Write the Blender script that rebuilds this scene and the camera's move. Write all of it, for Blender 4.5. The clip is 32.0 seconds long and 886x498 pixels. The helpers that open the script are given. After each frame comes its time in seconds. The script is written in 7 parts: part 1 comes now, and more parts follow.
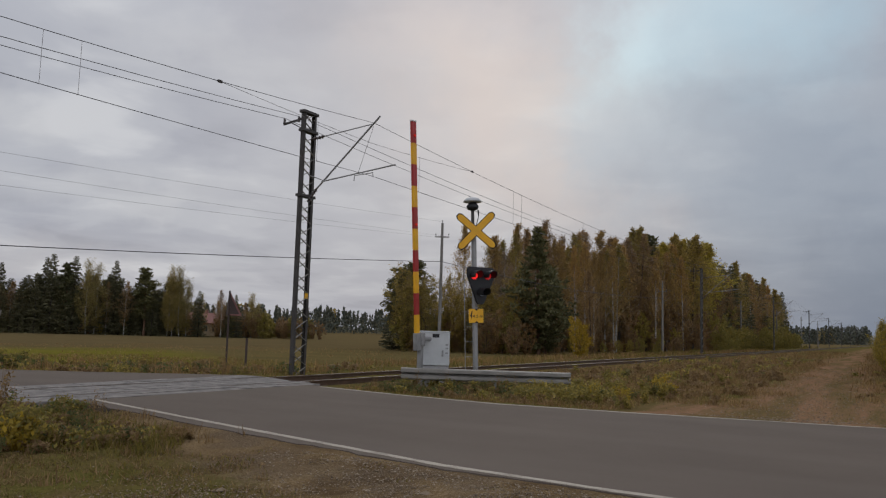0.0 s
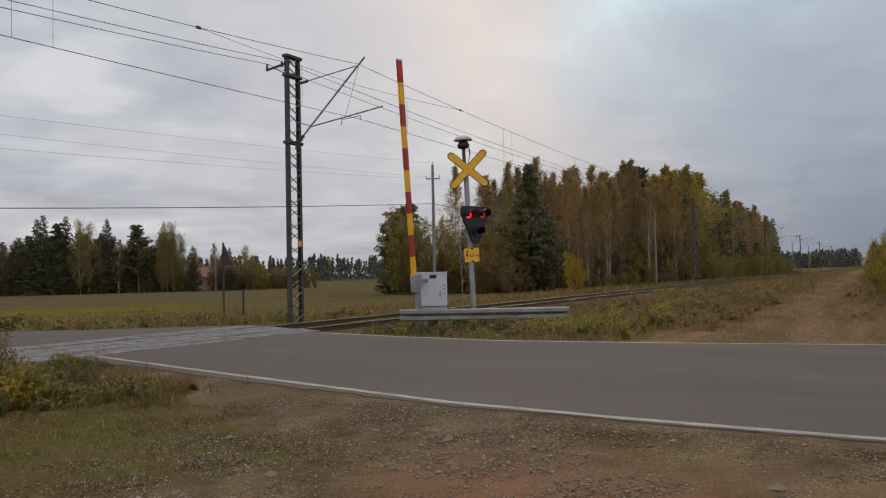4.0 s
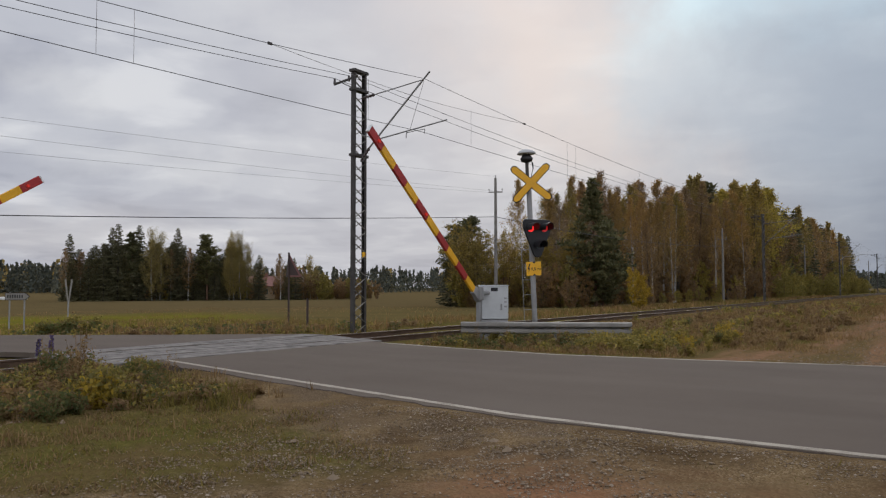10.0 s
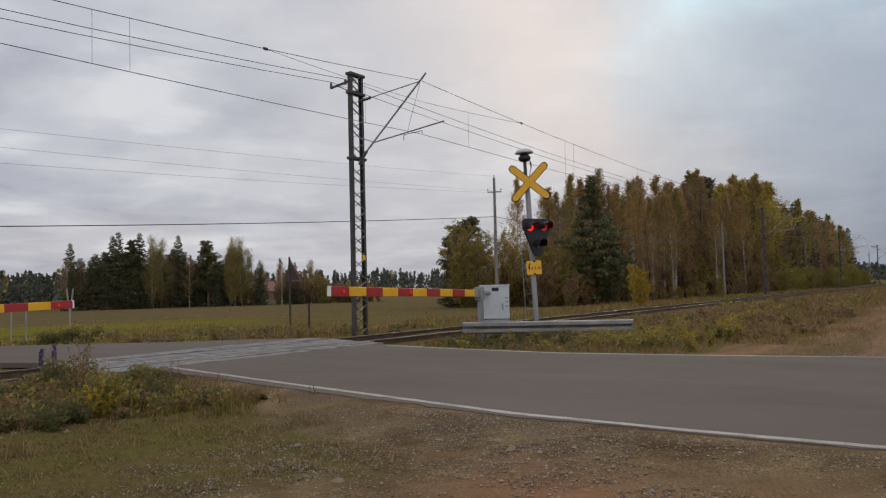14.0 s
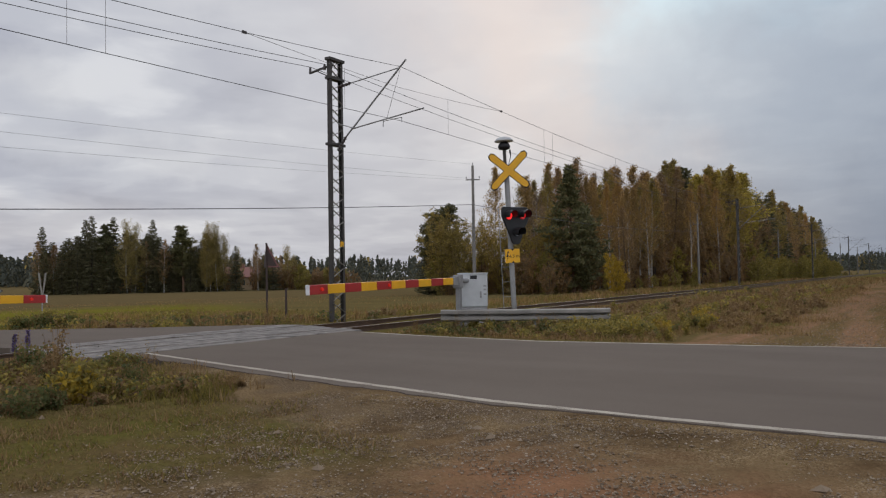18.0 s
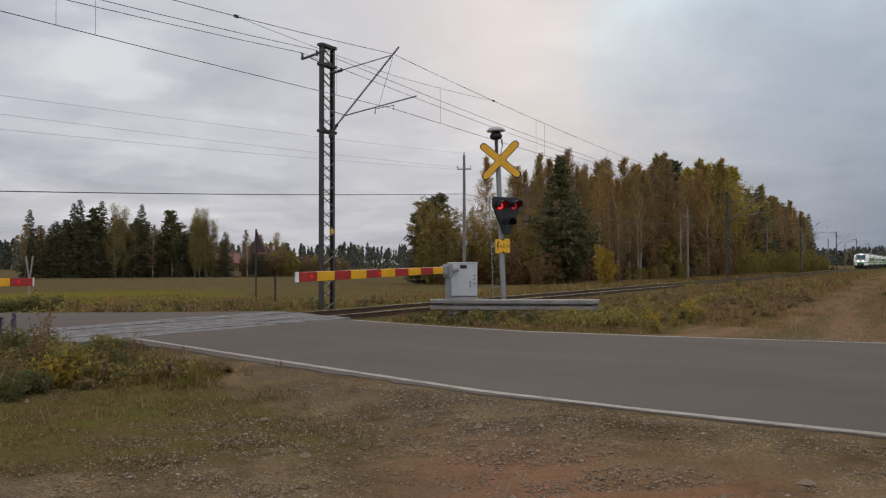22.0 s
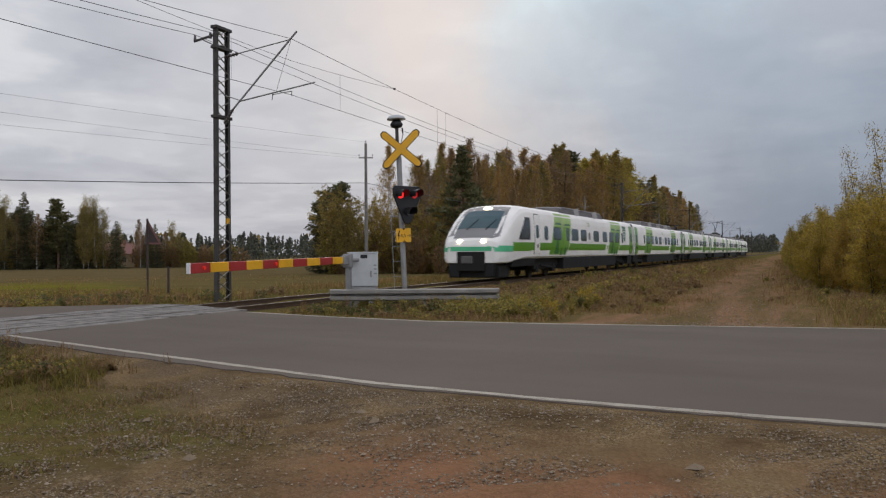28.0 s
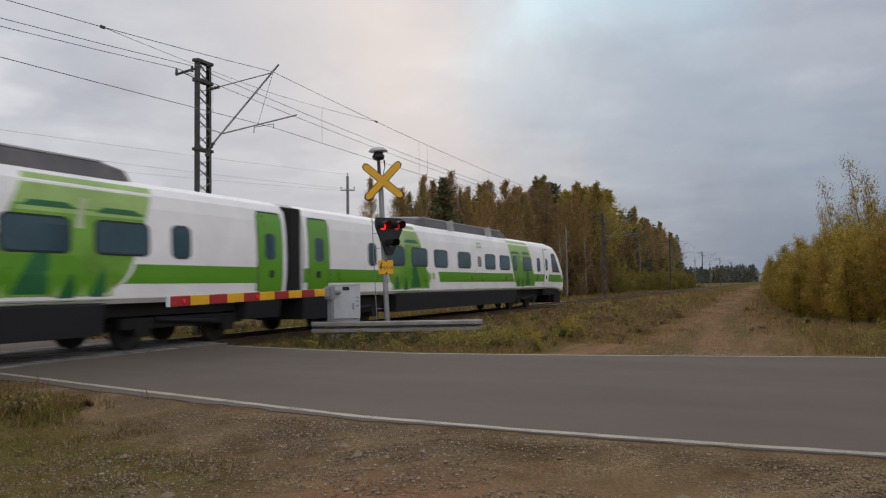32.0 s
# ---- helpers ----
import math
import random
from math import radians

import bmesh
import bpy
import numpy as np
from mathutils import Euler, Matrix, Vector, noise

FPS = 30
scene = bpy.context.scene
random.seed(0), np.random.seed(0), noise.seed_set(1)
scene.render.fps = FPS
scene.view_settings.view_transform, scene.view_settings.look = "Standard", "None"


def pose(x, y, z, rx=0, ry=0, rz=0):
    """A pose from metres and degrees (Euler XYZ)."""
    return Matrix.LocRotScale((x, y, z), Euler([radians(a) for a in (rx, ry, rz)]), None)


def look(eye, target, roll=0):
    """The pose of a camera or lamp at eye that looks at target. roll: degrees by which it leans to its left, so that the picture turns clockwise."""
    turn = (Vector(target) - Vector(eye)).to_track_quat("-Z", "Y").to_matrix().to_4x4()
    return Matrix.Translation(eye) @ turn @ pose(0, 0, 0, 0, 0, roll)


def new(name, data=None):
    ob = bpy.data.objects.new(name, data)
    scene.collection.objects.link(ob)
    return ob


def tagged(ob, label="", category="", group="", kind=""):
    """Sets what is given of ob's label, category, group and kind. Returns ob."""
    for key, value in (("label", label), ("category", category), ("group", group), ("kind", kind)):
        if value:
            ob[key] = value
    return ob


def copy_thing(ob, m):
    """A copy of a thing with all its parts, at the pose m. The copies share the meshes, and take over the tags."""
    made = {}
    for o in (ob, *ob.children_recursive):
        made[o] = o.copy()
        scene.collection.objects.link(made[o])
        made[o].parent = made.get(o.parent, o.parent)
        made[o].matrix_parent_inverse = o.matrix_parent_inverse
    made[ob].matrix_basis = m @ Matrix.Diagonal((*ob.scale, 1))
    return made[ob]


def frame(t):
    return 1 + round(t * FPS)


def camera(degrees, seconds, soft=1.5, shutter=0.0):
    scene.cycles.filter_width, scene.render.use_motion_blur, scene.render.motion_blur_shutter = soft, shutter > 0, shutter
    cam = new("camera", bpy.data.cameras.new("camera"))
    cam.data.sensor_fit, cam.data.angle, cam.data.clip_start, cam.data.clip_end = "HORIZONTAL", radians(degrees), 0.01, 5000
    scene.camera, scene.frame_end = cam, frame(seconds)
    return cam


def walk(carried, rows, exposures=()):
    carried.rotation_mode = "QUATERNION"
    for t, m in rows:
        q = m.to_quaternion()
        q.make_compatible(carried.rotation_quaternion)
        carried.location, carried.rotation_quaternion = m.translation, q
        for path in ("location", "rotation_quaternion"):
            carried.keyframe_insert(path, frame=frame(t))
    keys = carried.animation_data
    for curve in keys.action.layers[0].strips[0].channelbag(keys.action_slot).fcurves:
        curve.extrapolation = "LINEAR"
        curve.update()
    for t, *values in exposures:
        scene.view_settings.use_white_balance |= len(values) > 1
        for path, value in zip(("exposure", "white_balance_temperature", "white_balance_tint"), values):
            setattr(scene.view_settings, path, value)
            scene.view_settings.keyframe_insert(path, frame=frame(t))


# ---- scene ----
# A single-track railway level crossing on a country road under an overcast autumn sky.
# x: away from the rails, y: along the track, z: up from the top of the rails.
cam = camera(58.5, 32.0, soft=1.2, shutter=0.16)
walk(cam, [
    (0.0, pose(0.098, -0.019, 1.310, 95.916, -1.674, 29.775)),
    (0.5, pose(0.119, -0.002, 1.305, 96.324, -1.584, 29.043)),
    (1.0, pose(0.116, 0.023, 1.281, 95.522, -0.185, 29.298)),
    (1.5, pose(0.044, 0.032, 1.263, 94.020, 0.579, 29.324)),
    (2.0, pose(0.008, 0.062, 1.257, 93.023, 0.914, 29.187)),
    (2.5, pose(-0.005, 0.063, 1.262, 92.478, 0.945, 29.171)),
    (4.5, pose(-0.018, 0.061, 1.264, 91.712, 1.135, 29.453)),
    (5.0, pose(-0.010, 0.019, 1.270, 92.060, 0.910, 29.770)),
    (5.5, pose(-0.005, -0.002, 1.274, 91.984, 0.713, 30.774)),
    (6.0, pose(0.000, -0.015, 1.269, 91.949, 0.461, 31.477)),
    (6.5, pose(-0.001, -0.023, 1.270, 91.917, 0.296, 31.856)),
    (7.0, pose(0.003, -0.026, 1.262, 92.236, 0.248, 31.875)),
    (7.5, pose(0.004, -0.019, 1.264, 92.242, 0.366, 32.020)),
    (8.0, pose(0.010, -0.011, 1.261, 92.227, 0.568, 32.663)),
    (8.5, pose(0.018, -0.012, 1.259, 92.322, 0.650, 33.078)),
    (9.0, pose(0.019, -0.020, 1.257, 92.253, 0.427, 33.210)),
    (9.5, pose(0.019, -0.025, 1.252, 92.257, 0.202, 33.390)),
    (10.0, pose(0.029, -0.022, 1.249, 92.758, 0.119, 33.799)),
    (10.5, pose(0.034, -0.027, 1.248, 92.689, 0.335, 33.818)),
    (11.0, pose(0.038, -0.027, 1.251, 92.801, 0.640, 34.050)),
    (11.5, pose(0.051, -0.042, 1.248, 93.023, 0.922, 34.540)),
    (12.0, pose(0.053, -0.050, 1.253, 92.896, 0.949, 34.649)),
    (12.5, pose(0.046, -0.051, 1.245, 92.818, 0.784, 34.477)),
    (13.0, pose(0.041, -0.047, 1.246, 92.863, 0.492, 34.234)),
    (13.5, pose(0.041, -0.040, 1.250, 92.966, 0.746, 33.968)),
    (14.0, pose(0.047, -0.036, 1.249, 92.834, 1.409, 33.880)),
    (14.5, pose(0.038, -0.036, 1.249, 92.439, 1.583, 33.879)),
    (16.5, pose(0.019, -0.044, 1.251, 91.757, 1.330, 33.158)),
    (17.0, pose(0.009, -0.038, 1.256, 91.814, 1.268, 32.622)),
    (17.5, pose(0.004, -0.040, 1.256, 91.851, 1.060, 32.436)),
    (18.0, pose(0.006, -0.047, 1.256, 91.883, 0.936, 32.208)),
    (18.5, pose(0.004, -0.044, 1.255, 91.812, 0.944, 32.096)),
    (19.0, pose(0.008, -0.044, 1.256, 91.796, 0.875, 32.222)),
    (19.5, pose(0.011, -0.041, 1.258, 91.753, 0.464, 32.645)),
    (20.0, pose(0.013, -0.046, 1.253, 91.759, 0.149, 32.813)),
    (20.5, pose(0.008, -0.037, 1.252, 91.587, 0.021, 32.639)),
    (21.0, pose(0.001, -0.036, 1.255, 91.384, 0.008, 32.171)),
    (21.5, pose(-0.000, -0.034, 1.257, 91.144, 0.071, 31.749)),
    (22.0, pose(-0.006, -0.029, 1.257, 91.084, 0.084, 31.474)),
    (22.5, pose(-0.003, -0.029, 1.260, 91.145, 0.148, 31.591)),
    (23.0, pose(-0.006, -0.029, 1.260, 91.084, 0.113, 31.582)),
    (23.5, pose(-0.013, -0.021, 1.262, 90.463, 0.191, 31.656)),
    (24.0, pose(-0.020, -0.035, 1.261, 90.943, -0.787, 32.178)),
    (24.5, pose(-0.015, -0.023, 1.265, 90.308, -1.662, 31.411)),
    (25.0, pose(-0.027, -0.012, 1.273, 89.601, -1.945, 30.617)),
    (25.5, pose(-0.033, 0.004, 1.274, 89.577, -2.144, 30.108)),
    (27.5, pose(-0.032, 0.129, 1.263, 89.833, 0.081, 25.892)),
    (28.0, pose(-0.031, 0.149, 1.263, 90.278, 0.405, 24.476)),
    (28.5, pose(-0.080, 0.158, 1.254, 90.477, 0.276, 23.129)),
    (29.0, pose(-0.086, 0.164, 1.243, 90.890, 0.042, 22.618)),
    (29.5, pose(-0.067, 0.174, 1.240, 91.194, 0.213, 22.592)),
    (30.0, pose(-0.069, 0.172, 1.233, 91.368, 0.204, 22.456)),
    (30.5, pose(-0.069, 0.173, 1.232, 91.681, 0.187, 22.332)),
    (31.0, pose(-0.059, 0.168, 1.228, 92.098, 0.244, 22.280)),
    (31.5, pose(-0.057, 0.169, 1.228, 92.438, 0.485, 22.116)),
    (32.0, pose(-0.054, 0.178, 1.249, 92.588, 0.763, 23.185)),
], exposures=[(0.0, -0.24), (2.0, -0.17), (4.5, -0.03), (6.0, 0.0), (32.0, 0.0)])

# ---------------------------------------------------------------- world and sun
SUN_ELEV, SUN_ROT = radians(24), radians(-24)
world = bpy.data.worlds.new("overcast_sky")
scene.world = world
world.use_nodes = True
wn, wl = world.node_tree.nodes, world.node_tree.links
wn.clear()


def wnode(kind, **vals):
    n = wn.new(kind)
    for k, v in vals.items():
        n.inputs[k].default_value = v
    return n


def wmath(op, a, b=None):
    n = wn.new("ShaderNodeMath")
    n.operation = op
    for i, s in enumerate((a, b)):
        if s is None:
            continue
        if isinstance(s, (int, float)):
            n.inputs[i].default_value = s
        else:
            wl.new(s, n.inputs[i])
    return n.outputs[0]


def wmix(fac, a, b, blend="MIX"):
    n = wn.new("ShaderNodeMix")
    n.data_type, n.blend_type = "RGBA", blend
    for sock, s in ((n.inputs[0], fac), (n.inputs[6], a), (n.inputs[7], b)):
        if isinstance(s, (int, float, tuple)):
            sock.default_value = s
        else:
            wl.new(s, sock)
    return n.outputs[2]


def wramp(fac, stops):
    n = wn.new("ShaderNodeValToRGB")
    while len(n.color_ramp.elements) < len(stops):
        n.color_ramp.elements.new(0.5)
    for e, (p, c) in zip(n.color_ramp.elements, stops):
        e.position, e.color = p, (*c, 1)
    n.color_ramp.interpolation = "EASE"
    wl.new(fac, n.inputs[0])
    return n.outputs[0]


sky = wn.new("ShaderNodeTexSky")
sky.sky_type, sky.sun_disc, sky.sun_elevation, sky.sun_rotation = "NISHITA", False, SUN_ELEV, SUN_ROT
sky.dust_density = 3.0
coord = wn.new("ShaderNodeTexCoord")
split = wn.new("ShaderNodeSeparateXYZ")
wl.new(coord.outputs["Generated"], split.inputs[0])
# the cloud deck: directions laid on a flat layer overhead
height = wmath("MAXIMUM", split.outputs[2], 0.0)
deep = wmath("ADD", height, 0.13)
deck = wn.new("ShaderNodeCombineXYZ")
wl.new(wmath("DIVIDE", split.outputs[0], deep), deck.inputs[0])
wl.new(wmath("DIVIDE", split.outputs[1], deep), deck.inputs[1])
big = wnode("ShaderNodeTexNoise", Scale=1.05, Detail=3.0, Roughness=0.45, Distortion=0.4)
fine = wnode("ShaderNodeTexNoise", Scale=2.9, Detail=6.0, Roughness=0.5, Distortion=0.35)
wl.new(deck.outputs[0], big.inputs["Vector"])
wl.new(deck.outputs[0], fine.inputs["Vector"])
dens = wmath("ADD", wmath("MULTIPLY", big.outputs[0], 0.66), wmath("MULTIPLY", fine.outputs[0], 0.34))
cloud = wramp(dens, [(0.36, (0.36, 0.38, 0.455)), (0.45, (0.435, 0.455, 0.53)), (0.53, (0.52, 0.54, 0.605)), (0.64, (0.69, 0.705, 0.75))])
# bearing (left of +y) and elevation in degrees, ruffled so that no edge is smooth
ruffle = wnode("ShaderNodeTexNoise", Scale=7.0, Detail=5.0, Roughness=0.6)
wl.new(coord.outputs["Generated"], ruffle.inputs["Vector"])
rsplit = wn.new("ShaderNodeSeparateColor")
wl.new(ruffle.outputs["Color"], rsplit.inputs[0])
bearing = wmath("ADD", wmath("MULTIPLY", wmath("ARCTAN2", wmath("MULTIPLY", split.outputs[0], -1.0), split.outputs[1]), 57.3), wmath("MULTIPLY", wmath("SUBTRACT", rsplit.outputs[0], 0.5), 16.0))
rise = wmath("ADD", wmath("MULTIPLY", wmath("ARCSINE", split.outputs[2]), 57.3), wmath("MULTIPLY", wmath("SUBTRACT", rsplit.outputs[1], 0.5), 9.0))


def lobe(a0, e0, wa, we, gain, tilt=0.0):
    """A soft oval in the sky round a bearing and an elevation."""
    v = wmath("SUBTRACT", rise, e0)
    u = wmath("ADD", wmath("SUBTRACT", bearing, a0), wmath("MULTIPLY", v, tilt))
    q = wmath("ADD", wmath("POWER", wmath("ABSOLUTE", wmath("DIVIDE", u, wa)), 2.0), wmath("POWER", wmath("ABSOLUTE", wmath("DIVIDE", v, we)), 2.0))
    return wmath("MULTIPLY", wmath("EXPONENT", wmath("MULTIPLY", q, -1.0)), gain)


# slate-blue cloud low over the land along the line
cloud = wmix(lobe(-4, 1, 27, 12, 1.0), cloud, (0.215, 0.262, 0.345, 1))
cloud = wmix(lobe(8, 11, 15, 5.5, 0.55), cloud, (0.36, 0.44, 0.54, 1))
# thin cloud before the low sun glows warm; gaps show pale blue sky beside it
cloud = wmix(lobe(28, 17, 8, 7, 0.7, -0.5), cloud, (0.74, 0.635, 0.60, 1))
cloud = wmix(lobe(22, 10.5, 4.5, 3.0, 0.5, -0.8), cloud, (0.70, 0.605, 0.575, 1))
cloud = wmix(lobe(62, 4, 14, 2.0, 0.35), cloud, (0.64, 0.60, 0.59, 1))
cloud = wmix(lobe(15.5, 20.0, 5.0, 4.5, 1.0, 0.4), cloud, (0.62, 0.78, 0.87, 1))
cloud = wmix(lobe(7, 20.5, 8, 5.0, 0.75), cloud, (0.47, 0.66, 0.79, 1))
cloud = wmix(lobe(18, 13.0, 5, 3.0, 0.5), cloud, (0.48, 0.58, 0.68, 1))
cloud = wmix(lobe(38, 15, 13, 14, 0.4), cloud, (0.68, 0.685, 0.715, 1))
# lighter streaks where the deck thins over the field
for a0, e0, wa, gain in ((60, 13.5, 5, 0.4), (52, 9.0, 8, 0.4), (47, 19, 6, 0.3)):
    cloud = wmix(lobe(a0, e0, wa, 1.7, gain), cloud, (0.74, 0.745, 0.76, 1))
back_c = wn.new("ShaderNodeBackground")
back_s = wn.new("ShaderNodeBackground")
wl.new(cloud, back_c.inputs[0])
# an overcast deck is brightest overhead
zen = wn.new("ShaderNodeMapRange")
for i, v in enumerate((0.30, 1.0, 1.0, 1.52)):
    zen.inputs[i + 1].default_value = v
wl.new(height, zen.inputs[0])
# the deck is thinner and brighter towards the south-east, opposite the slate bank
open_sky = wn.new("ShaderNodeMapRange")
open_sky.interpolation_type = "SMOOTHSTEP"
for i, v in enumerate((-0.3, 0.9, 0.0, 0.95)):
    open_sky.inputs[i + 1].default_value = v
wl.new(wmath("SUBTRACT", wmath("MULTIPLY", split.outputs[0], 0.7), wmath("MULTIPLY", split.outputs[1], 0.7)), open_sky.inputs[0])
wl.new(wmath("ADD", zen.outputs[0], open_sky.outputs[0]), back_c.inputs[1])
wl.new(sky.outputs[0], back_s.inputs[0])
back_s.inputs[1].default_value = 0.05
both = wn.new("ShaderNodeMixShader")
both.inputs[0].default_value = 0.06
wl.new(back_c.outputs[0], both.inputs[1])
wl.new(back_s.outputs[0], both.inputs[2])
wout = wn.new("ShaderNodeOutputWorld")
wl.new(both.outputs[0], wout.inputs[0])

sun_lamp = bpy.data.lights.new("sun", "SUN")
sun_lamp.energy, sun_lamp.angle, sun_lamp.color = 0.6, radians(25), (1.0, 0.93, 0.86)
sun = new("sun", sun_lamp)
sun.matrix_world = look((0, 0, 60), (0.37 * 60, -0.83 * 60, 60 - 0.45 * 60))
scene.view_settings.exposure = 0.0

# ---------------------------------------------------------------- materials
class Mat:
    """A node material under construction, with short ways to add nodes."""

    def __init__(self, name, rough=0.8, metal=0.0, spec=0.3):
        self.m = bpy.data.materials.new(name)
        self.m.use_nodes = True
        self.n, self.l = self.m.node_tree.nodes, self.m.node_tree.links
        self.b = self.n["Principled BSDF"]
        self.b.inputs["Roughness"].default_value = rough
        self.b.inputs["Metallic"].default_value = metal
        self.b.inputs["Specular IOR Level"].default_value = spec
        self.tc = self.n.new("ShaderNodeTexCoord")
        self.geo = self.n.new("ShaderNodeNewGeometry")

    def noise(self, scale, detail=4.0, rough=0.55, stretch=None, world_space=True, dist=0.0):
        n = self.n.new("ShaderNodeTexNoise")
        n.inputs["Scale"].default_value, n.inputs["Detail"].default_value = scale, detail
        n.inputs["Roughness"].default_value, n.inputs["Distortion"].default_value = rough, dist
        src = self.geo.outputs["Position"] if world_space else self.tc.outputs["Object"]
        if stretch:
            mp = self.n.new("ShaderNodeMapping")
            mp.inputs["Scale"].default_value = stretch
            self.l.new(src, mp.inputs[0])
            src = mp.outputs[0]
        self.l.new(src, n.inputs["Vector"])
        return n.outputs[0]

    def voronoi(self, scale, feature="F1", world_space=True):
        n = self.n.new("ShaderNodeTexVoronoi")
        n.feature = feature
        n.inputs["Scale"].default_value = scale
        self.l.new(self.geo.outputs["Position"] if world_space else self.tc.outputs["Object"], n.inputs["Vector"])
        return n

    def ramp(self, fac, stops, ease=False):
        n = self.n.new("ShaderNodeValToRGB")
        while len(n.color_ramp.elements) < len(stops):
            n.color_ramp.elements.new(0.5)
        for e, (p, c) in zip(n.color_ramp.elements, stops):
            c = (c, c, c) if isinstance(c, (int, float)) else c
            e.position, e.color = p, (*c, 1)
        if ease:
            n.color_ramp.interpolation = "EASE"
        self.l.new(fac, n.inputs[0])
        return n.outputs[0]

    def mix(self, fac, a, b, blend="MIX"):
        n = self.n.new("ShaderNodeMix")
        n.data_type, n.blend_type = "RGBA", blend
        for i, s in ((0, fac), (6, a), (7, b)):
            if isinstance(s, tuple):
                n.inputs[i].default_value = (*s, 1) if len(s) == 3 else s
            elif isinstance(s, (int, float)):
                n.inputs[i].default_value = s if i == 0 else (s, s, s, 1)
            else:
                self.l.new(s, n.inputs[i])
        return n.outputs[2]

    def math(self, op, a, b=0.0, clamp=False):
        n = self.n.new("ShaderNodeMath")
        n.operation, n.use_clamp = op, clamp
        for i, s in enumerate((a, b)):
            if isinstance(s, (int, float)):
                n.inputs[i].default_value = s
            else:
                self.l.new(s, n.inputs[i])
        return n.outputs[0]

    def step(self, v, lo, hi):
        n = self.n.new("ShaderNodeMapRange")
        n.interpolation_type = "SMOOTHSTEP"
        n.inputs[1].default_value, n.inputs[2].default_value = lo, hi
        self.l.new(v, n.inputs[0])
        return n.outputs[0]

    def axis(self, i, world_space=True):
        s = self.n.new("ShaderNodeSeparateXYZ")
        self.l.new(self.geo.outputs["Position"] if world_space else self.tc.outputs["Object"], s.inputs[0])
        return s.outputs[i]

    def rand(self, island=False):
        if island:
            return self.geo.outputs["Random Per Island"]
        return self.n.new("ShaderNodeObjectInfo").outputs["Random"]

    def color(self, c):
        if isinstance(c, tuple):
            self.b.inputs["Base Color"].default_value = (*c, 1)
        else:
            self.l.new(c, self.b.inputs["Base Color"])
        return self

    def rough(self, r):
        self.l.new(r, self.b.inputs["Roughness"])
        return self

    def bump(self, h, strength=0.3, distance=0.02):
        n = self.n.new("ShaderNodeBump")
        n.inputs["Strength"].default_value, n.inputs["Distance"].default_value = strength, distance
        self.l.new(h, n.inputs["Height"])
        self.l.new(n.outputs[0], self.b.inputs["Normal"])
        return self

    def glow(self, c, strength):
        self.b.inputs["Emission Color"].default_value = (*c, 1)
        self.b.inputs["Emission Strength"].default_value = strength
        return self


def plain(name, c, rough=0.6, metal=0.0, var=0.18, scale=3.0, spec=0.4, bump=0.0, local=True):
    """A painted or bare surface with dirt at two scales."""
    k = Mat(name, rough, metal, spec)
    a = k.noise(scale, 5, 0.6, world_space=not local)
    f = k.noise(scale * 9, 3, 0.6, world_space=not local)
    dark = tuple(v * (1 - 2.2 * var) for v in c)
    lite = tuple(min(1, v * (1 + var)) for v in c)
    k.color(k.mix(k.math("MULTIPLY", f, 0.35), k.mix(k.ramp(a, [(0.3, 0), (0.7, 1)]), dark, lite), c))
    k.rough(k.math("ADD", k.math("MULTIPLY", a, 0.3), rough - 0.15))
    if bump:
        k.bump(f, bump, 0.01)
    return k.m


def leaf_mat(name, a, b, c, through_light=0.5):
    """Foliage: three hues spread leaf by leaf and tree by tree."""
    k = Mat(name, 0.6, 0, 0.15)
    isl = k.rand(True)
    col = k.ramp(isl, [(0.0, a), (0.5, b), (1.0, c)])
    tint = k.ramp(k.rand(), [(0.0, (0.84, 0.79, 0.66)), (0.5, (1.05, 0.99, 0.85)), (1.0, (1.24, 1.09, 0.80))])
    col = k.mix(0.85, col, tint, "MULTIPLY")
    k.color(col)
    t = k.n.new("ShaderNodeBsdfTranslucent")
    k.l.new(col, t.inputs[0])
    mx = k.n.new("ShaderNodeMixShader")
    mx.inputs[0].default_value = through_light
    k.l.new(k.b.outputs[0], mx.inputs[1])
    k.l.new(t.outputs[0], mx.inputs[2])
    k.l.new(mx.outputs[0], k.n["Material Output"].inputs[0])
    return k.m


# asphalt: worn grey, lengthwise lighter wheel tracks, patches, fine stone
k = Mat("asphalt", 0.9, 0, 0.12)
a1, a2 = k.noise(0.35, 5, 0.6), k.noise(60, 3, 0.7)
tr = k.noise(0.9, 3, 0.5, stretch=(0.12, 1.0, 1.0))
col = k.mix(k.ramp(a1, [(0.35, 0), (0.65, 1)]), (0.108, 0.085, 0.067), (0.134, 0.106, 0.083))
col = k.mix(k.math("MULTIPLY", k.ramp(tr, [(0.4, 0), (0.7, 1)]), 0.55), col, (0.150, 0.121, 0.096))
col = k.mix(k.math("MULTIPLY", a2, 0.55), col, (0.091, 0.073, 0.059))
k.color(col).bump(k.noise(140, 2, 0.7), 0.35, 0.004)
M_ASPHALT = k.m

# edge line: worn white paint
k = Mat("road_paint", 0.7, 0, 0.3)
w1, w2 = k.noise(3.0, 6, 0.65), k.noise(40, 3, 0.7)
wear = k.ramp(k.math("ADD", k.math("MULTIPLY", w1, 0.6), k.math("MULTIPLY", w2, 0.4)), [(0.36, 1), (0.5, 0)])
k.color(k.mix(wear, (0.33, 0.288, 0.225), (0.16, 0.132, 0.10)))
M_LINE = k.m

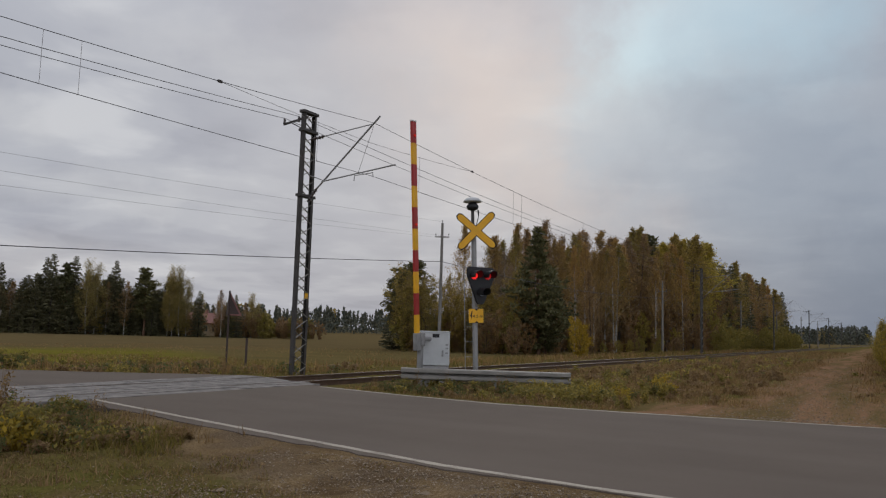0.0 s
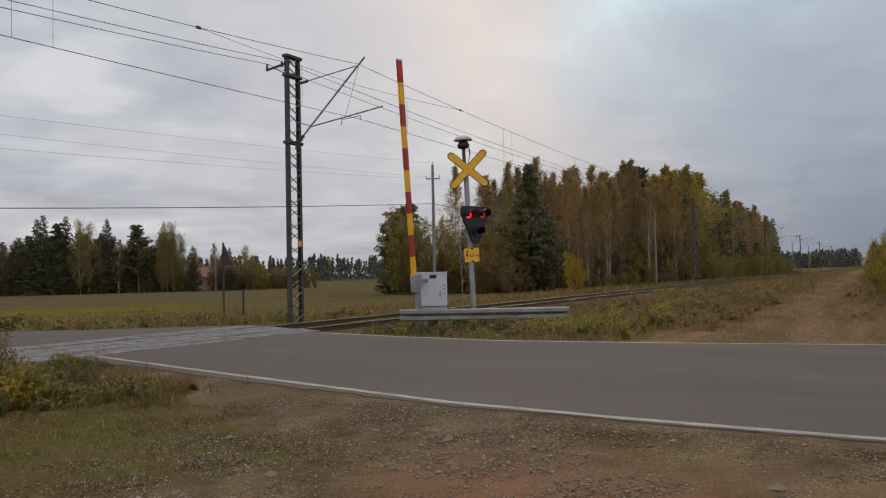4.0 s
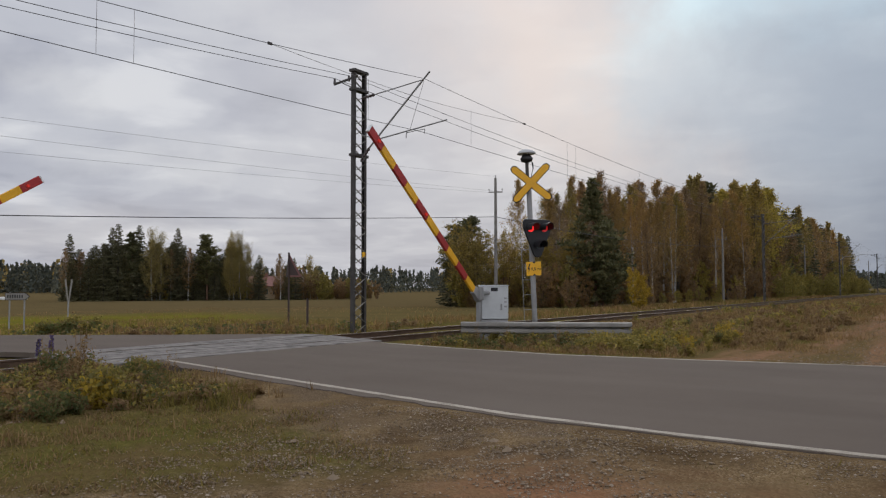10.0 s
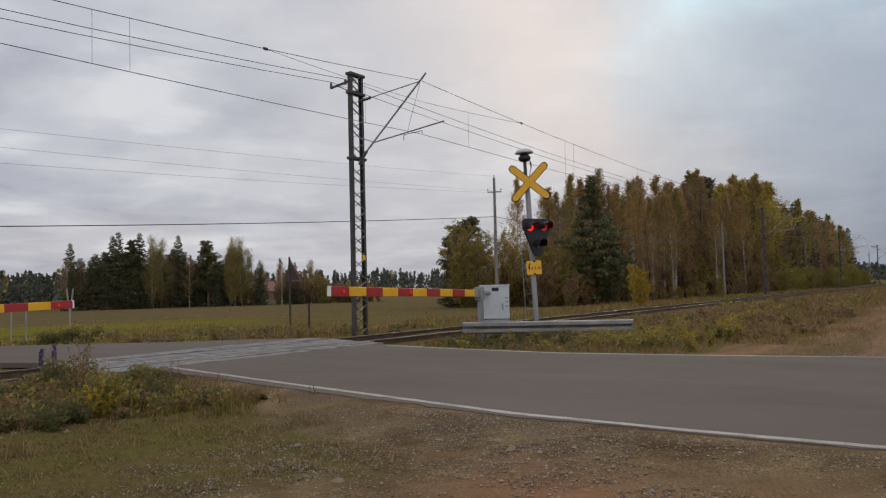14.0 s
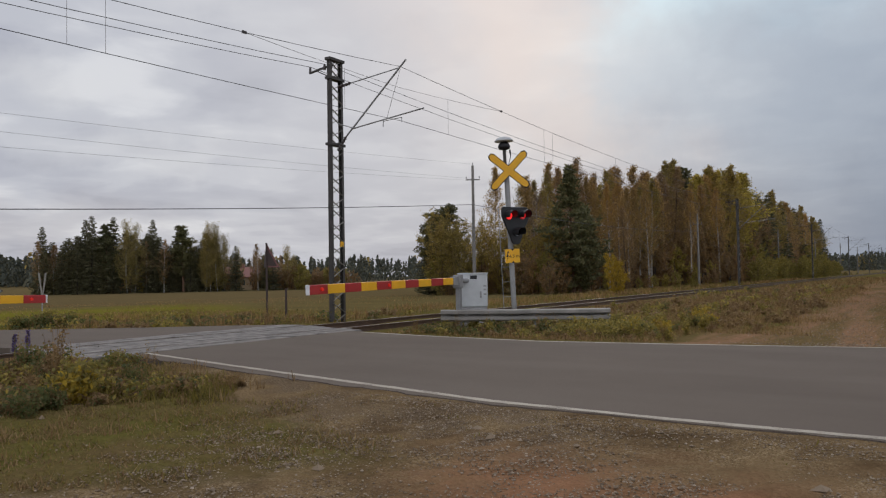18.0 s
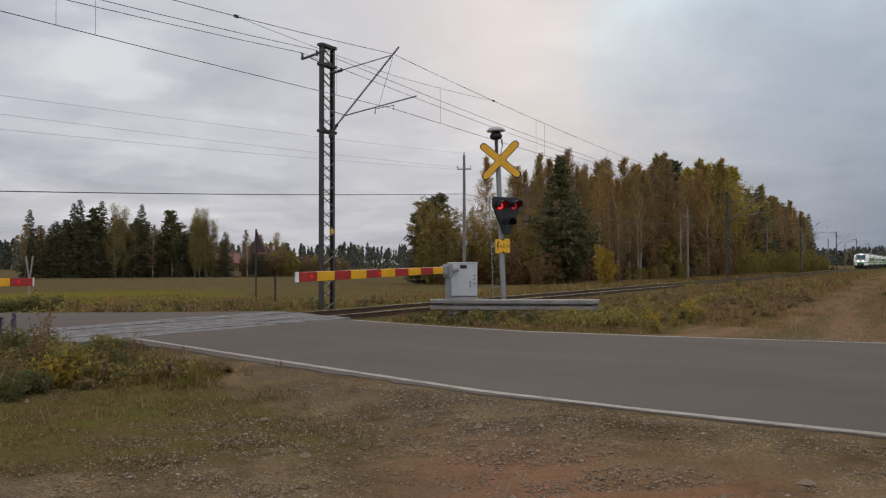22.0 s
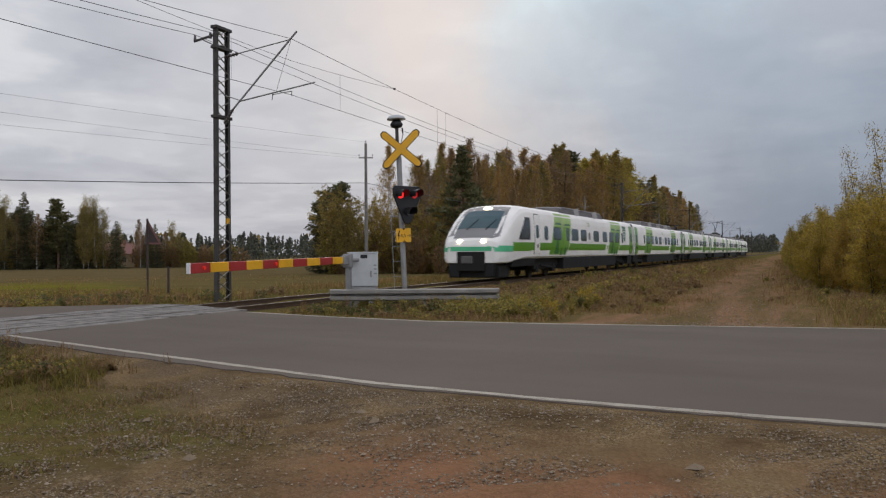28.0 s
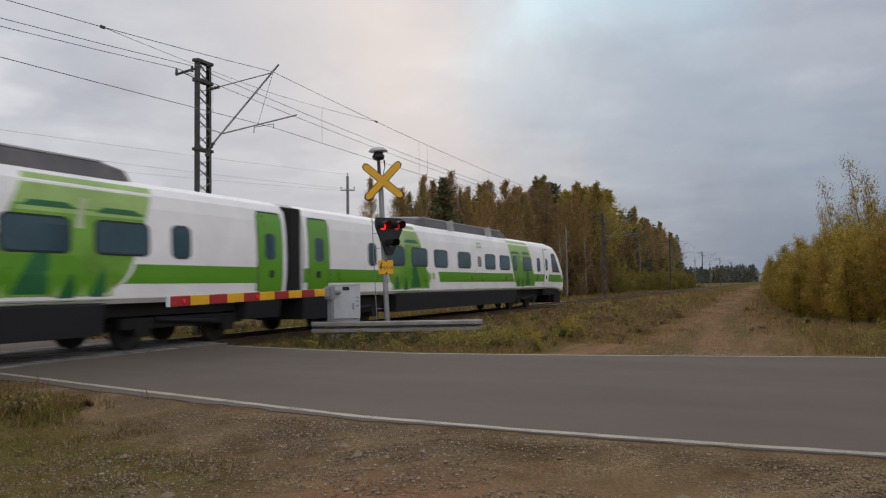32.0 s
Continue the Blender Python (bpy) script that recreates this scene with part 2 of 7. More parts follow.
# ground: grass, bare earth and gravel by place
k = Mat("ground_earth", 0.95, 0, 0.0)
px, py = k.axis(0), k.axis(1)
n1, n2, n3 = k.noise(0.25, 5, 0.6), k.noise(1.3, 6, 0.65), k.noise(9, 5, 0.7)
vor, vo2 = k.voronoi(26), k.voronoi(75)
stone = k.ramp(vor.outputs["Color"], [(0.0, (0.095, 0.075, 0.055)), (0.5, (0.20, 0.16, 0.12)), (1.0, (0.40, 0.345, 0.28))])
gravel = k.mix(k.ramp(vor.outputs["Distance"], [(0.04, 0), (0.16, 1)]), stone, (0.10, 0.070, 0.042))
grit = k.ramp(vo2.outputs["Color"], [(0.0, (0.105, 0.075, 0.045)), (0.6, (0.225, 0.168, 0.10)), (1.0, (0.38, 0.31, 0.22))])
gravel = k.mix(k.ramp(n2, [(0.36, 0), (0.60, 0.85)]), gravel, grit)
gravel = k.mix(k.ramp(k.noise(0.7, 5, 0.6), [(0.46, 0), (0.62, 0.6)]), gravel, k.mix(n3, (0.18, 0.130, 0.076), (0.25, 0.185, 0.112)))
red = k.math("MULTIPLY", k.ramp(k.noise(0.55, 5, 0.65), [(0.38, 0), (0.56, 0.9)]), k.math("MULTIPLY", k.step(px, -4.2, -2.2), k.math("SUBTRACT", 1.0, k.step(py, 4.9, 6.2))))
grey = k.math("MULTIPLY", k.ramp(k.noise(0.8, 5, 0.6), [(0.46, 0), (0.58, 0.8)]), k.math("SUBTRACT", 1.0, k.step(px, -3.4, -1.2)))
gravel = k.mix(grey, gravel, k.mix(k.ramp(vo2.outputs["Distance"], [(0.1, 0), (0.45, 1)]), (0.30, 0.245, 0.19), (0.12, 0.092, 0.066)))
gravel = k.mix(red, gravel, k.mix(n3, (0.20, 0.105, 0.062), (0.29, 0.165, 0.105)))
dry = k.mix(n3, (0.080, 0.060, 0.030), (0.165, 0.125, 0.062))
dry = k.mix(k.ramp(n2, [(0.36, 0), (0.62, 0.9)]), dry, k.mix(n3, (0.075, 0.075, 0.024), (0.15, 0.14, 0.042)))
field = k.mix(n2, (0.125, 0.095, 0.052), (0.172, 0.131, 0.072))
field = k.mix(k.math("MULTIPLY", k.noise(0.12, 5, 0.6, stretch=(0.5, 1.0, 1.0)), 0.6), field, (0.12, 0.105, 0.05))
lush = k.mix(n3, (0.125, 0.125, 0.022), (0.20, 0.185, 0.035))
# the field beyond the line: a fresh green belt, then fading stubble
dist = k.math("ADD", k.math("MULTIPLY", px, -0.83), k.math("MULTIPLY", py, 0.55))
wob = k.math("ADD", dist, k.math("MULTIPLY", n1, 16.0))
belt = k.math("MULTIPLY", k.step(wob, 33, 40), k.math("SUBTRACT", 1.0, k.step(wob, 60, 84)))
run = k.math("ADD", k.math("ADD", k.math("MULTIPLY", px, 0.55), k.math("MULTIPLY", py, 0.83)), k.math("MULTIPLY", n2, 4.0))
belt = k.math("MULTIPLY", belt, k.math("SUBTRACT", 1.0, k.math("MULTIPLY", k.step(run, 7, 13), 0.85)))
drill = k.noise(0.5, 4, 0.6, stretch=(0.35, 0.9, 1.0))
field = k.mix(k.math("MULTIPLY", k.ramp(drill, [(0.4, 0), (0.62, 1)]), 0.35), field, (0.085, 0.072, 0.038))
lush = k.mix(k.math("MULTIPLY", k.ramp(drill, [(0.42, 0), (0.6, 1)]), 0.35), lush, (0.115, 0.105, 0.035))
field = k.mix(belt, field, lush)
in_field = k.step(k.math("MULTIPLY", px, -1.0), 17.5, 20.5)
land = k.mix(in_field, dry, field)
# the gravel apron where the camera stands, fading to grass
edge = k.math("ADD", k.math("ADD", k.math("SUBTRACT", px, k.math("SUBTRACT", py, 3.6)), k.math("MULTIPLY", k.math("SUBTRACT", n2, 0.5), 2.6)), k.math("MULTIPLY", k.math("SUBTRACT", n3, 0.5), 1.2))
strip = k.math("ADD", k.math("SUBTRACT", py, 3.55), k.math("MULTIPLY", px, 0.42))
apron = k.math("MAXIMUM", k.step(edge, -5.7, -4.4), k.math("MULTIPLY", k.step(k.math("ADD", strip, k.math("MULTIPLY", n3, 0.9)), -0.1, 0.6), k.step(px, -12.0, -8.6)))
apron = k.math("MULTIPLY", apron, k.math("SUBTRACT", 1.0, k.step(py, 13.0, 13.6)))
# the dirt service track beside the line
bend = k.math("MULTIPLY", k.math("SUBTRACT", 1.0, k.math("EXPONENT", k.math("MULTIPLY", py, -1 / 90))), 5.2)
off = k.math("ABSOLUTE", k.math("ADD", k.math("ADD", px, 0.6), bend))
lane = k.math("SUBTRACT", 1.0, k.step(k.math("ADD", off, k.math("ADD", k.math("MULTIPLY", k.math("SUBTRACT", n2, 0.5), 3.2), k.math("MULTIPLY", k.math("SUBTRACT", n3, 0.5), 1.2))), 1.2, 2.3))
mouth = k.math("MULTIPLY", k.math("SUBTRACT", 1.0, k.step(k.math("ADD", k.math("ABSOLUTE", k.math("ADD", px, 2.0)), k.math("MULTIPLY", n2, 1.8)), 2.6, 4.6)), k.math("SUBTRACT", 1.0, k.step(py, 17.5, 22.0)))
lane = k.math("MULTIPLY", k.math("MAXIMUM", lane, mouth), k.step(py, 12.5, 13.5))
earth = k.mix(n3, (0.185, 0.112, 0.072), (0.32, 0.205, 0.135))
earth = k.mix(k.ramp(k.voronoi(9).outputs["Distance"], [(0.1, 0.5), (0.5, 0)]), earth, (0.12, 0.085, 0.05))
earth = k.mix(k.ramp(k.noise(0.9, 6, 0.7, stretch=(1.2, 0.12, 1.0)), [(0.43, 0), (0.57, 0.9)]), earth, k.mix(n3, (0.10, 0.08, 0.04), (0.16, 0.13, 0.06)))
land = k.mix(lane, land, earth)
land = k.mix(apron, land, gravel)
land = k.mix(1.0, land, (1.05, 0.98, 0.86), "MULTIPLY")
k.color(land)
k.bump(k.math("ADD", k.math("MULTIPLY", vor.outputs["Distance"], 1.2), k.math("MULTIPLY", n3, 0.6)), 0.7, 0.04)
M_GROUND = k.m

k = Mat("ballast_stone", 0.9, 0, 0.2)
k.color(k.mix(k.noise(30, 3, 0.6), k.ramp(k.rand(True), [(0, (0.07, 0.06, 0.055)), (1, (0.2, 0.175, 0.155))]), (0.13, 0.095, 0.07)))
M_BALLAST = k.m
k = Mat("gravel_stone", 0.88, 0, 0.2)
k.color(k.mix(k.math("MULTIPLY", k.noise(40, 4, 0.6), 0.6), k.ramp(k.rand(True), [(0, (0.11, 0.078, 0.050)), (0.6, (0.24, 0.182, 0.122)), (1, (0.41, 0.34, 0.255))]), (0.17, 0.122, 0.08)))
k.bump(k.noise(70, 3), 0.4, 0.01)
M_PEBBLE = k.m
M_RAIL = plain("rusty_rail_steel", (0.12, 0.075, 0.05), 0.6, 0.4, 0.2, 6, bump=0.2)
M_RAILTOP = plain("polished_rail_head", (0.20, 0.17, 0.15), 0.45, 0.7, 0.1, 4)
M_SLEEPER = plain("weathered_concrete_sleeper", (0.26, 0.245, 0.225), 0.9, 0, 0.2, 5, bump=0.3)
M_PANEL = plain("worn_crossing_plank", (0.205, 0.185, 0.165), 0.95, 0, 0.36, 3.5, bump=0.5)
M_STEEL = plain("weathered_mast_steel", (0.075, 0.068, 0.062), 0.7, 0.3, 0.2, 4)
M_GALV = plain("galvanised_steel", (0.25, 0.232, 0.205), 0.6, 0.25, 0.16, 3)
M_GALVD = plain("dull_zinc_pole", (0.30, 0.295, 0.285), 0.6, 0.3, 0.14, 3)
M_WIRE = plain("dark_wire", (0.09, 0.09, 0.095), 0.6, 0.3, 0.1)
M_WIREL = plain("bare_copper_wire", (0.16, 0.15, 0.15), 0.5, 0.5, 0.1)
M_INSUL = plain("brown_insulator", (0.045, 0.03, 0.025), 0.3, 0, 0.1, spec=0.6)
M_WOODPOLE = plain("grey_wooden_pole", (0.20, 0.185, 0.165), 0.85, 0, 0.2, 6, bump=0.3)
M_YELLOW = plain("signal_yellow", (0.78, 0.40, 0.015), 0.45, 0, 0.08)
M_RED = plain("signal_red", (0.36, 0.028, 0.026), 0.45, 0, 0.10)
M_BLACK = plain("matt_black_paint", (0.012, 0.012, 0.013), 0.5, 0, 0.15)
M_WHITE = plain("white_enamel", (0.72, 0.72, 0.70), 0.4, 0, 0.06)
M_BOX = plain("pale_grey_cabinet_paint", (0.50, 0.51, 0.50), 0.5, 0, 0.09, 2.5)
M_BOXBASE = plain("grey_concrete_plinth", (0.36, 0.35, 0.34), 0.9, 0, 0.15, 5, bump=0.3)
M_SIGNRED = plain("faded_sign_red", (0.19, 0.085, 0.075), 0.7, 0, 0.15)
M_SIGNBACK = plain("brown_sign_back", (0.06, 0.04, 0.035), 0.7, 0.1, 0.15)
M_LAMPON = Mat("red_signal_lamp", 0.3).color((0.7, 0.02, 0.02)).glow((1.0, 0.03, 0.03), 0.9).m
M_LAMPOFF = Mat("dim_red_lens", 0.15, 0, 0.6).color((0.16, 0.01, 0.012)).glow((1.0, 0.03, 0.03), 0.30).m
M_LENSDARK = Mat("dark_lens", 0.12, 0, 0.6).color((0.012, 0.014, 0.02)).m
M_HEADLAMP = Mat("train_headlamp", 0.3).color((0.9, 0.8, 0.6)).glow((1.0, 0.84, 0.56), 16.0).m
M_BARRLAMP = Mat("barrier_lamp", 0.3).color((0.7, 0.03, 0.02)).glow((1.0, 0.05, 0.03), 0.1).m

# trees
M_BARK = plain("dark_bark", (0.065, 0.05, 0.04), 0.9, 0, 0.3, 8, bump=0.4)
k = Mat("birch_bark", 0.8, 0, 0.2)
k.color(k.mix(k.ramp(k.noise(3.5, 5, 0.7, stretch=(1, 1, 3)), [(0.5, 0), (0.62, 1)]), (0.42, 0.40, 0.36), (0.06, 0.05, 0.045)))
M_BIRCHBARK = k.m
M_PINEBARK = plain("pine_bark", (0.14, 0.075, 0.045), 0.9, 0, 0.3, 5, bump=0.4)
M_L_GOLD = leaf_mat("golden_birch_leaves", (0.273, 0.185, 0.084), (0.378, 0.255, 0.103), (0.493, 0.340, 0.128), 0.5)
M_L_RUST = leaf_mat("rust_brown_leaves", (0.221, 0.138, 0.076), (0.294, 0.185, 0.091), (0.367, 0.235, 0.106), 0.5)
M_L_LIME = leaf_mat("yellow_green_aspen_leaves", (0.27, 0.235, 0.06), (0.44, 0.37, 0.08), (0.66, 0.53, 0.12), 0.5)
M_L_BUSH = leaf_mat("olive_bush_leaves", (0.192, 0.183, 0.063), (0.294, 0.260, 0.083), (0.422, 0.342, 0.103), 0.5)
M_L_DEAD = leaf_mat("withered_weed_leaves", (0.178, 0.114, 0.064), (0.259, 0.174, 0.094), (0.356, 0.258, 0.138))
M_L_PALE = leaf_mat("pale_olive_birch_leaves", (0.20, 0.175, 0.085), (0.30, 0.255, 0.11), (0.42, 0.35, 0.14))
M_TWIG = leaf_mat("brown_birch_twigs", (0.16, 0.122, 0.09), (0.21, 0.16, 0.115), (0.28, 0.21, 0.145), 0.3)
M_L_BROWN = leaf_mat("brown_autumn_leaves", (0.221, 0.146, 0.080), (0.284, 0.186, 0.097), (0.357, 0.238, 0.116), 0.5)
M_L_OLIVE = leaf_mat("olive_autumn_leaves", (0.180, 0.152, 0.060), (0.286, 0.232, 0.078), (0.424, 0.325, 0.095), 0.5)
M_L_ORANGE = leaf_mat("orange_sapling_leaves", (0.266, 0.198, 0.050), (0.399, 0.275, 0.060), (0.456, 0.275, 0.060), 0.5)
M_L_SPRUCE = leaf_mat("spruce_needles", (0.076, 0.078, 0.052), (0.115, 0.115, 0.072), (0.17, 0.165, 0.10), 0.25)
M_L_PINE = leaf_mat("pine_needles", (0.064, 0.070, 0.041), (0.098, 0.104, 0.056), (0.153, 0.152, 0.081), 0.25)
M_L_SAP = leaf_mat("green_sapling_leaves", (0.213, 0.189, 0.050), (0.336, 0.275, 0.065), (0.515, 0.388, 0.090), 0.5)
M_L_WEED = leaf_mat("weed_leaves", (0.161, 0.153, 0.056), (0.245, 0.212, 0.068), (0.392, 0.312, 0.087))
M_L_DARKWEED = leaf_mat("dark_weed_leaves", (0.086, 0.109, 0.052), (0.132, 0.149, 0.057), (0.218, 0.149, 0.081))
M_L_YELLOW = leaf_mat("yellow_willow_leaves", (0.26, 0.195, 0.035), (0.44, 0.32, 0.05), (0.22, 0.185, 0.045), 0.5)
M_GRASS_DRY = leaf_mat("dry_grass_blades", (0.145, 0.096, 0.052), (0.22, 0.148, 0.076), (0.32, 0.23, 0.125))
M_GRASS_GREEN = leaf_mat("green_grass_blades", (0.110, 0.098, 0.030), (0.175, 0.150, 0.040), (0.26, 0.205, 0.060))
# far spruce: the blue of air haze is mixed into the needle colour
M_FARWOOD_HAZED = leaf_mat("haze_tinted_distant_spruce", (0.060, 0.074, 0.074), (0.080, 0.095, 0.090), (0.12, 0.12, 0.09), 0.1)
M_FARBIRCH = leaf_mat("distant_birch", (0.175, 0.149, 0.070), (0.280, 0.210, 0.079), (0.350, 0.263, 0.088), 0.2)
M_LUPIN = leaf_mat("lupin_flower", (0.11, 0.09, 0.20), (0.15, 0.12, 0.26), (0.20, 0.16, 0.29))
M_ROOFRED = plain("red_roof_sheet", (0.27, 0.125, 0.10), 0.6, 0, 0.12)
M_HOUSE = plain("ochre_house_boards", (0.40, 0.30, 0.18), 0.8, 0, 0.1)
M_TRUNKFAR = plain("slender_stem", (0.06, 0.05, 0.042), 0.9, 0, 0.2)

# train
M_TW = plain("white_train_paint", (0.88, 0.845, 0.79), 0.7, 0, 0.05, 0.9, spec=0.12)
M_TG = plain("green_train_paint", (0.115, 0.32, 0.020), 0.32, 0, 0.05, 1.2, spec=0.5)
M_TGL = plain("light_green_train_film", (0.36, 0.52, 0.15), 0.4, 0, 0.16, 0.8)
M_TGD = plain("dark_green_train_film", (0.025, 0.155, 0.05), 0.4, 0, 0.2, 0.9)
M_TGP = plain("cream_green_train_film", (0.50, 0.54, 0.32), 0.4, 0, 0.1, 1.1)
M_TGM = plain("mid_green_train_film", (0.185, 0.38, 0.045), 0.4, 0, 0.2, 1.1)
M_TCYAN = plain("sea_green_nose_paint", (0.10, 0.50, 0.25), 0.35, 0, 0.05, 1.0)
M_TSKIRT = plain("dark_grey_skirt", (0.013, 0.013, 0.0135), 0.75, 0, 0.2, 1.5)
M_TGREY = plain("roof_pod_grey", (0.13, 0.12, 0.115), 0.7, 0, 0.2, 1.5)
M_TRIM = plain("dusty_white_rim", (0.42, 0.40, 0.38), 0.6, 0, 0.12, 1.5)
M_TNOSE = plain("grey_nose_mask", (0.22, 0.215, 0.21), 0.55, 0, 0.08, 1.0)
M_TDARK = plain("underframe_black", (0.012, 0.011, 0.010), 0.8, 0, 0.2, 2)
M_TWHEEL = plain("wheel_steel", (0.06, 0.055, 0.05), 0.5, 0.6, 0.2, 3)
k = Mat("train_window_glass", 0.08, 0, 0.35)
k.color(k.mix(k.noise(0.9, 3, world_space=False), (0.014, 0.040, 0.048), (0.05, 0.105, 0.12)))
M_TGLASS = k.m
k = Mat("dark_cab_glass", 0.12, 0, 0.25)
k.color(k.mix(k.noise(0.9, 3, world_space=False), (0.012, 0.016, 0.018), (0.035, 0.042, 0.045)))
M_TSCREEN = k.m
M_TFRAME = plain("black_window_rubber", (0.02, 0.02, 0.022), 0.6)

# ---------------------------------------------------------------- building helpers
def thing(name, label, category, m=None, group="", kind=""):
    ob = new(name)
    ob.empty_display_size = 0.2
    if m is not None:
        ob.matrix_basis = m
    return tagged(ob, label, category, group, kind)


def finish(me, mat, smooth=False):
    me.materials.append(mat)
    if smooth:
        me.polygons.foreach_set("use_smooth", [True] * len(me.polygons))
    me.update()
    return me


def part(name, bm, mat, parent=None, label="", smooth=False):
    """Links a bmesh as one mesh object under a thing or a part."""
    me = bpy.data.meshes.new(name)
    bm.to_mesh(me)
    bm.free()
    ob = new(name, finish(me, mat, smooth))
    ob.parent = parent
    if label:
        ob["label"] = label
    return ob


def raw(name, verts, faces, mat, parent=None, label="", smooth=False):
    me = bpy.data.meshes.new(name)
    me.from_pydata([tuple(v) for v in verts], [], [tuple(f) for f in faces])
    ob = new(name, finish(me, mat, smooth))
    ob.parent = parent
    if label:
        ob["label"] = label
    return ob


def quads(name, corners, mat, parent=None, label=""):
    """Many loose quads (n, 4, 3) as one mesh, written in bulk."""
    n = len(corners)
    me = bpy.data.meshes.new(name)
    me.vertices.add(n * 4)
    me.vertices.foreach_set("co", np.ascontiguousarray(corners, dtype=np.float32).ravel())
    me.loops.add(n * 4)
    me.loops.foreach_set("vertex_index", np.arange(n * 4, dtype=np.int32))
    me.polygons.add(n)
    me.polygons.foreach_set("loop_start", np.arange(0, n * 4, 4, dtype=np.int32))
    me.materials.append(mat)
    me.update(calc_edges=True)
    ob = new(name, me)
    ob.parent = parent
    if label:
        ob["label"] = label
    return ob


def box(bm, x0, x1, y0, y1, z0, z1, bevel=0.0):
    m = Matrix.Translation(((x0 + x1) / 2, (y0 + y1) / 2, (z0 + z1) / 2)) @ Matrix.Diagonal((x1 - x0, y1 - y0, z1 - z0, 1))
    r = bmesh.ops.create_cube(bm, size=1, matrix=m)
    if bevel:
        es = list({e for v in r["verts"] for e in v.link_edges})
        bmesh.ops.bevel(bm, geom=es, offset=bevel, segments=2, affect="EDGES", profile=0.6)
    return bm


def rod(bm, a, b, r0, r1=None, sides=8):
    """A round bar from a to b."""
    a, b = Vector(a), Vector(b)
    d = b - a
    m = Matrix.Translation((a + b) / 2) @ d.to_track_quat("Z", "Y").to_matrix().to_4x4()
    bmesh.ops.create_cone(bm, cap_ends=True, segments=sides, radius1=r0, radius2=r0 if r1 is None else r1, depth=d.length, matrix=m)
    return bm


def beam(bm, a, b, w, h, up=(0, 0, 1)):
    """A square bar from a to b, w across and h along up."""
    a, b = Vector(a), Vector(b)
    d = (b - a).normalized()
    s = d.cross(Vector(up))
    if s.length < 1e-4:
        s = d.cross(Vector((1, 0, 0)))
    s.normalize()
    u = s.cross(d)
    vs = [bm.verts.new(p + s * (i * w / 2) + u * (j * h / 2)) for p in (a, b) for i, j in ((-1, -1), (1, -1), (1, 1), (-1, 1))]
    for f in ((0, 1, 2, 3), (7, 6, 5, 4), (0, 4, 5, 1), (1, 5, 6, 2), (2, 6, 7, 3), (3, 7, 4, 0)):
        bm.faces.new([vs[i] for i in f])
    return bm


def lathe(bm, profile, origin=(0, 0, 0), sides=20):
    """A turned shape: (radius, z) pairs round an upright axis."""
    o = Vector(origin)
    rings = []
    for r, z in profile:
        rings.append([bm.verts.new(o + Vector((r * math.cos(2 * math.pi * i / sides), r * math.sin(2 * math.pi * i / sides), z))) for i in range(sides)])
    for p, q in zip(rings, rings[1:]):
        for i in range(sides):
            bm.faces.new((p[i], p[(i + 1) % sides], q[(i + 1) % sides], q[i]))
    bm.faces.new(rings[0][::-1])
    bm.faces.new(rings[-1])
    return bm


def prism(bm, outline, y0, y1):
    """An outline in x, z pulled along y."""
    a = [bm.verts.new((x, y0, z)) for x, z in outline]
    b = [bm.verts.new((x, y1, z)) for x, z in outline]
    n = len(outline)
    for i in range(n):
        bm.faces.new((a[i], a[(i + 1) % n], b[(i + 1) % n], b[i]))
    bm.faces.new(a[::-1])
    bm.faces.new(b)
    bmesh.ops.recalc_face_normals(bm, faces=bm.faces)
    return bm


def smooth01(t):
    t = np.clip(t, 0, 1)
    return t * t * (3 - 2 * t)


def lerp_table(x, table):
    return np.interp(x, [p[0] for p in table], [p[1] for p in table])


# ---------------------------------------------------------------- plan
S = 1.15                          # metres to one unit of the plan that the street furniture is drawn in
TX, GAUGE = -13.2, 0.762          # middle of the track, half its gauge
# edges of the road (x, y), bending where it crosses the line
NEAR = [(-135, -61), (-68.8, -22.5), (-34.5, -1.7), (-24.2, 4.37), (-19.6, 6.83), (-16.2, 8.47), (-13.5, 9.1), (-11.6, 8.74), (-9.2, 8.27), (-6.3, 7.63), (-4.0, 7.13), (-2.1, 6.98), (-0.6, 6.94), (0.7, 6.97), (5.7, 7.65), (17, 11), (46, 20.5), (130, 52)]
FAR = [(-135, -52), (-68.8, -13.3), (-34.5, 6.46), (-23.6, 11.85), (-21, 12.9), (-18.5, 13.86), (-16.4, 14.9), (-14.5, 15.7), (-12.8, 14.55), (-11.1, 14.12), (-9.3, 13.97), (-6.6, 13.74), (-4.2, 14.1), (-1.4, 14.7), (5.6, 16.27), (17, 19.5), (46, 29.2), (130, 61)]


def road_z(x):
    return lerp_table(x, [(-68, -1.0), (-40, -0.5), (-23, -0.11), (-15, 0.0), (-11.5, 0.0), (-9, -0.03), (0, -0.06), (22, -0.2), (135, -1.1)])


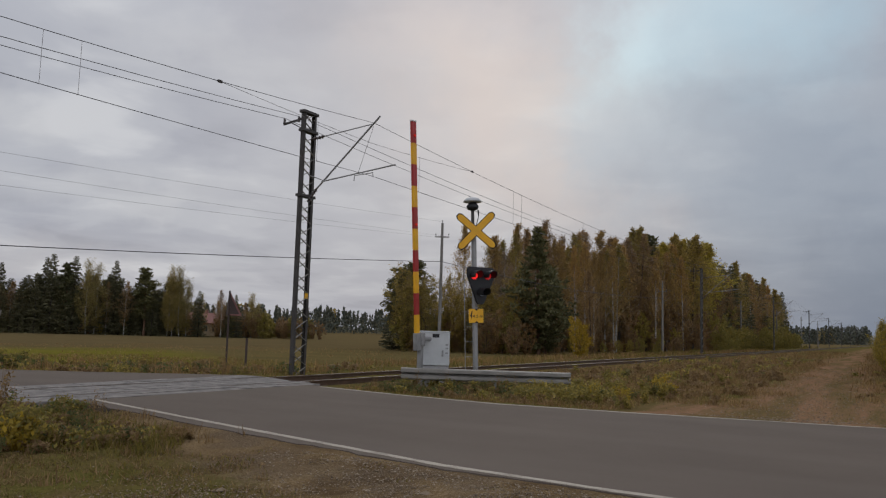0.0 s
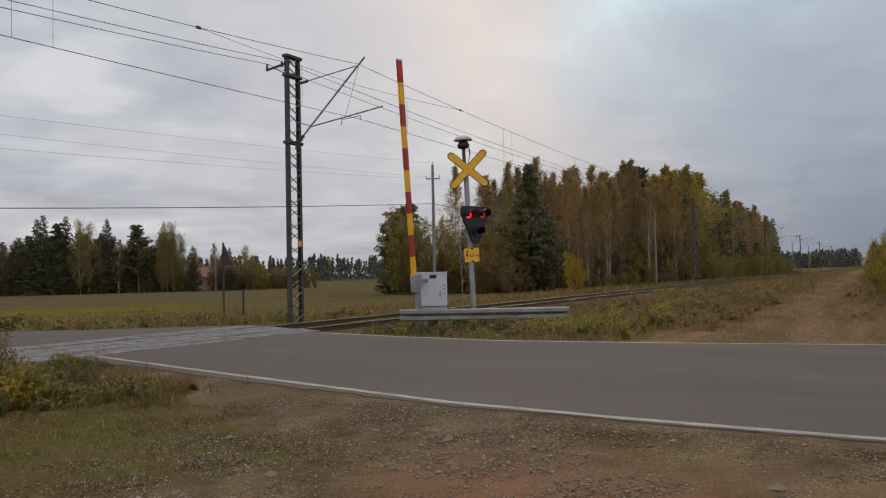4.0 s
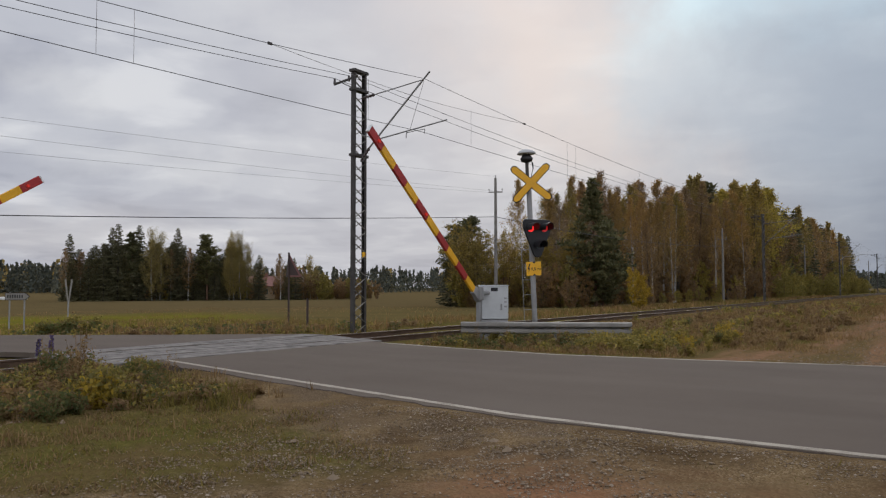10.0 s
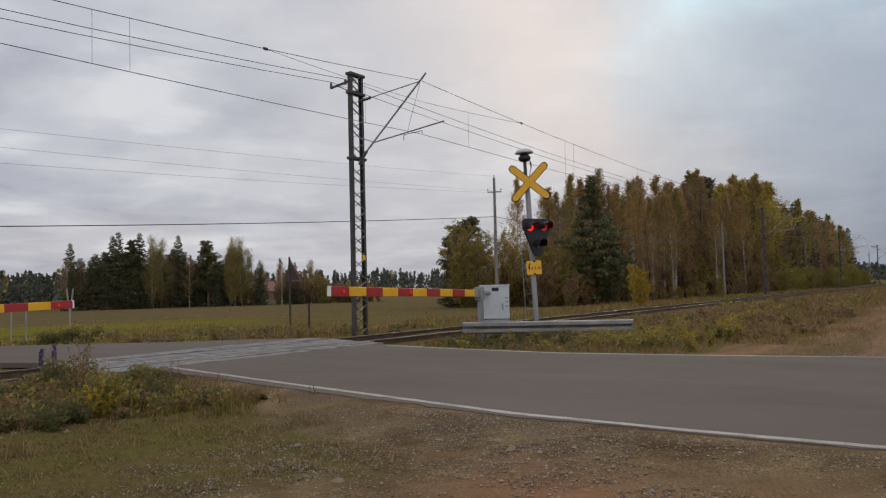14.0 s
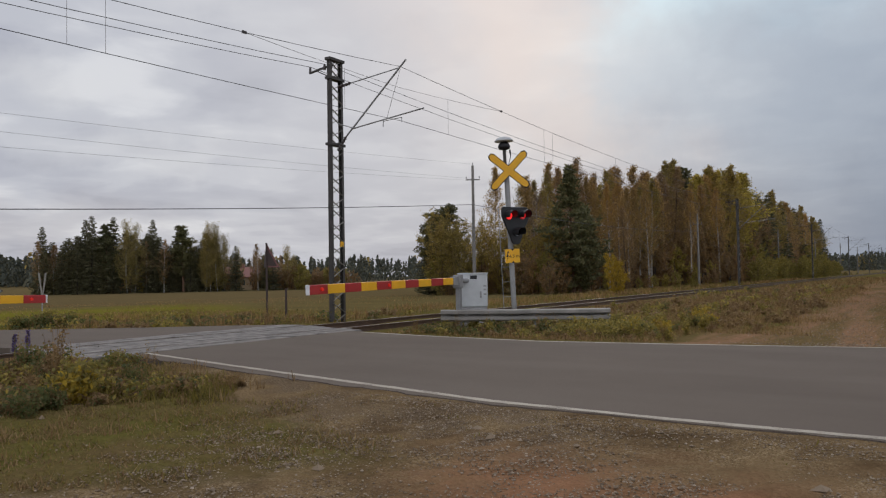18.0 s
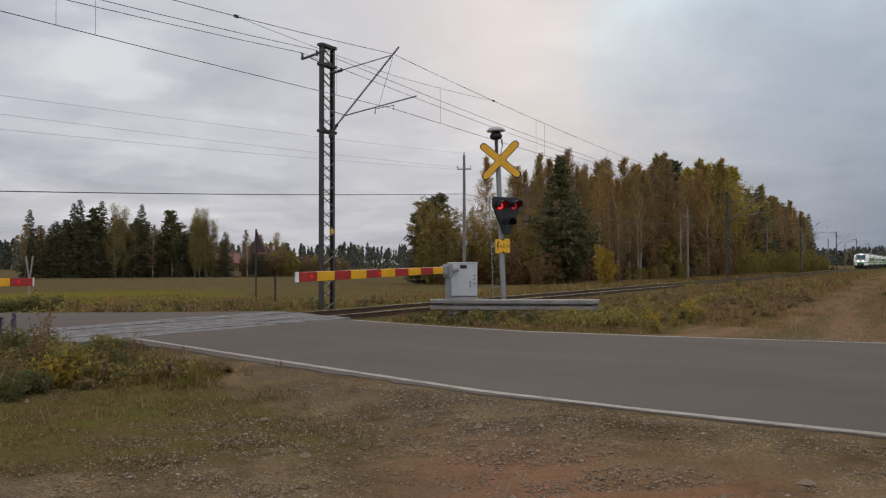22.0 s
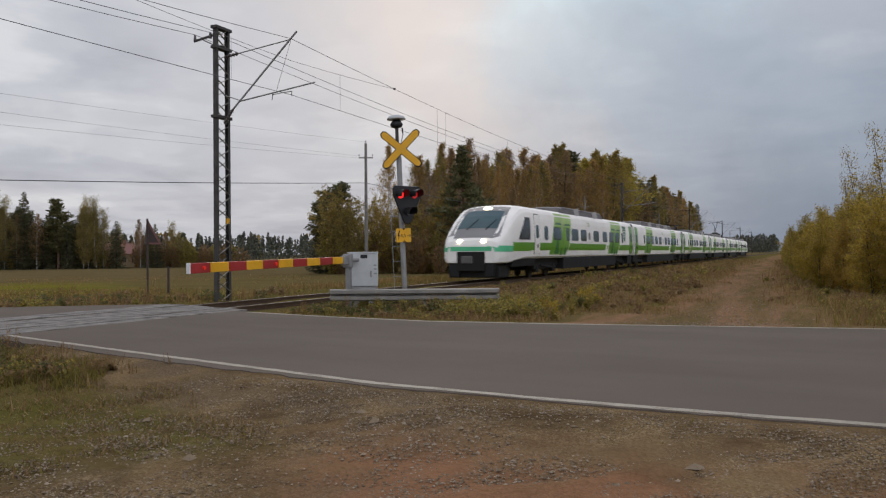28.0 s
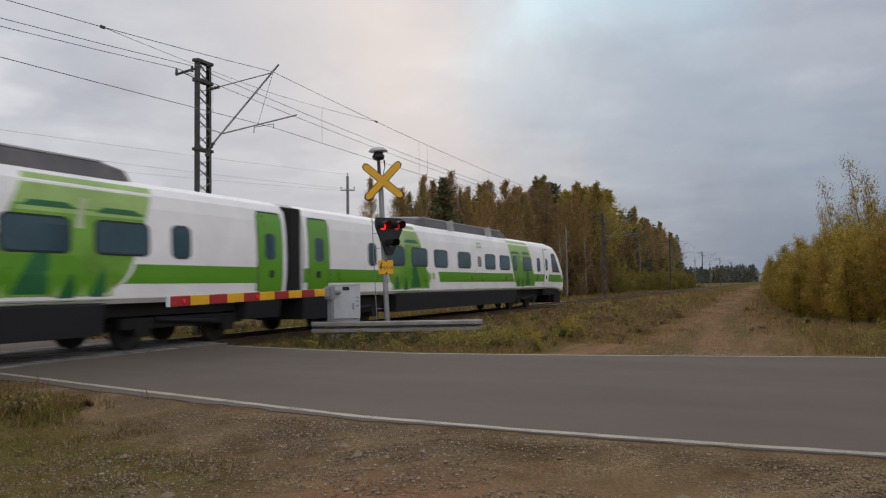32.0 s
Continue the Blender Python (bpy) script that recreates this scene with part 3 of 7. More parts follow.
def ground_z(x, y):
    """Height of the land, arrays or numbers."""
    x, y = np.asarray(x, float), np.asarray(y, float)
    z = np.full(np.broadcast(x, y).shape, -0.14)
    z = z - 0.20 * smooth01((6.3 - y) / 7.0) * smooth01((x + 10.5) / 4.5)
    # field beyond the line falls away gently
    z = z - 0.30 * smooth01((-17.5 - x) / 5) - 1.3 * smooth01((-21 - x) / 100.0)
    # ballast shoulder falls to the ditch on the far side
    far_ditch = np.exp(-((x + 18.9) / 1.1) ** 2) * smooth01((np.abs(y - 11.5) - 6) / 5)
    z = z - 0.25 * far_ditch
    z = z + 0.04 * np.sin(x * 0.9 + 1.3) * np.sin(y * 0.7) * smooth01((np.abs(y - 11) - 4.5) / 3)
    # slope of the verge behind the guard rail and the weedy heap by the track
    z = z + 0.12 * np.exp(-(((x + 8.2) / 2.5) ** 2 + ((y - 16.9) / 1.1) ** 2))
    z = z + 0.20 * np.exp(-(((x + 10.4) / 1.6) ** 2 + ((y - 6.35) / 1.1) ** 2))
    # under the road the land lies low
    near, far = lerp_table(x, NEAR), lerp_table(x, FAR)
    out = np.maximum(near - 0.1 - y, y - far - 0.1)
    z = z + (road_z(x) - 0.012 - z) * (1 - smooth01((out - 0.25) / 1.4)) * (np.abs(x - TX) > 3.0)
    inside = (y > near + 0.30) & (y < far - 0.05)
    return np.where(inside, np.minimum(z, road_z(x) - 0.10), z)


def gz(x, y):
    return float(ground_z(x, y))


# ---------------------------------------------------------------- ground, road and track
def build_ground():
    def spread(lo, hi, fine_lo, fine_hi, step):
        inner = np.arange(fine_lo, fine_hi + step / 2, step)
        out_hi = fine_hi + (hi - fine_hi) * (np.linspace(0, 1, 46)[1:] ** 2.6)
        out_lo = fine_lo - (fine_lo - lo) * (np.linspace(0, 1, 46)[1:] ** 2.6)
        return np.concatenate([out_lo[::-1], inner, out_hi])
    xs, ys = spread(-2400, 2400, -28, 11, 0.24), spread(-2400, 2600, -4, 34, 0.24)
    gx, gy = np.meshgrid(xs, ys)
    z = ground_z(gx, gy)
    rng = np.random.default_rng(3)
    near = (np.abs(gx) < 26) & (np.abs(gy) < 40)
    off = np.maximum(lerp_table(gx, NEAR) - 0.2 - gy, gy - lerp_table(gx, FAR) - 0.2)
    z = z + np.where(near, rng.normal(0, 1, z.shape) * np.where(gy > 12.5, 0.004, 0.003 + 0.009 * smooth01(off / 0.8)), 0)
    v = np.stack([gx, gy, z], -1).reshape(-1, 3)
    nx, ny = len(xs), len(ys)
    i = (np.arange(ny - 1)[:, None] * nx + np.arange(nx - 1)[None, :]).ravel()
    f = np.stack([i, i + 1, i + nx + 1, i + nx], 1)
    ob = raw("ground", v, f, M_GROUND, smooth=True)
    tagged(ob, "dry autumn grass, gravel apron and stubble field", "ground", kind="structure")


def strip_mesh(name, left, right, mat, lift, label="", thick=0.1, jag=0.0, kind="structure", x0=None, x1=None):
    """A sheet between two edge lines that follows the road's height, with real thickness."""
    lo, hi = (-135 if x0 is None else x0), (130 if x1 is None else x1)
    xs = np.unique(np.concatenate([np.linspace(lo, hi, 90), np.arange(max(lo, -28), min(hi, 14), 0.2)]))
    rng = np.random.default_rng(11)
    a, b = left(xs), right(xs)
    if jag:
        a = a + rng.normal(0, jag, len(xs))
        b = b + rng.normal(0, jag, len(xs))
    z = road_z(xs) + lift
    rows = [np.stack([xs, a, z - thick], 1), np.stack([xs, a, z], 1), np.stack([xs, b, z], 1), np.stack([xs, b, z - thick], 1)]
    v = np.concatenate(rows)
    n = len(xs)
    f = []
    for r in range(3):
        for j in range(n - 1):
            f.append((r * n + j, r * n + j + 1, (r + 1) * n + j + 1, (r + 1) * n + j))
    ob = raw(name, v, [q[::-1] for q in f], mat)
    return tagged(ob, label, name.split("_")[0], kind=kind)


def build_road():
    nr, fr = (lambda x: lerp_table(x, NEAR)), (lambda x: lerp_table(x, FAR))
    strip_mesh("road", lambda x: nr(x) - lerp_table(x, [(-11, 0.34), (-6, 0.26), (-3, 0.10), (2, 0.08)]), lambda x: fr(x) + 0.12, M_ASPHALT, 0.0, "worn grey asphalt road with crumbled edges", jag=0.028)
    near_line = strip_mesh("edge_line_near", lambda x: nr(x) - 0.055, lambda x: nr(x) + 0.055, M_LINE, 0.004, "worn white painted road edge line", thick=0.003, jag=0.007, x0=-11.9, x1=130)
    far_line = strip_mesh("edge_line_far", lambda x: fr(x) - 0.05, lambda x: fr(x) + 0.05, M_LINE, 0.004, "worn white painted road edge line", thick=0.003, jag=0.005, x0=-11.1, x1=130)
    for ln in (near_line, far_line):
        ln["category"] = "road line"


def rail_outline(cx):
    return [(cx - 0.07, -0.172), (cx + 0.07, -0.172), (cx + 0.07, -0.155), (cx + 0.010, -0.135), (cx + 0.010, -0.045), (cx + 0.036, -0.03), (cx + 0.036, -0.004), (cx - 0.036, -0.004), (cx - 0.036, -0.03), (cx - 0.010, -0.045), (cx - 0.010, -0.135), (cx - 0.07, -0.155)]


def build_track():
    track = thing("railway_track", "single railway track of rusty rails on concrete sleepers", "railway", kind="structure")
    for sx in (-1, 1):
        bm = bmesh.new()
        prism(bm, rail_outline(TX + sx * GAUGE), -120, 700)
        r = part("rail", bm, M_RAIL, track)
        bm = bmesh.new()
        box(bm, TX + sx * GAUGE - 0.028, TX + sx * GAUGE + 0.028, -120, 700, -0.004, 0.0)
        part("rail_head", bm, M_RAILTOP, r, "worn running surface")
    # ballast bed
    bm = bmesh.new()
    prism(bm, [(TX - 2.7, -0.55), (TX + 2.5, -0.45), (TX + 1.55, -0.17), (TX - 1.6, -0.17)], -120, 700)
    part("ballast_bed", bm, M_BALLAST, track, "grey-brown crushed stone ballast")
    rng = np.random.default_rng(8)
    c = np.stack([rng.uniform(TX - 1.9, TX + 1.8, 9000), 15.2 + 60 * rng.random(9000) ** 1.7, np.full(9000, -0.16)], 1)
    c2 = np.stack([rng.uniform(TX - 1.9, TX + 1.8, 2500), rng.uniform(-4, 8.4, 2500), np.full(2500, -0.16)], 1)
    st = pebbles("ballast_stones", np.concatenate([c, c2]), (0.02, 0.045), M_BALLAST, 5)
    st.parent = track
    st["kind"] = "stuff"
    # sleepers
    bm = bmesh.new()
    prism(bm, [(-1.3, -0.33), (1.3, -0.33), (1.3, -0.165), (0.5, -0.15), (0, -0.185), (-0.5, -0.15), (-1.3, -0.165)], -0.13, 0.13)
    first = part("sleeper", bm, M_SLEEPER, track)
    first.location = (TX, 15.9, 0.006)
    ys = [15.9 + 0.61 * i for i in range(1, 150)] + [7.4 - 0.61 * i for i in range(40)]
    for y in ys:
        o = new("sleeper", first.data)
        o.parent = track
        o.location = (TX, y, 0.006)
    far = []
    for i in range(400):
        far.append((107.3 + 0.61 * i))
    bm = bmesh.new()
    for y in far:
        box(bm, TX - 1.3, TX + 1.3, y - 0.13, y + 0.13, -0.3, -0.155)
    tagged(part("sleeper_run", bm, M_SLEEPER, track, "distant run of sleepers"), kind="stuff")
    # crossing deck of planks between and beside the rails
    deck = thing("crossing_deck", "worn grey level crossing deck planks between the rails", "crossing deck", kind="structure")
    lanes = [(TX - 1.62, TX - 1.22), (TX - 1.20, TX - 0.85), (TX - 0.68, TX - 0.36), (TX - 0.34, TX - 0.01), (TX + 0.01, TX + 0.34), (TX + 0.36, TX + 0.68), (TX + 0.85, TX + 1.20), (TX + 1.22, TX + 1.6)]
    rng = random.Random(4)
    for x0, x1 in lanes:
        y = 7.8 + 0.25 * (TX - x0)
        while y < 14.6 - 0.5 * (x0 - TX):
            ln = rng.uniform(1.15, 1.3)
            bm = bmesh.new()
            box(bm, x0, x1, y, y + ln - 0.02, -0.10, 0.008 + rng.uniform(-0.006, 0.008), 0.012)
            part("plank", bm, M_PANEL, deck)
            y += ln


def pebbles(name, centres, size, mat, seed, label=""):
    """Loose stones: squashed, turned octahedra in one mesh."""
    rng = np.random.default_rng(seed)
    n = len(centres)
    base = np.array([(1, 0, 0), (0, 1, 0), (-1, 0, 0), (0, -1, 0), (0, 0, 1), (0, 0, -1)], float)
    tri = np.array([(0, 1, 4), (1, 2, 4), (2, 3, 4), (3, 0, 4), (1, 0, 5), (2, 1, 5), (3, 2, 5), (0, 3, 5)])
    s = rng.uniform(size[0], size[1], (n, 1, 1)) * rng.uniform(0.6, 1.25, (n, 1, 3)) * np.array([1.1, 1.1, 0.7])
    v = base[None] * s * rng.uniform(0.75, 1.2, (n, 6, 1))
    a = rng.uniform(0, 6.283, n)
    c, sn = np.cos(a)[:, None], np.sin(a)[:, None]
    v = np.stack([v[..., 0] * c - v[..., 1] * sn, v[..., 0] * sn + v[..., 1] * c, v[..., 2]], -1) + np.asarray(centres)[:, None, :]
    f = (tri[None] + 6 * np.arange(n)[:, None, None]).reshape(-1, 3)
    return raw(name, v.reshape(-1, 3), f, mat, label=label)


def build_gravel():
    rng = np.random.default_rng(21)
    n = 105000
    x = rng.uniform(-7.2, 5.2, n)
    y = rng.uniform(1.9, 7.0, n)
    keep = (x + rng.normal(0, 0.5, n) > -5.7) & (y < lerp_table(x, NEAR) - 0.25 + rng.normal(0, 0.05, n))
    dens = np.sin(x * 1.7 + 1) * np.sin(y * 2.3 + 0.5) + rng.uniform(-0.6, 1.2, n)
    keep &= dens > 0.0
    x, y = x[keep], y[keep]
    c = np.stack([x, y, ground_z(x, y) + 0.004], 1)
    ob = pebbles("gravel", c, (0.003, 0.0125), M_PEBBLE, 6)
    tagged(ob, "loose grey and brown gravel stones on the apron", "gravel", kind="stuff")
    x, y = rng.uniform(-6.5, 5.0, 2200), rng.uniform(2.2, 6.9, 2200)
    keep = (x + rng.normal(0, 0.4, 2200) > -5.6) & (np.sin(x * 1.3 + 2) * np.sin(y * 1.9) + rng.uniform(-0.8, 0.8, 2200) > 0) & (y < lerp_table(x, NEAR) - 0.35)
    x, y = x[keep], y[keep]
    tagged(pebbles("coarse_gravel", np.stack([x, y, ground_z(x, y) + 0.006], 1), (0.008, 0.023), M_PEBBLE, 9), "coarse pale stones scattered over the gravel", "gravel", kind="stuff")
    x, y = rng.uniform(-11.6, -8.2, 1500), rng.uniform(4.0, 6.6, 1500)
    tagged(pebbles("bank_stones", np.stack([x, y, ground_z(x, y) + 0.004], 1), (0.008, 0.030), M_PEBBLE, 10), "loose pale stones on the weedy bank", "stones", kind="stuff")
    n = 4200
    y = 14.9 + 38 * rng.random(n) ** 1.6
    x = -0.6 - 5.2 * (1 - np.exp(-y / 90)) + rng.normal(0, 0.95, n)
    keep = y > lerp_table(x, FAR) + 0.3
    x, y = x[keep], y[keep]
    tagged(pebbles("track_gravel", np.stack([x, y, ground_z(x, y) + 0.006], 1), (0.006, 0.020), M_PEBBLE, 12), "brown stones strewn over the dirt track", "gravel", kind="stuff")
    # a few larger stones that lie alone
    spots = [(-3.48, 6.01), (-3.22, 5.78), (-0.68, 5.46), (-7.84, 4.65), (0.3, 4.83), (-3.95, 4.45), (-1.88, 3.89), (-5.11, 5.24), (-8.81, 6.93), (-8.34, 6.13)]
    for i, (sx, sy) in enumerate(spots):
        st = pebbles("stone", [(0, 0, 0)], (0.035, 0.06), M_PEBBLE, 40 + i)
        st.location = (sx, sy, gz(sx, sy) + 0.012)
        tagged(st, "pale stone lying on the gravel", "stone", group="stones on the verge")

# ---------------------------------------------------------------- overhead line
def lattice_mast(name_label, x, y, z0, top, detail=True):
    """Two channel legs joined by zigzag lacing."""
    m = thing("catenary_mast", name_label, "catenary mast", pose(x, y, z0), group="catenary masts")
    h = top - z0
    bw = lambda z: 0.272 - 0.012 * z / h
    for sgn in (-1, 1):
        bm = bmesh.new()
        ring = [(-0.065, -0.05), (-0.065, 0.045), (0.065, 0.045), (0.065, -0.05), (0.05, -0.05), (0.05, 0.03), (-0.05, 0.03), (-0.05, -0.05)]
        lo = [bm.verts.new((px_, sgn * (bw(0) + py_), 0)) for px_, py_ in ring]
        hi = [bm.verts.new((px_, sgn * (bw(h) + py_), h)) for px_, py_ in ring]
        for i in range(8):
            bm.faces.new((lo[i], lo[(i + 1) % 8], hi[(i + 1) % 8], hi[i]))
        bm.faces.new(lo)
        bm.faces.new(hi)
        bmesh.ops.recalc_face_normals(bm, faces=bm.faces)
        part("leg", bm, M_STEEL, m)
    n = 23 if detail else 11
    for i in range(n):
        za, zb = h * i / n, h * (i + 1) / n
        bm = bmesh.new()
        s = 1 if i % 2 else -1
        for dx in (-0.062, 0.062):
            ss = s if dx > 0 else -s
            beam(bm, (dx, ss * bw(za), za + 0.04), (dx, -ss * bw(zb), zb - 0.04), 0.012, 0.05, up=(1, 0, 0))
        part("lacing_bar", bm, M_GALV, m)
    for zz in (h - 0.05, h - 0.65, h - 2.73):
        bm = bmesh.new()
        w = bw(zz) + 0.10
        box(bm, -0.11, 0.11, -w, w, zz - 0.045, zz + 0.045, 0.01)
        part("clamp", bm, M_STEEL, m)
    bm = bmesh.new()
    box(bm, -0.35, 0.35, -0.45, 0.45, -0.3, 0.05, 0.03)
    part("footing", bm, M_BOXBASE, m, "concrete footing")
    return m, h


def insulator(bm, a, b, r):
    a, b = Vector(a), Vector(b)
    rod(bm, a, b, r * 0.55)
    for i in range(5):
        p = a.lerp(b, (i + 0.5) / 5)
        rod(bm, p - (b - a).normalized() * 0.012, p + (b - a).normalized() * 0.012, r, r * 0.7)
    return bm


def cantilever(m, h, reach):
    """Hinged bracket that carries the wires over the track; m's own space, +x to the track."""
    tip = (reach, 0.0, h - 0.66)
    bm = bmesh.new()
    rod(bm, (0.62, 0, h - 0.86), tip, 0.018)
    part("top_tie", bm, M_GALVD, m)
    bm = bmesh.new()
    insulator(bm, (0.12, 0, h - 0.92), (0.62, 0, h - 0.86), 0.06)
    part("insulator", bm, M_INSUL, m)
    knee = (0.42, 0, h - 2.52)
    out = (Vector(tip) - Vector(knee)).normalized()
    bm = bmesh.new()
    rod(bm, knee, Vector(tip) + out * 0.32, 0.028)
    part("strut", bm, M_GALVD, m)
    bm = bmesh.new()
    insulator(bm, (0.10, 0, h - 2.92), knee, 0.07)
    part("insulator", bm, M_INSUL, m)
    bm = bmesh.new()
    rod(bm, (0.62, 0, h - 2.30), (reach + 0.85, 0, h - 1.98), 0.022)
    rod(bm, (0.1, 0, h - 2.06), (0.72, 0, h - 2.28), 0.014)
    part("registration_arm", bm, M_GALVD, m)
    bm = bmesh.new()
    rod(bm, (reach - 0.62, 0, h - 2.13), (reach - 0.64, 0, h - 2.36), 0.014)
    rod(bm, (reach - 0.62, 0, h - 2.20), (reach + 0.05, 0, h - 2.16), 0.012)
    rod(bm, (reach + 0.05, 0, h - 2.16), (reach + 0.05, 0, h - 2.30), 0.012)
    part("steady_arm", bm, M_GALVD, m)
    bm = bmesh.new()
    rod(bm, (tip[0] + 0.02, 0, tip[2] - 0.05), (reach - 0.5, 0, h - 2.14), 0.006)
    part("stay_wire", bm, M_WIREL, m)
    # arm on the field side with the return feeders
    bm = bmesh.new()
    beam(bm, (-0.05, 0, h - 0.16), (-1.05, 0, h - 0.30), 0.05, 0.06)
    beam(bm, (-0.05, 0, h - 0.62), (-0.75, 0, h - 0.27), 0.03, 0.03)
    part("feeder_arm", bm, M_STEEL, m)
    for dx in (-0.42, -1.02):
        bm = bmesh.new()
        rod(bm, (dx, 0, h - 0.28), (dx, 0, h - 0.10), 0.05, 0.03)
        part("feeder_insulator", bm, M_INSUL, m)


MASTS = [(-16.0, y, z) for y, z in ((-40.0, 8.1), (19.15, 8.13), (77.3, 7.95), (127.5, 7.8), (182.0, 7.8), (236.0, 7.8), (290.0, 7.8), (345.0, 7.8), (400.0, 7.8))]
Z_CONTACT, Z_MESS = 5.84, 7.38


def wire(bm, pts, r=0.009, sides=5):
    for a, b in zip(pts, pts[1:]):
        rod(bm, a, b, r, sides=sides)


def sagged(a, b, sag, n=14):
    a, b = Vector(a), Vector(b)
    return [a.lerp(b, i / n) - Vector((0, 0, 4 * sag * (i / n) * (1 - i / n))) for i in range(n + 1)]


def build_overhead():
    for i, (x, y, top) in enumerate(MASTS):
        near = i in (0, 1)
        m, h = lattice_mast("tall lattice steel catenary mast beside the track", x, y, -0.26, top, detail=i < 4)
        cantilever(m, h, 2.5)
        if i == 1:
            bm = bmesh.new()
            box(bm, 0.06, 0.075, 0.10, 0.25, 2.45, 2.62, 0.004)
            part("warning_plate", bm, M_YELLOW, m, "small yellow warning plate")
    sets = thing("catenary_wires", "contact wire and carrying wire strung above the track", "overhead wires", kind="structure")
    for j, ((x0, y0, t0), (x1, y1, t1)) in enumerate(zip(MASTS, MASTS[1:])):
        xa = TX + (-0.28 if j % 2 else 0.2)
        xb = TX + (0.2 if j % 2 else -0.28)
        mess = sagged((xa, y0, Z_MESS + 0.12), (xb, y1, Z_MESS + 0.12), 0.78 if j else 1.5, 28)
        cont = sagged((xa, y0, Z_CONTACT + 0.03), (xb, y1, Z_CONTACT + 0.03), 0.25 if j else 0.48, 28)
        bm = bmesh.new()
        wire(bm, mess, 0.008)
        part("carrying_wire", bm, M_WIRE, sets)
        bm = bmesh.new()
        wire(bm, cont, 0.008)
        part("contact_wire", bm, M_WIRE, sets)
        if j < 4:
            at = lambda line, y: Vector([float(np.interp(y, [p.y for p in line], [p[k5] for p in line])) for k5 in range(3)])
            # stitch wires run under the carrying wire past each mast
            for ym, sg in ((y0, 1), (y1, -1)):
                node = at(mess, ym + sg * 6.3)
                low = Vector((at(mess, ym).x, ym, Z_MESS - 0.52))
                bm = bmesh.new()
                wire(bm, sagged(node, low, 0.03, 6), 0.006)
                part("stitch_wire", bm, M_WIREL, sets)
                lump = at(mess, ym + sg * 6.3)
                bm = bmesh.new()
                box(bm, lump.x - 0.02, lump.x + 0.02, lump.y - 0.06, lump.y + 0.06, lump.z - 0.03, lump.z + 0.03)
                part("wire_clamp", bm, M_STEEL, sets)
                top = node.lerp(low, 0.58)
                bm = bmesh.new()
                rod(bm, top, at(cont, top.y), 0.005, sides=4)
                part("dropper", bm, M_WIREL, sets)
            for yd in (9.9, 10.7, 18, 26, 34, 42, 49.6):
                yd += y0
                if j == 0:
                    yd = y1 - (yd - y0)
                if not y0 + 7 < yd < y1 - 7:
                    continue
                bm = bmesh.new()
                rod(bm, at(mess, yd), at(cont, yd), 0.005, sides=4)
                part("dropper", bm, M_WIREL, sets)
        for dx, dz in ((-0.42, -0.10), (-1.02, -0.10)):
            bm = bmesh.new()
            wire(bm, sagged((x0 + dx, y0, t0 + dz), (x1 + dx, y1, t1 + dz), 0.62 if j else 1.3, 20), 0.009)
            part("feeder_wire", bm, M_WIRE, sets)


def wooden_pole(x, y, z0, top, arm=True, label="grey wooden telegraph pole with a crossarm"):
    p = thing("telegraph_pole", label, "telegraph pole", pose(x, y, z0, 0, 0, 28), group="telegraph poles")
    h = top - z0
    bm = bmesh.new()
    rod(bm, (0, 0, 0), (0, 0, h), 0.13, 0.085, 10)
    part("pole", bm, M_WOODPOLE, p)
    if arm:
        bm = bmesh.new()
        beam(bm, (-0.46, 0.08, h - 0.92), (0.46, 0.08, h - 0.92), 0.06, 0.07)
        part("crossarm", bm, M_WOODPOLE, p)
        for px_, pz in ((-0.43, h - 0.88), (0.43, h - 0.88), (0, h)):
            bm = bmesh.new()
            rod(bm, (px_, 0.08 if px_ else 0, pz), (px_, 0.08 if px_ else 0, pz + 0.12), 0.012)
            lathe(bm, [(0.03, 0), (0.045, 0.03), (0.035, 0.09), (0.02, 0.11)], (px_, 0.08 if px_ else 0, pz + 0.08), 8)
            part("pin_insulator", bm, M_GALVD, p)
    return p


def build_poles():
    wooden_pole(-25.84, 44.84, -0.8, 8.4)
    for x, y, t in ((-21.4, 84.0, 7.05), (-21.4, 132.2, 7.4), (-21.4, 174.8, 7.5), (-21.4, 222, 7.6), (-21.4, 270, 7.6)):
        wooden_pole(x, y, gz(x, y), t)
    lines = thing("telephone_wires", "thin wires and a thick cable running between wooden poles", "telephone wires", kind="structure")
    # to a pole beyond the field of view
    far_end = Vector((-27.81, 13.77, 0))
    here = Vector((-25.84, 44.84, 0))
    out = here + (far_end - here) * 1.75
    for (za, zb, sa, r) in ((8.5, 7.30, 0.0, 0.005), (7.48, 6.58, 0.43, 0.005), (7.48, 6.16, -0.43, 0.005), (5.84, 3.88, 0.1, 0.020)):
        zo = zb + (zb - za) * 0.75 + 0.25
        a = here + Vector((sa, 0, za))
        b = Vector((out.x + sa, out.y, zo))
        bm = bmesh.new()
        wire(bm, sagged(a, b, 0.30, 24), r)
        part("wire" if r < 0.01 else "cable", bm, M_WIREL if r < 0.01 else M_WIRE, lines)
    bm = bmesh.new()
    wire(bm, sagged((-25.84, 44.84, 5.84), (-21.4, 84.0, 5.4), 0.5, 14), 0.018)
    part("cable", bm, M_WIRE, lines)
    wooden_pole(out.x, out.y, gz(out.x, out.y), 7.8)


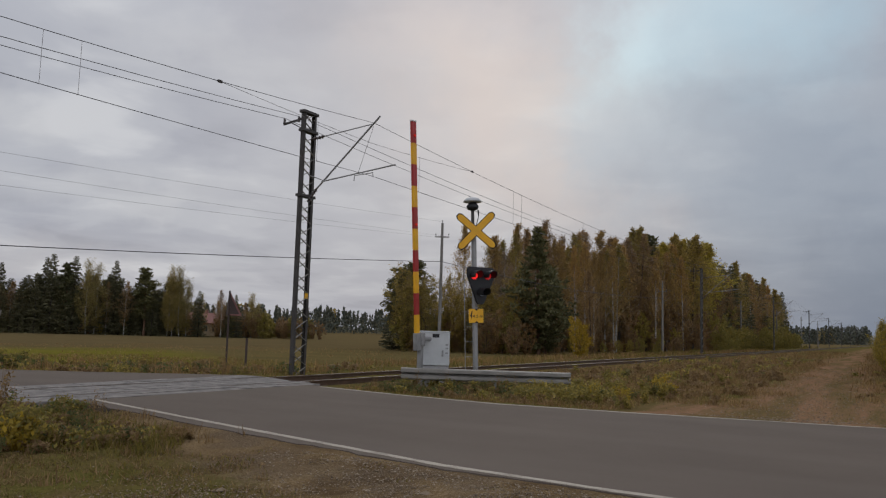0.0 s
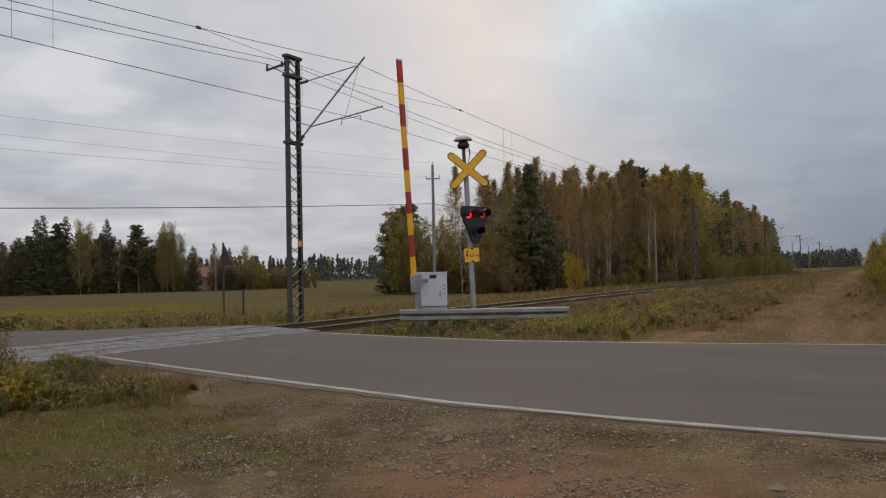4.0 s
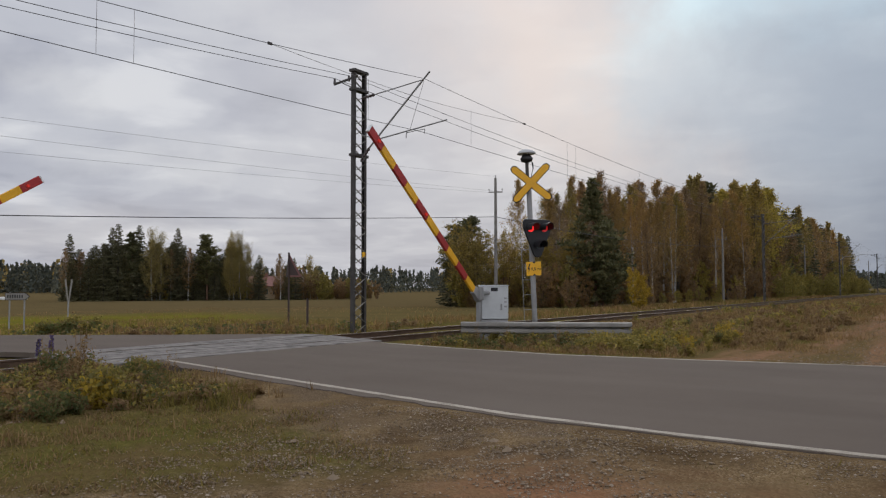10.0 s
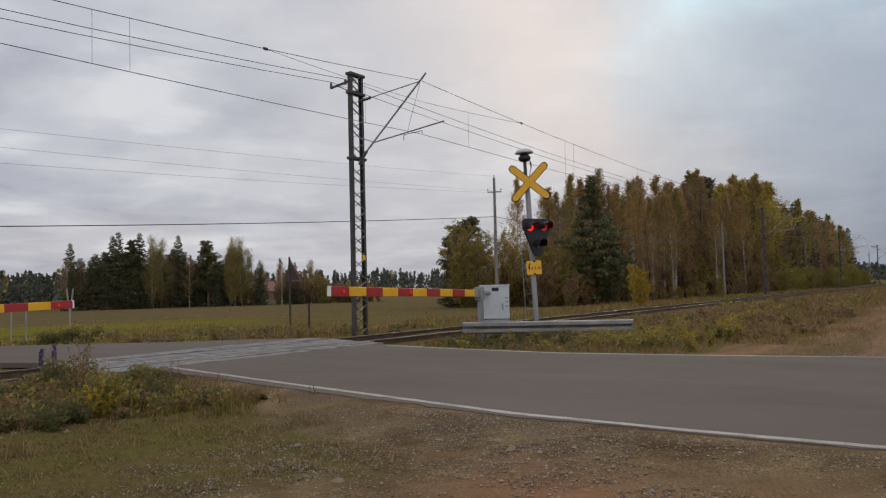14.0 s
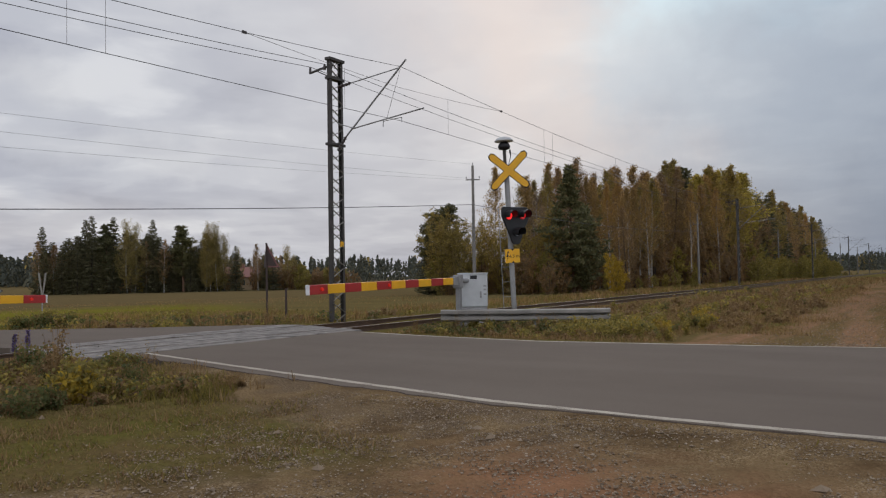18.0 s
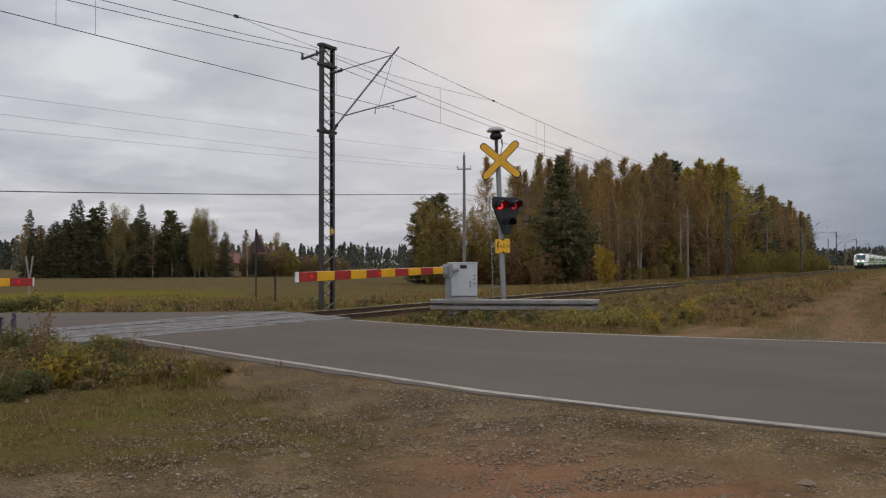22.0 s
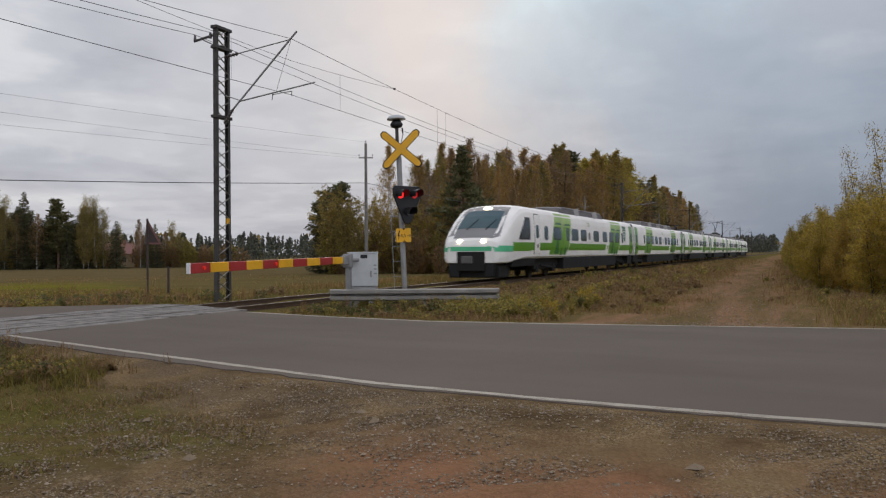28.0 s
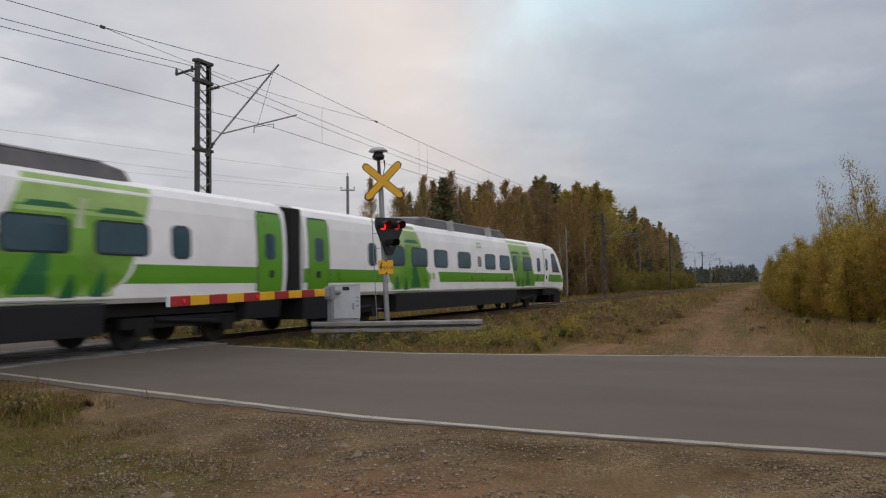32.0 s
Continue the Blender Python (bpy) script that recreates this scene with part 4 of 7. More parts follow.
# ---------------------------------------------------------------- crossing equipment
def text_mesh(body, size, mat, parent, m, name="lettering", extrude=0.002):
    cu = bpy.data.curves.new(name, "FONT")
    cu.body, cu.size, cu.extrude = body, size, extrude
    cu.align_x, cu.align_y = "CENTER", "CENTER"
    tmp = new(name, cu)
    dg = bpy.context.evaluated_depsgraph_get()
    me = bpy.data.meshes.new_from_object(tmp.evaluated_get(dg))
    bpy.data.objects.remove(tmp)
    me.materials.clear()
    me.materials.append(mat)
    ob = new(name, me)
    ob.parent = parent
    ob.matrix_basis = m
    return ob


SIGN_YAW = -26.0    # the sign boards face the road user, their own -y is the front


def build_signal():
    x, y = -9.69, 18.94
    z0 = gz(x, y) / S - 0.05
    s = thing("level_crossing_signal", "level crossing signal post with yellow cross and red lamps", "crossing signal", pose(x, y, z0 * S, 0, -2.2, 27) @ Matrix.Scale(S, 4))
    L = lambda z: z - z0
    bm = bmesh.new()
    rod(bm, (0, 0, 0), (0, 0, L(3.62)), 0.062, 0.062, 14)
    part("post", bm, M_GALVD, s)
    bm = bmesh.new()
    rod(bm, (-0.02, 0, L(3.2)), (-0.02, 0, L(4.05)), 0.04, 0.04, 12)
    part("upper_tube", bm, M_STEEL, s, "dark upper tube")
    bell = part("bell_housing", lathe(bmesh.new(), [(0.05, 0), (0.12, 0.02), (0.15, 0.09), (0.10, 0.17), (0.08, 0.2)], (-0.02, 0, L(4.0)), 20), M_BLACK, s, "dark warning bell housing", True)
    part("bell_hood", lathe(bmesh.new(), [(0.02, 0.0), (0.215, 0.01), (0.22, 0.03), (0.17, 0.085), (0.09, 0.12), (0.01, 0.13)], (-0.02, 0, L(4.19)), 24), M_BOX, bell, "pale domed hood", True)
    bm = bmesh.new()
    rod(bm, (0.11, -0.02, L(4.0)), (0.12, -0.02, L(3.85)), 0.02, 0.012)
    rod(bm, (0.12, -0.02, L(3.85)), (0.05, -0.02, L(3.6)), 0.008)
    part("bell_cable", bm, M_BLACK, s)
    # the cross: two boards with pointed ends, black rim behind yellow
    cz = L(3.50)
    for i, ang in enumerate((42, -45)):
        for w, ln, yy, mat, nm in ((0.18, 1.18, -0.10 - 0.012 * i, M_BLACK, "cross_board"), (0.148, 1.135, -0.113 - 0.012 * i, M_YELLOW, "cross_face")):
            bm = bmesh.new()
            h, e = ln / 2, 0.07
            prism(bm, [(-h, -w / 2 + e * 0.6), (-h + e, -w / 2), (h - e, -w / 2), (h, -w / 2 + e * 0.6), (h, w / 2 - e * 0.6), (h - e, w / 2), (-h + e, w / 2), (-h, w / 2 - e * 0.6)], 0, 0.011)
            bmesh.ops.transform(bm, matrix=pose(0.06, yy, cz, 0, ang, 0), verts=bm.verts)
            if nm == "cross_board":
                host = part(nm, bm, mat, s, "yellow cross board with black rim")
            else:
                part(nm, bm, mat, host)
    # lamp board: three-cornered dark shield with hooded lamps
    bz = L(2.24)
    turn = pose(0.06, 0, 0, 0, 0, 34)
    bm = bmesh.new()
    prism(bm, [(-0.38, 0.34), (-0.34, 0.40), (0.34, 0.40), (0.38, 0.34), (0.38, 0.18), (0.11, -0.42), (0.06, -0.47), (-0.06, -0.47), (-0.11, -0.42), (-0.38, 0.18)], 0, 0.05)
    bmesh.ops.bevel(bm, geom=[e for e in bm.edges], offset=0.01, segments=1, affect="EDGES")
    bmesh.ops.transform(bm, matrix=turn @ pose(0, -0.17, bz, 0, 2, 0), verts=bm.verts)
    board = part("lamp_board", bm, M_BLACK, s, "black shield carrying three lamps")
    for lx, lz, mat, lab in ((-0.19, 0.20, M_LAMPON, "lit red lamp"), (0.19, 0.20, M_LAMPOFF, "dim red lamp"), (0.0, -0.20, M_LENSDARK, "unlit lamp")):
        bm = bmesh.new()
        rod(bm, (lx, -0.175, bz + lz), (lx, -0.20, bz + lz), 0.09, 0.08, 20)
        bmesh.ops.transform(bm, matrix=turn, verts=bm.verts)
        part("lamp", bm, mat, board, lab)
        bm = bmesh.new()
        ring = []
        for q in range(19):
            aa = math.pi * (-0.15 + 1.3 * q / 18)
            tip = -0.40 - 0.05 * math.sin(aa)
            ring.append([bm.verts.new((lx + rr * math.cos(aa), yy, bz + lz + rr * math.sin(aa))) for rr, yy in ((0.102, -0.17), (0.102, tip), (0.112, tip), (0.112, -0.17))])
        for p, q in zip(ring, ring[1:]):
            for i in range(4):
                bm.faces.new((p[i], p[(i + 1) % 4], q[(i + 1) % 4], q[i]))
        bm.faces.new(ring[0])
        bm.faces.new(ring[-1])
        bmesh.ops.recalc_face_normals(bm, faces=bm.faces)
        bmesh.ops.transform(bm, matrix=turn, verts=bm.verts)
        part("lamp_hood", bm, M_BLACK, board)
    # height-limit board
    pz = L(1.51)
    bm = bmesh.new()
    box(bm, -0.14, 0.20, -0.095, -0.08, pz - 0.16, pz + 0.16, 0.006)
    hb = part("height_board", bm, M_YELLOW, s, "yellow overhead line warning board")
    text_mesh("4,5 m", 0.105, M_BLACK, hb, pose(0.075, -0.098, pz - 0.01, 90, 0, 0))
    bm = bmesh.new()
    prism(bm, [(-0.075, 0.11), (-0.045, 0.11), (-0.075, 0.02), (-0.055, 0.02), (-0.10, -0.12), (-0.085, -0.015), (-0.11, -0.015)], -0.099, -0.096)
    bmesh.ops.translate(bm, vec=(0, 0, pz), verts=bm.verts)
    part("lightning_mark", bm, M_BLACK, hb)
    for sz in (0.16, -0.16):
        bm = bmesh.new()
        prism(bm, [(0.0, sz), (0.08, sz), (0.04, sz * 0.72)], -0.0985, -0.0965)
        bmesh.ops.translate(bm, vec=(0, 0, pz), verts=bm.verts)
        part("arrow_mark", bm, M_BLACK, hb)
    # ladder rail behind the post
    bm = bmesh.new()
    rod(bm, (-0.24, 0.15, 0), (-0.24, 0.15, L(2.7)), 0.010, sides=6)
    for i in range(7):
        rod(bm, (-0.24, 0.15, 0.4 + 0.35 * i), (0, 0.05, 0.4 + 0.35 * i), 0.007, sides=5)
    part("ladder", bm, M_GALVD, s)


BAR_L = 4.6


def barrier_arm(owner):
    """Red and yellow striped arm along its own -y, turning on x at its root."""
    arm = new("barrier_arm")
    arm.parent = owner
    n = 10
    y, seg = -0.05, BAR_L / n
    for i in range(n):
        hh = 0.145 + 0.02 * (i / n)
        bm = bmesh.new()
        box(bm, -0.03, 0.03, y - seg, y, -hh / 2, hh / 2, 0.01)
        part("stripe", bm, M_YELLOW if i % 2 == 0 else M_RED, arm)
        y -= seg
    bm = bmesh.new()
    box(bm, -0.034, 0.034, y - 0.035, y, -0.085, 0.085, 0.01)
    part("end_cap", bm, M_WHITE, arm, "white reflective end")
    for yy in (-BAR_L + 0.25, -BAR_L * 0.53):
        for sx in (1, -1):
            bm = bmesh.new()
            rod(bm, (sx * 0.03, yy, 0), (sx * 0.055, yy, 0), 0.034, 0.03, 14)
            part("barrier_lamp", bm, M_BARRLAMP, arm, "small red lamp on the arm")
    bm = bmesh.new()
    box(bm, -0.05, 0.05, -0.12, 0.25, -0.09, 0.09, 0.015)
    part("arm_root", bm, M_GALVD, arm)
    return arm


def build_barriers():
    """Returns the arms, which turn."""
    arms = []
    for (x, y, zp, yaw, label) in ((-10.16, 16.64, 0.96, 0, "half barrier machine with red and yellow striped arm"), (-17.72, 5.30, 0.82, 180, "half barrier machine with red and yellow striped arm across the track")):
        z0 = gz(x, y) / S - 0.02
        b = thing("level_crossing_barrier", label, "crossing barrier", pose(x, y, z0 * S, 0, 0, yaw) @ Matrix.Scale(S, 4), group="crossing barriers")
        hz = zp - z0
        # cabinet, set behind the arm's root and turned to the road
        cabm = pose(-0.02, 0.80, 0, 0, 0, 28)
        for (x0, x1, y0, y1, za, zb, bev, mat, nm, lab) in (
                (-0.31, 0.31, -0.20, 0.20, 0.0, 0.45, 0.01, M_BOXBASE, "plinth", "grey concrete plinth"),
                (-0.325, 0.325, -0.22, 0.22, 0.46, 1.18, 0.018, M_BOX, "cabinet", "pale grey steel cabinet")):
            bm = bmesh.new()
            box(bm, x0, x1, y0, y1, za, zb, bev)
            bmesh.ops.transform(bm, matrix=cabm, verts=bm.verts)
            o = part(nm, bm, mat, b, lab)
        bm = bmesh.new()
        box(bm, -0.335, 0.335, -0.232, 0.232, 1.18, 1.21, 0.012)
        bmesh.ops.transform(bm, matrix=cabm, verts=bm.verts)
        part("cabinet_lid", bm, M_BOX, o)
        bm = bmesh.new()
        box(bm, -0.05, 0.10, -0.226, -0.221, 1.07, 1.15)
        bmesh.ops.transform(bm, matrix=cabm, verts=bm.verts)
        part("cabinet_plate", bm, M_BLACK, o, "small dark number plate")
        for zz in (0.90, 0.82, 0.72):
            bm = bmesh.new()
            box(bm, 0.24, 0.30, -0.226, -0.221, zz, zz + 0.035)
            bmesh.ops.transform(bm, matrix=cabm, verts=bm.verts)
            part("cabinet_sticker", bm, M_GALVD, o)
        bm = bmesh.new()
        box(bm, 0.16, 0.20, -0.245, -0.22, 0.66, 0.80, 0.008)
        bmesh.ops.transform(bm, matrix=cabm, verts=bm.verts)
        part("handle", bm, M_GALVD, o)
        bm = bmesh.new()
        rod(bm, (-0.05, 0.02, hz), (-0.02, 0.75, hz), 0.05, 0.05, 12)
        box(bm, -0.09, 0.09, 0.06, 0.2, hz - 0.16, hz + 0.13, 0.02)
        part("drive_shaft", bm, M_GALVD, b)
        bm = bmesh.new()
        box(bm, -0.05, 0.05, 0.10, 0.20, 0, hz - 0.12, 0.01)
        part("support", bm, M_GALVD, b)
        a = barrier_arm(b)
        arms.append((a, hz))
    return arms


def build_guard_rail():
    a, b = Vector((-10.44, 16.39, 0)), Vector((-6.76, 18.22, 0))
    d = (b - a).normalized()
    yaw = math.degrees(math.atan2(d.y, d.x))
    ln = (b - a).length / S
    g = thing("guard_rail", "galvanised corrugated steel guard rail on short posts", "guard rail", pose(a.x, a.y, 0, 0, 0, yaw) @ Matrix.Scale(S, 4))
    # w-profile: (depth, height)
    prof = [(0.0, 0.345), (-0.055, 0.338), (-0.085, 0.320), (-0.085, 0.258), (-0.04, 0.246), (0.085, 0.240), (0.085, 0.212), (-0.04, 0.206), (-0.085, 0.194), (-0.085, 0.128), (-0.055, 0.106), (0.0, 0.095)]
    bm = bmesh.new()
    cols = []
    n = 12
    for i in range(n + 1):
        u = ln * i / n
        flare = 0.10 * max(0, (0.12 - i / n) / 0.12) + 0.06 * max(0, (i / n - 0.92) / 0.08)
        cols.append([[bm.verts.new((u, dy + off + flare, z)) for dy, z in prof] for off in (0, 0.006)])
    for c0, c1 in zip(cols, cols[1:]):
        for k2 in (0, 1):
            for j in range(len(prof) - 1):
                q = (c0[k2][j], c1[k2][j], c1[k2][j + 1], c0[k2][j + 1])
                bm.faces.new(q if k2 else q[::-1])
    for c in (cols[0], cols[-1]):
        for j in range(len(prof) - 1):
            bm.faces.new((c[0][j], c[0][j + 1], c[1][j + 1], c[1][j]))
    part("beam", bm, M_GALV, g)
    for u in (0.55, 2.0, 3.2):
        bm = bmesh.new()
        p = a + d * u * S
        zz = gz(p.x, p.y) / S - 0.2
        beam(bm, (u, 0.07, zz), (u, 0.07, 0.33), 0.06, 0.09, up=(0, 1, 0))
        part("post", bm, M_GALVD, g)


def build_signs():
    # back of a triangular warning sign beyond the track, and a bare post
    z0 = gz(-22.7, 22.85) / S
    t = thing("warning_sign", "bent triangular warning sign with faded red border on post", "road sign", pose(-22.7, 22.85, z0 * S, 0, 0, 62) @ Matrix.Scale(S, 4))
    bm = bmesh.new()
    rod(bm, (0, 0, 0), (0, 0, 2.3 - z0), 0.035)
    part("post", bm, M_SIGNBACK, t)
    # one half still faces the road user, the other is folded away behind the post
    lo, hi = 1.45 - z0, 2.22 - z0
    bm = bmesh.new()
    prism(bm, [(0.02, lo), (0.44, lo), (0.02, hi)], -0.055, -0.045)
    part("board", bm, M_SIGNBACK, t)
    bm = bmesh.new()
    prism(bm, [(0.02, lo), (0.44, lo), (0.02, hi), (0.02, hi - 0.13), (0.345, lo + 0.055), (0.02, lo + 0.055)], -0.062, -0.056)
    part("border", bm, M_SIGNRED, t, "faded red border")
    bm = bmesh.new()
    prism(bm, [(-0.02, lo), (-0.42, lo), (-0.02, hi)], -0.005, 0.005)
    bmesh.ops.rotate(bm, cent=(-0.02, 0, 0), matrix=Matrix.Rotation(radians(-96), 3, "Z"), verts=bm.verts)
    bmesh.ops.recalc_face_normals(bm, faces=bm.faces)
    part("folded_board", bm, M_SIGNBACK, t)
    z0 = gz(-22.15, 23.35)
    bm = bmesh.new()
    rod(bm, (0, 0, 0), (0, 0, 0.82 - z0), 0.045)
    p = part("wooden_post", bm, M_SIGNBACK)
    p.location = (-22.15, 23.35, z0)
    tagged(p, "dark weathered wooden post at the field edge", "post")
    # direction sign with a pointed end
    z0 = gz(-30.6, 15.9) / S
    s = thing("direction_sign", "pale grey pointed direction sign with dark border on posts", "direction sign", pose(-30.63, 15.88, z0 * S, 0, 0, 62) @ Matrix.Scale(S, 4))
    for u, top in ((0.06, 0.95), (0.50, 0.9)):
        bm = bmesh.new()
        rod(bm, (u, 0.03, 0), (u, 0.03, top - z0), 0.025)
        part("post", bm, M_GALVD, s)
    bm = bmesh.new()
    za, zb = 0.68 - z0, 0.93 - z0
    zm = (za + zb) / 2
    prism(bm, [(-0.08, za), (0.52, za), (0.66, zm), (0.52, zb), (-0.08, zb)], -0.02, 0.0)
    bd = part("board", bm, M_BLACK, s)
    bm = bmesh.new()
    prism(bm, [(-0.065, za + 0.02), (0.51, za + 0.02), (0.63, zm), (0.51, zb - 0.02), (-0.065, zb - 0.02)], -0.025, -0.021)
    fc = part("face", bm, M_GALV, bd)
    for i in range(7):
        bm = bmesh.new()
        box(bm, -0.015 + 0.07 * i, 0.025 + 0.07 * i, -0.030, -0.026, zm - 0.055, zm + 0.055)
        part("lettering_bar", bm, M_BLACK, bd)
    # slim white reflector marker
    z0 = gz(-37.47, 22.42) / S
    w = thing("marker_post", "slender white forked marker post beside the field", "marker post", pose(-37.47, 22.42, z0 * S, 0, 0, 60) @ Matrix.Scale(S, 4))
    bm = bmesh.new()
    rod(bm, (0, 0, 0), (0, 0, 1.0), 0.03)
    part("post", bm, M_GALVD, w)
    bm = bmesh.new()
    prism(bm, [(-0.03, 0.85), (0.03, 0.85), (0.17, 1.46 - z0), (0.09, 1.46 - z0), (0.0, 1.05), (-0.09, 1.46 - z0), (-0.17, 1.46 - z0)], -0.02, 0.02)
    part("fork", bm, M_GALV, w)

# ---------------------------------------------------------------- plants
def cards(centres, size, rng, flat=0.0, stretch=1.5):
    """Leaf-shaped quads round the centres; flat draws them towards the level."""
    n = len(centres)
    u = rng.normal(size=(n, 3))
    u[:, 2] *= 1 - flat
    u /= np.linalg.norm(u, axis=1, keepdims=True) + 1e-9
    w = rng.normal(size=(n, 3))
    w[:, 2] *= 1 - flat
    v = np.cross(u, w)
    if flat:
        v = np.where(np.abs(v[:, 2:3]) > 0.7, np.cross(u, [[0, 0, 1.0]]), v)
    v /= np.linalg.norm(v, axis=1, keepdims=True) + 1e-9
    s = size * rng.uniform(0.6, 1.35, (n, 1))
    u, v = u * s * stretch, v * s
    c = np.asarray(centres)
    return np.stack([c - u, c - v * 0.9 + u * 0.1, c + u, c + v * 0.9 - u * 0.1], 1)


def tapered(bm, pts, r0, r1, sides=6):
    """One continuous tapering tube through the points."""
    n = len(pts) - 1
    rings = []
    for i, p in enumerate(pts):
        d = (pts[min(i + 1, n)] - pts[max(i - 1, 0)]).normalized()
        s = d.cross(Vector((1, 0, 0) if abs(d.x) < 0.8 else (0, 1, 0))).normalized()
        u = d.cross(s)
        r = r0 + (r1 - r0) * i / n
        rings.append([bm.verts.new(p + s * (r * math.cos(6.2832 * k2 / sides)) + u * (r * math.sin(6.2832 * k2 / sides))) for k2 in range(sides)])
    for lo, hi in zip(rings, rings[1:]):
        for k2 in range(sides):
            bm.faces.new((lo[k2], lo[(k2 + 1) % sides], hi[(k2 + 1) % sides], hi[k2]))
    bm.faces.new(rings[0][::-1])
    bm.faces.new(rings[-1])


def along(centres, dirs, size, rng, stretch=2.4, loose=0.35):
    """Slim leaf quads that lie roughly along the given directions."""
    n = len(centres)
    u = np.asarray(dirs) + rng.normal(0, loose, (n, 3))
    u /= np.linalg.norm(u, axis=1, keepdims=True) + 1e-9
    v = np.cross(u, rng.normal(size=(n, 3)))
    v /= np.linalg.norm(v, axis=1, keepdims=True) + 1e-9
    s = np.asarray(size).reshape(-1, 1) * rng.uniform(0.6, 1.4, (n, 1))
    u, v, c = u * s * stretch, v * s, np.asarray(centres)
    return np.stack([c - u, c - v + u * 0.15, c + u, c + v - u * 0.15], 1)


def birch(seed, h, leafmat, bark, label, category, width=0.115, start=0.08, sprays=150, leaf=0.085, twig=0.5, peak=0.42, stems=1, top_leaf=1.0, low_leaf=1.0, m=None, group="", name="birch_tree", twigmat=None, lift=(0.5, 1.5), dense=1.0):
    """A birch or bush: stems, rising limbs, a haze of brown twigs, and leaves in slim upright sprays.
    twig: twigs for each leaf; top_leaf and low_leaf thin the foliage towards either end."""
    rng = np.random.default_rng(seed)
    t = thing(name, label, category, m, group)
    bm = bmesh.new()
    lc, ld, tcn, td = [], [], [], []
    for st in range(stems):
        hh = h * (1 if st == 0 else rng.uniform(0.68, 0.96))
        off = rng.normal(0, 0.035 * h if stems > 1 else 0, 2)
        lean = rng.normal(0, 0.012 + 0.06 * (stems > 1), 2)
        stem = [Vector((off[0] * min(1, 4 * q) + lean[0] * hh * q + 0.01 * h * math.sin(4 * q + seed), off[1] * min(1, 4 * q) + lean[1] * hh * q, hh * q)) for q in np.linspace(0, 1, 7)]
        tapered(bm, stem, 0.0085 * hh + 0.012 if stems == 1 else 0.004 * hh + 0.004, 0.008 if stems == 1 else 0.004, 5)
        ns = int(sprays / stems)
        for b in range(ns):
            q = start + (1.0 - start) * ((b + rng.uniform(0, 1)) / ns) ** 0.92
            i = min(int(q * 6), 5)
            p0 = np.array(stem[i].lerp(stem[i + 1], q * 6 - i))
            e = (q - start) / (1 - start)
            prof = (e / peak) ** 0.6 if e < peak else ((1 - e) / (1 - peak)) ** 0.95
            r = h * width * ((0.10 if stems > 1 else 0.02) + 0.98 * prof) * (0.95 + 0.08 * math.sin(9 * q + 3 * seed))
            az = rng.uniform(0, 6.283)
            reach = r * math.sqrt(rng.uniform(0.02, 1.0))
            out = np.array((math.cos(az), math.sin(az), 0.0))
            c = p0 + out * reach + np.array((0, 0, 0.25 * reach))
            up = rng.uniform(*lift)
            d = out * rng.uniform(0.15, 0.8) + np.array((0, 0, up))
            d /= np.linalg.norm(d)
            ln = (h * rng.uniform(0.036, 0.078) + 0.03) * (1.0 if e < peak or stems > 1 else 0.42 + 0.58 * (1 - e) / (1 - peak))
            if stems == 1 and b % 5 == 0 and e < 0.95:
                j = max(q - 0.6 * reach / hh, 0.02) * 6
                foot = stem[min(int(j), 5)].lerp(stem[min(int(j), 5) + 1], j - min(int(j), 5))
                rod(bm, foot, c + d * ln * 0.5, 0.0016 * h, 0.0007 * h, 3)
            full = low_leaf + (top_leaf - low_leaf) * e
            k3 = int(62 * dense * full * rng.uniform(0.5, 1.5))
            w = rng.uniform(-1, 1, k3)
            lc.append(c + d * (w * ln)[:, None] + rng.normal(0, 0.22 * ln + 0.02, (k3, 3)))
            ld.append(np.repeat(d[None], k3, 0))
            k4 = int(12 * twig * rng.uniform(0.5, 1.5))
            w = rng.uniform(-1, 1, k4)
            tcn.append(c + d * (w * ln)[:, None] + rng.normal(0, 0.3 * ln, (k4, 3)))
            td.append(np.repeat(d[None], k4, 0))
    part("trunk", bm, bark, t)
    if sum(len(v) for v in tcn):
        tagged(quads("branchwork", along(np.concatenate(tcn), np.concatenate(td), 0.16 * leaf, rng, 17, 0.45), twigmat or M_TWIG, t), kind="stuff")
    if sum(len(v) for v in lc):
        quads("crown", along(np.concatenate(lc), np.concatenate(ld), 0.44 * leaf, rng, 2.0, 0.8), leafmat, t)
    return t


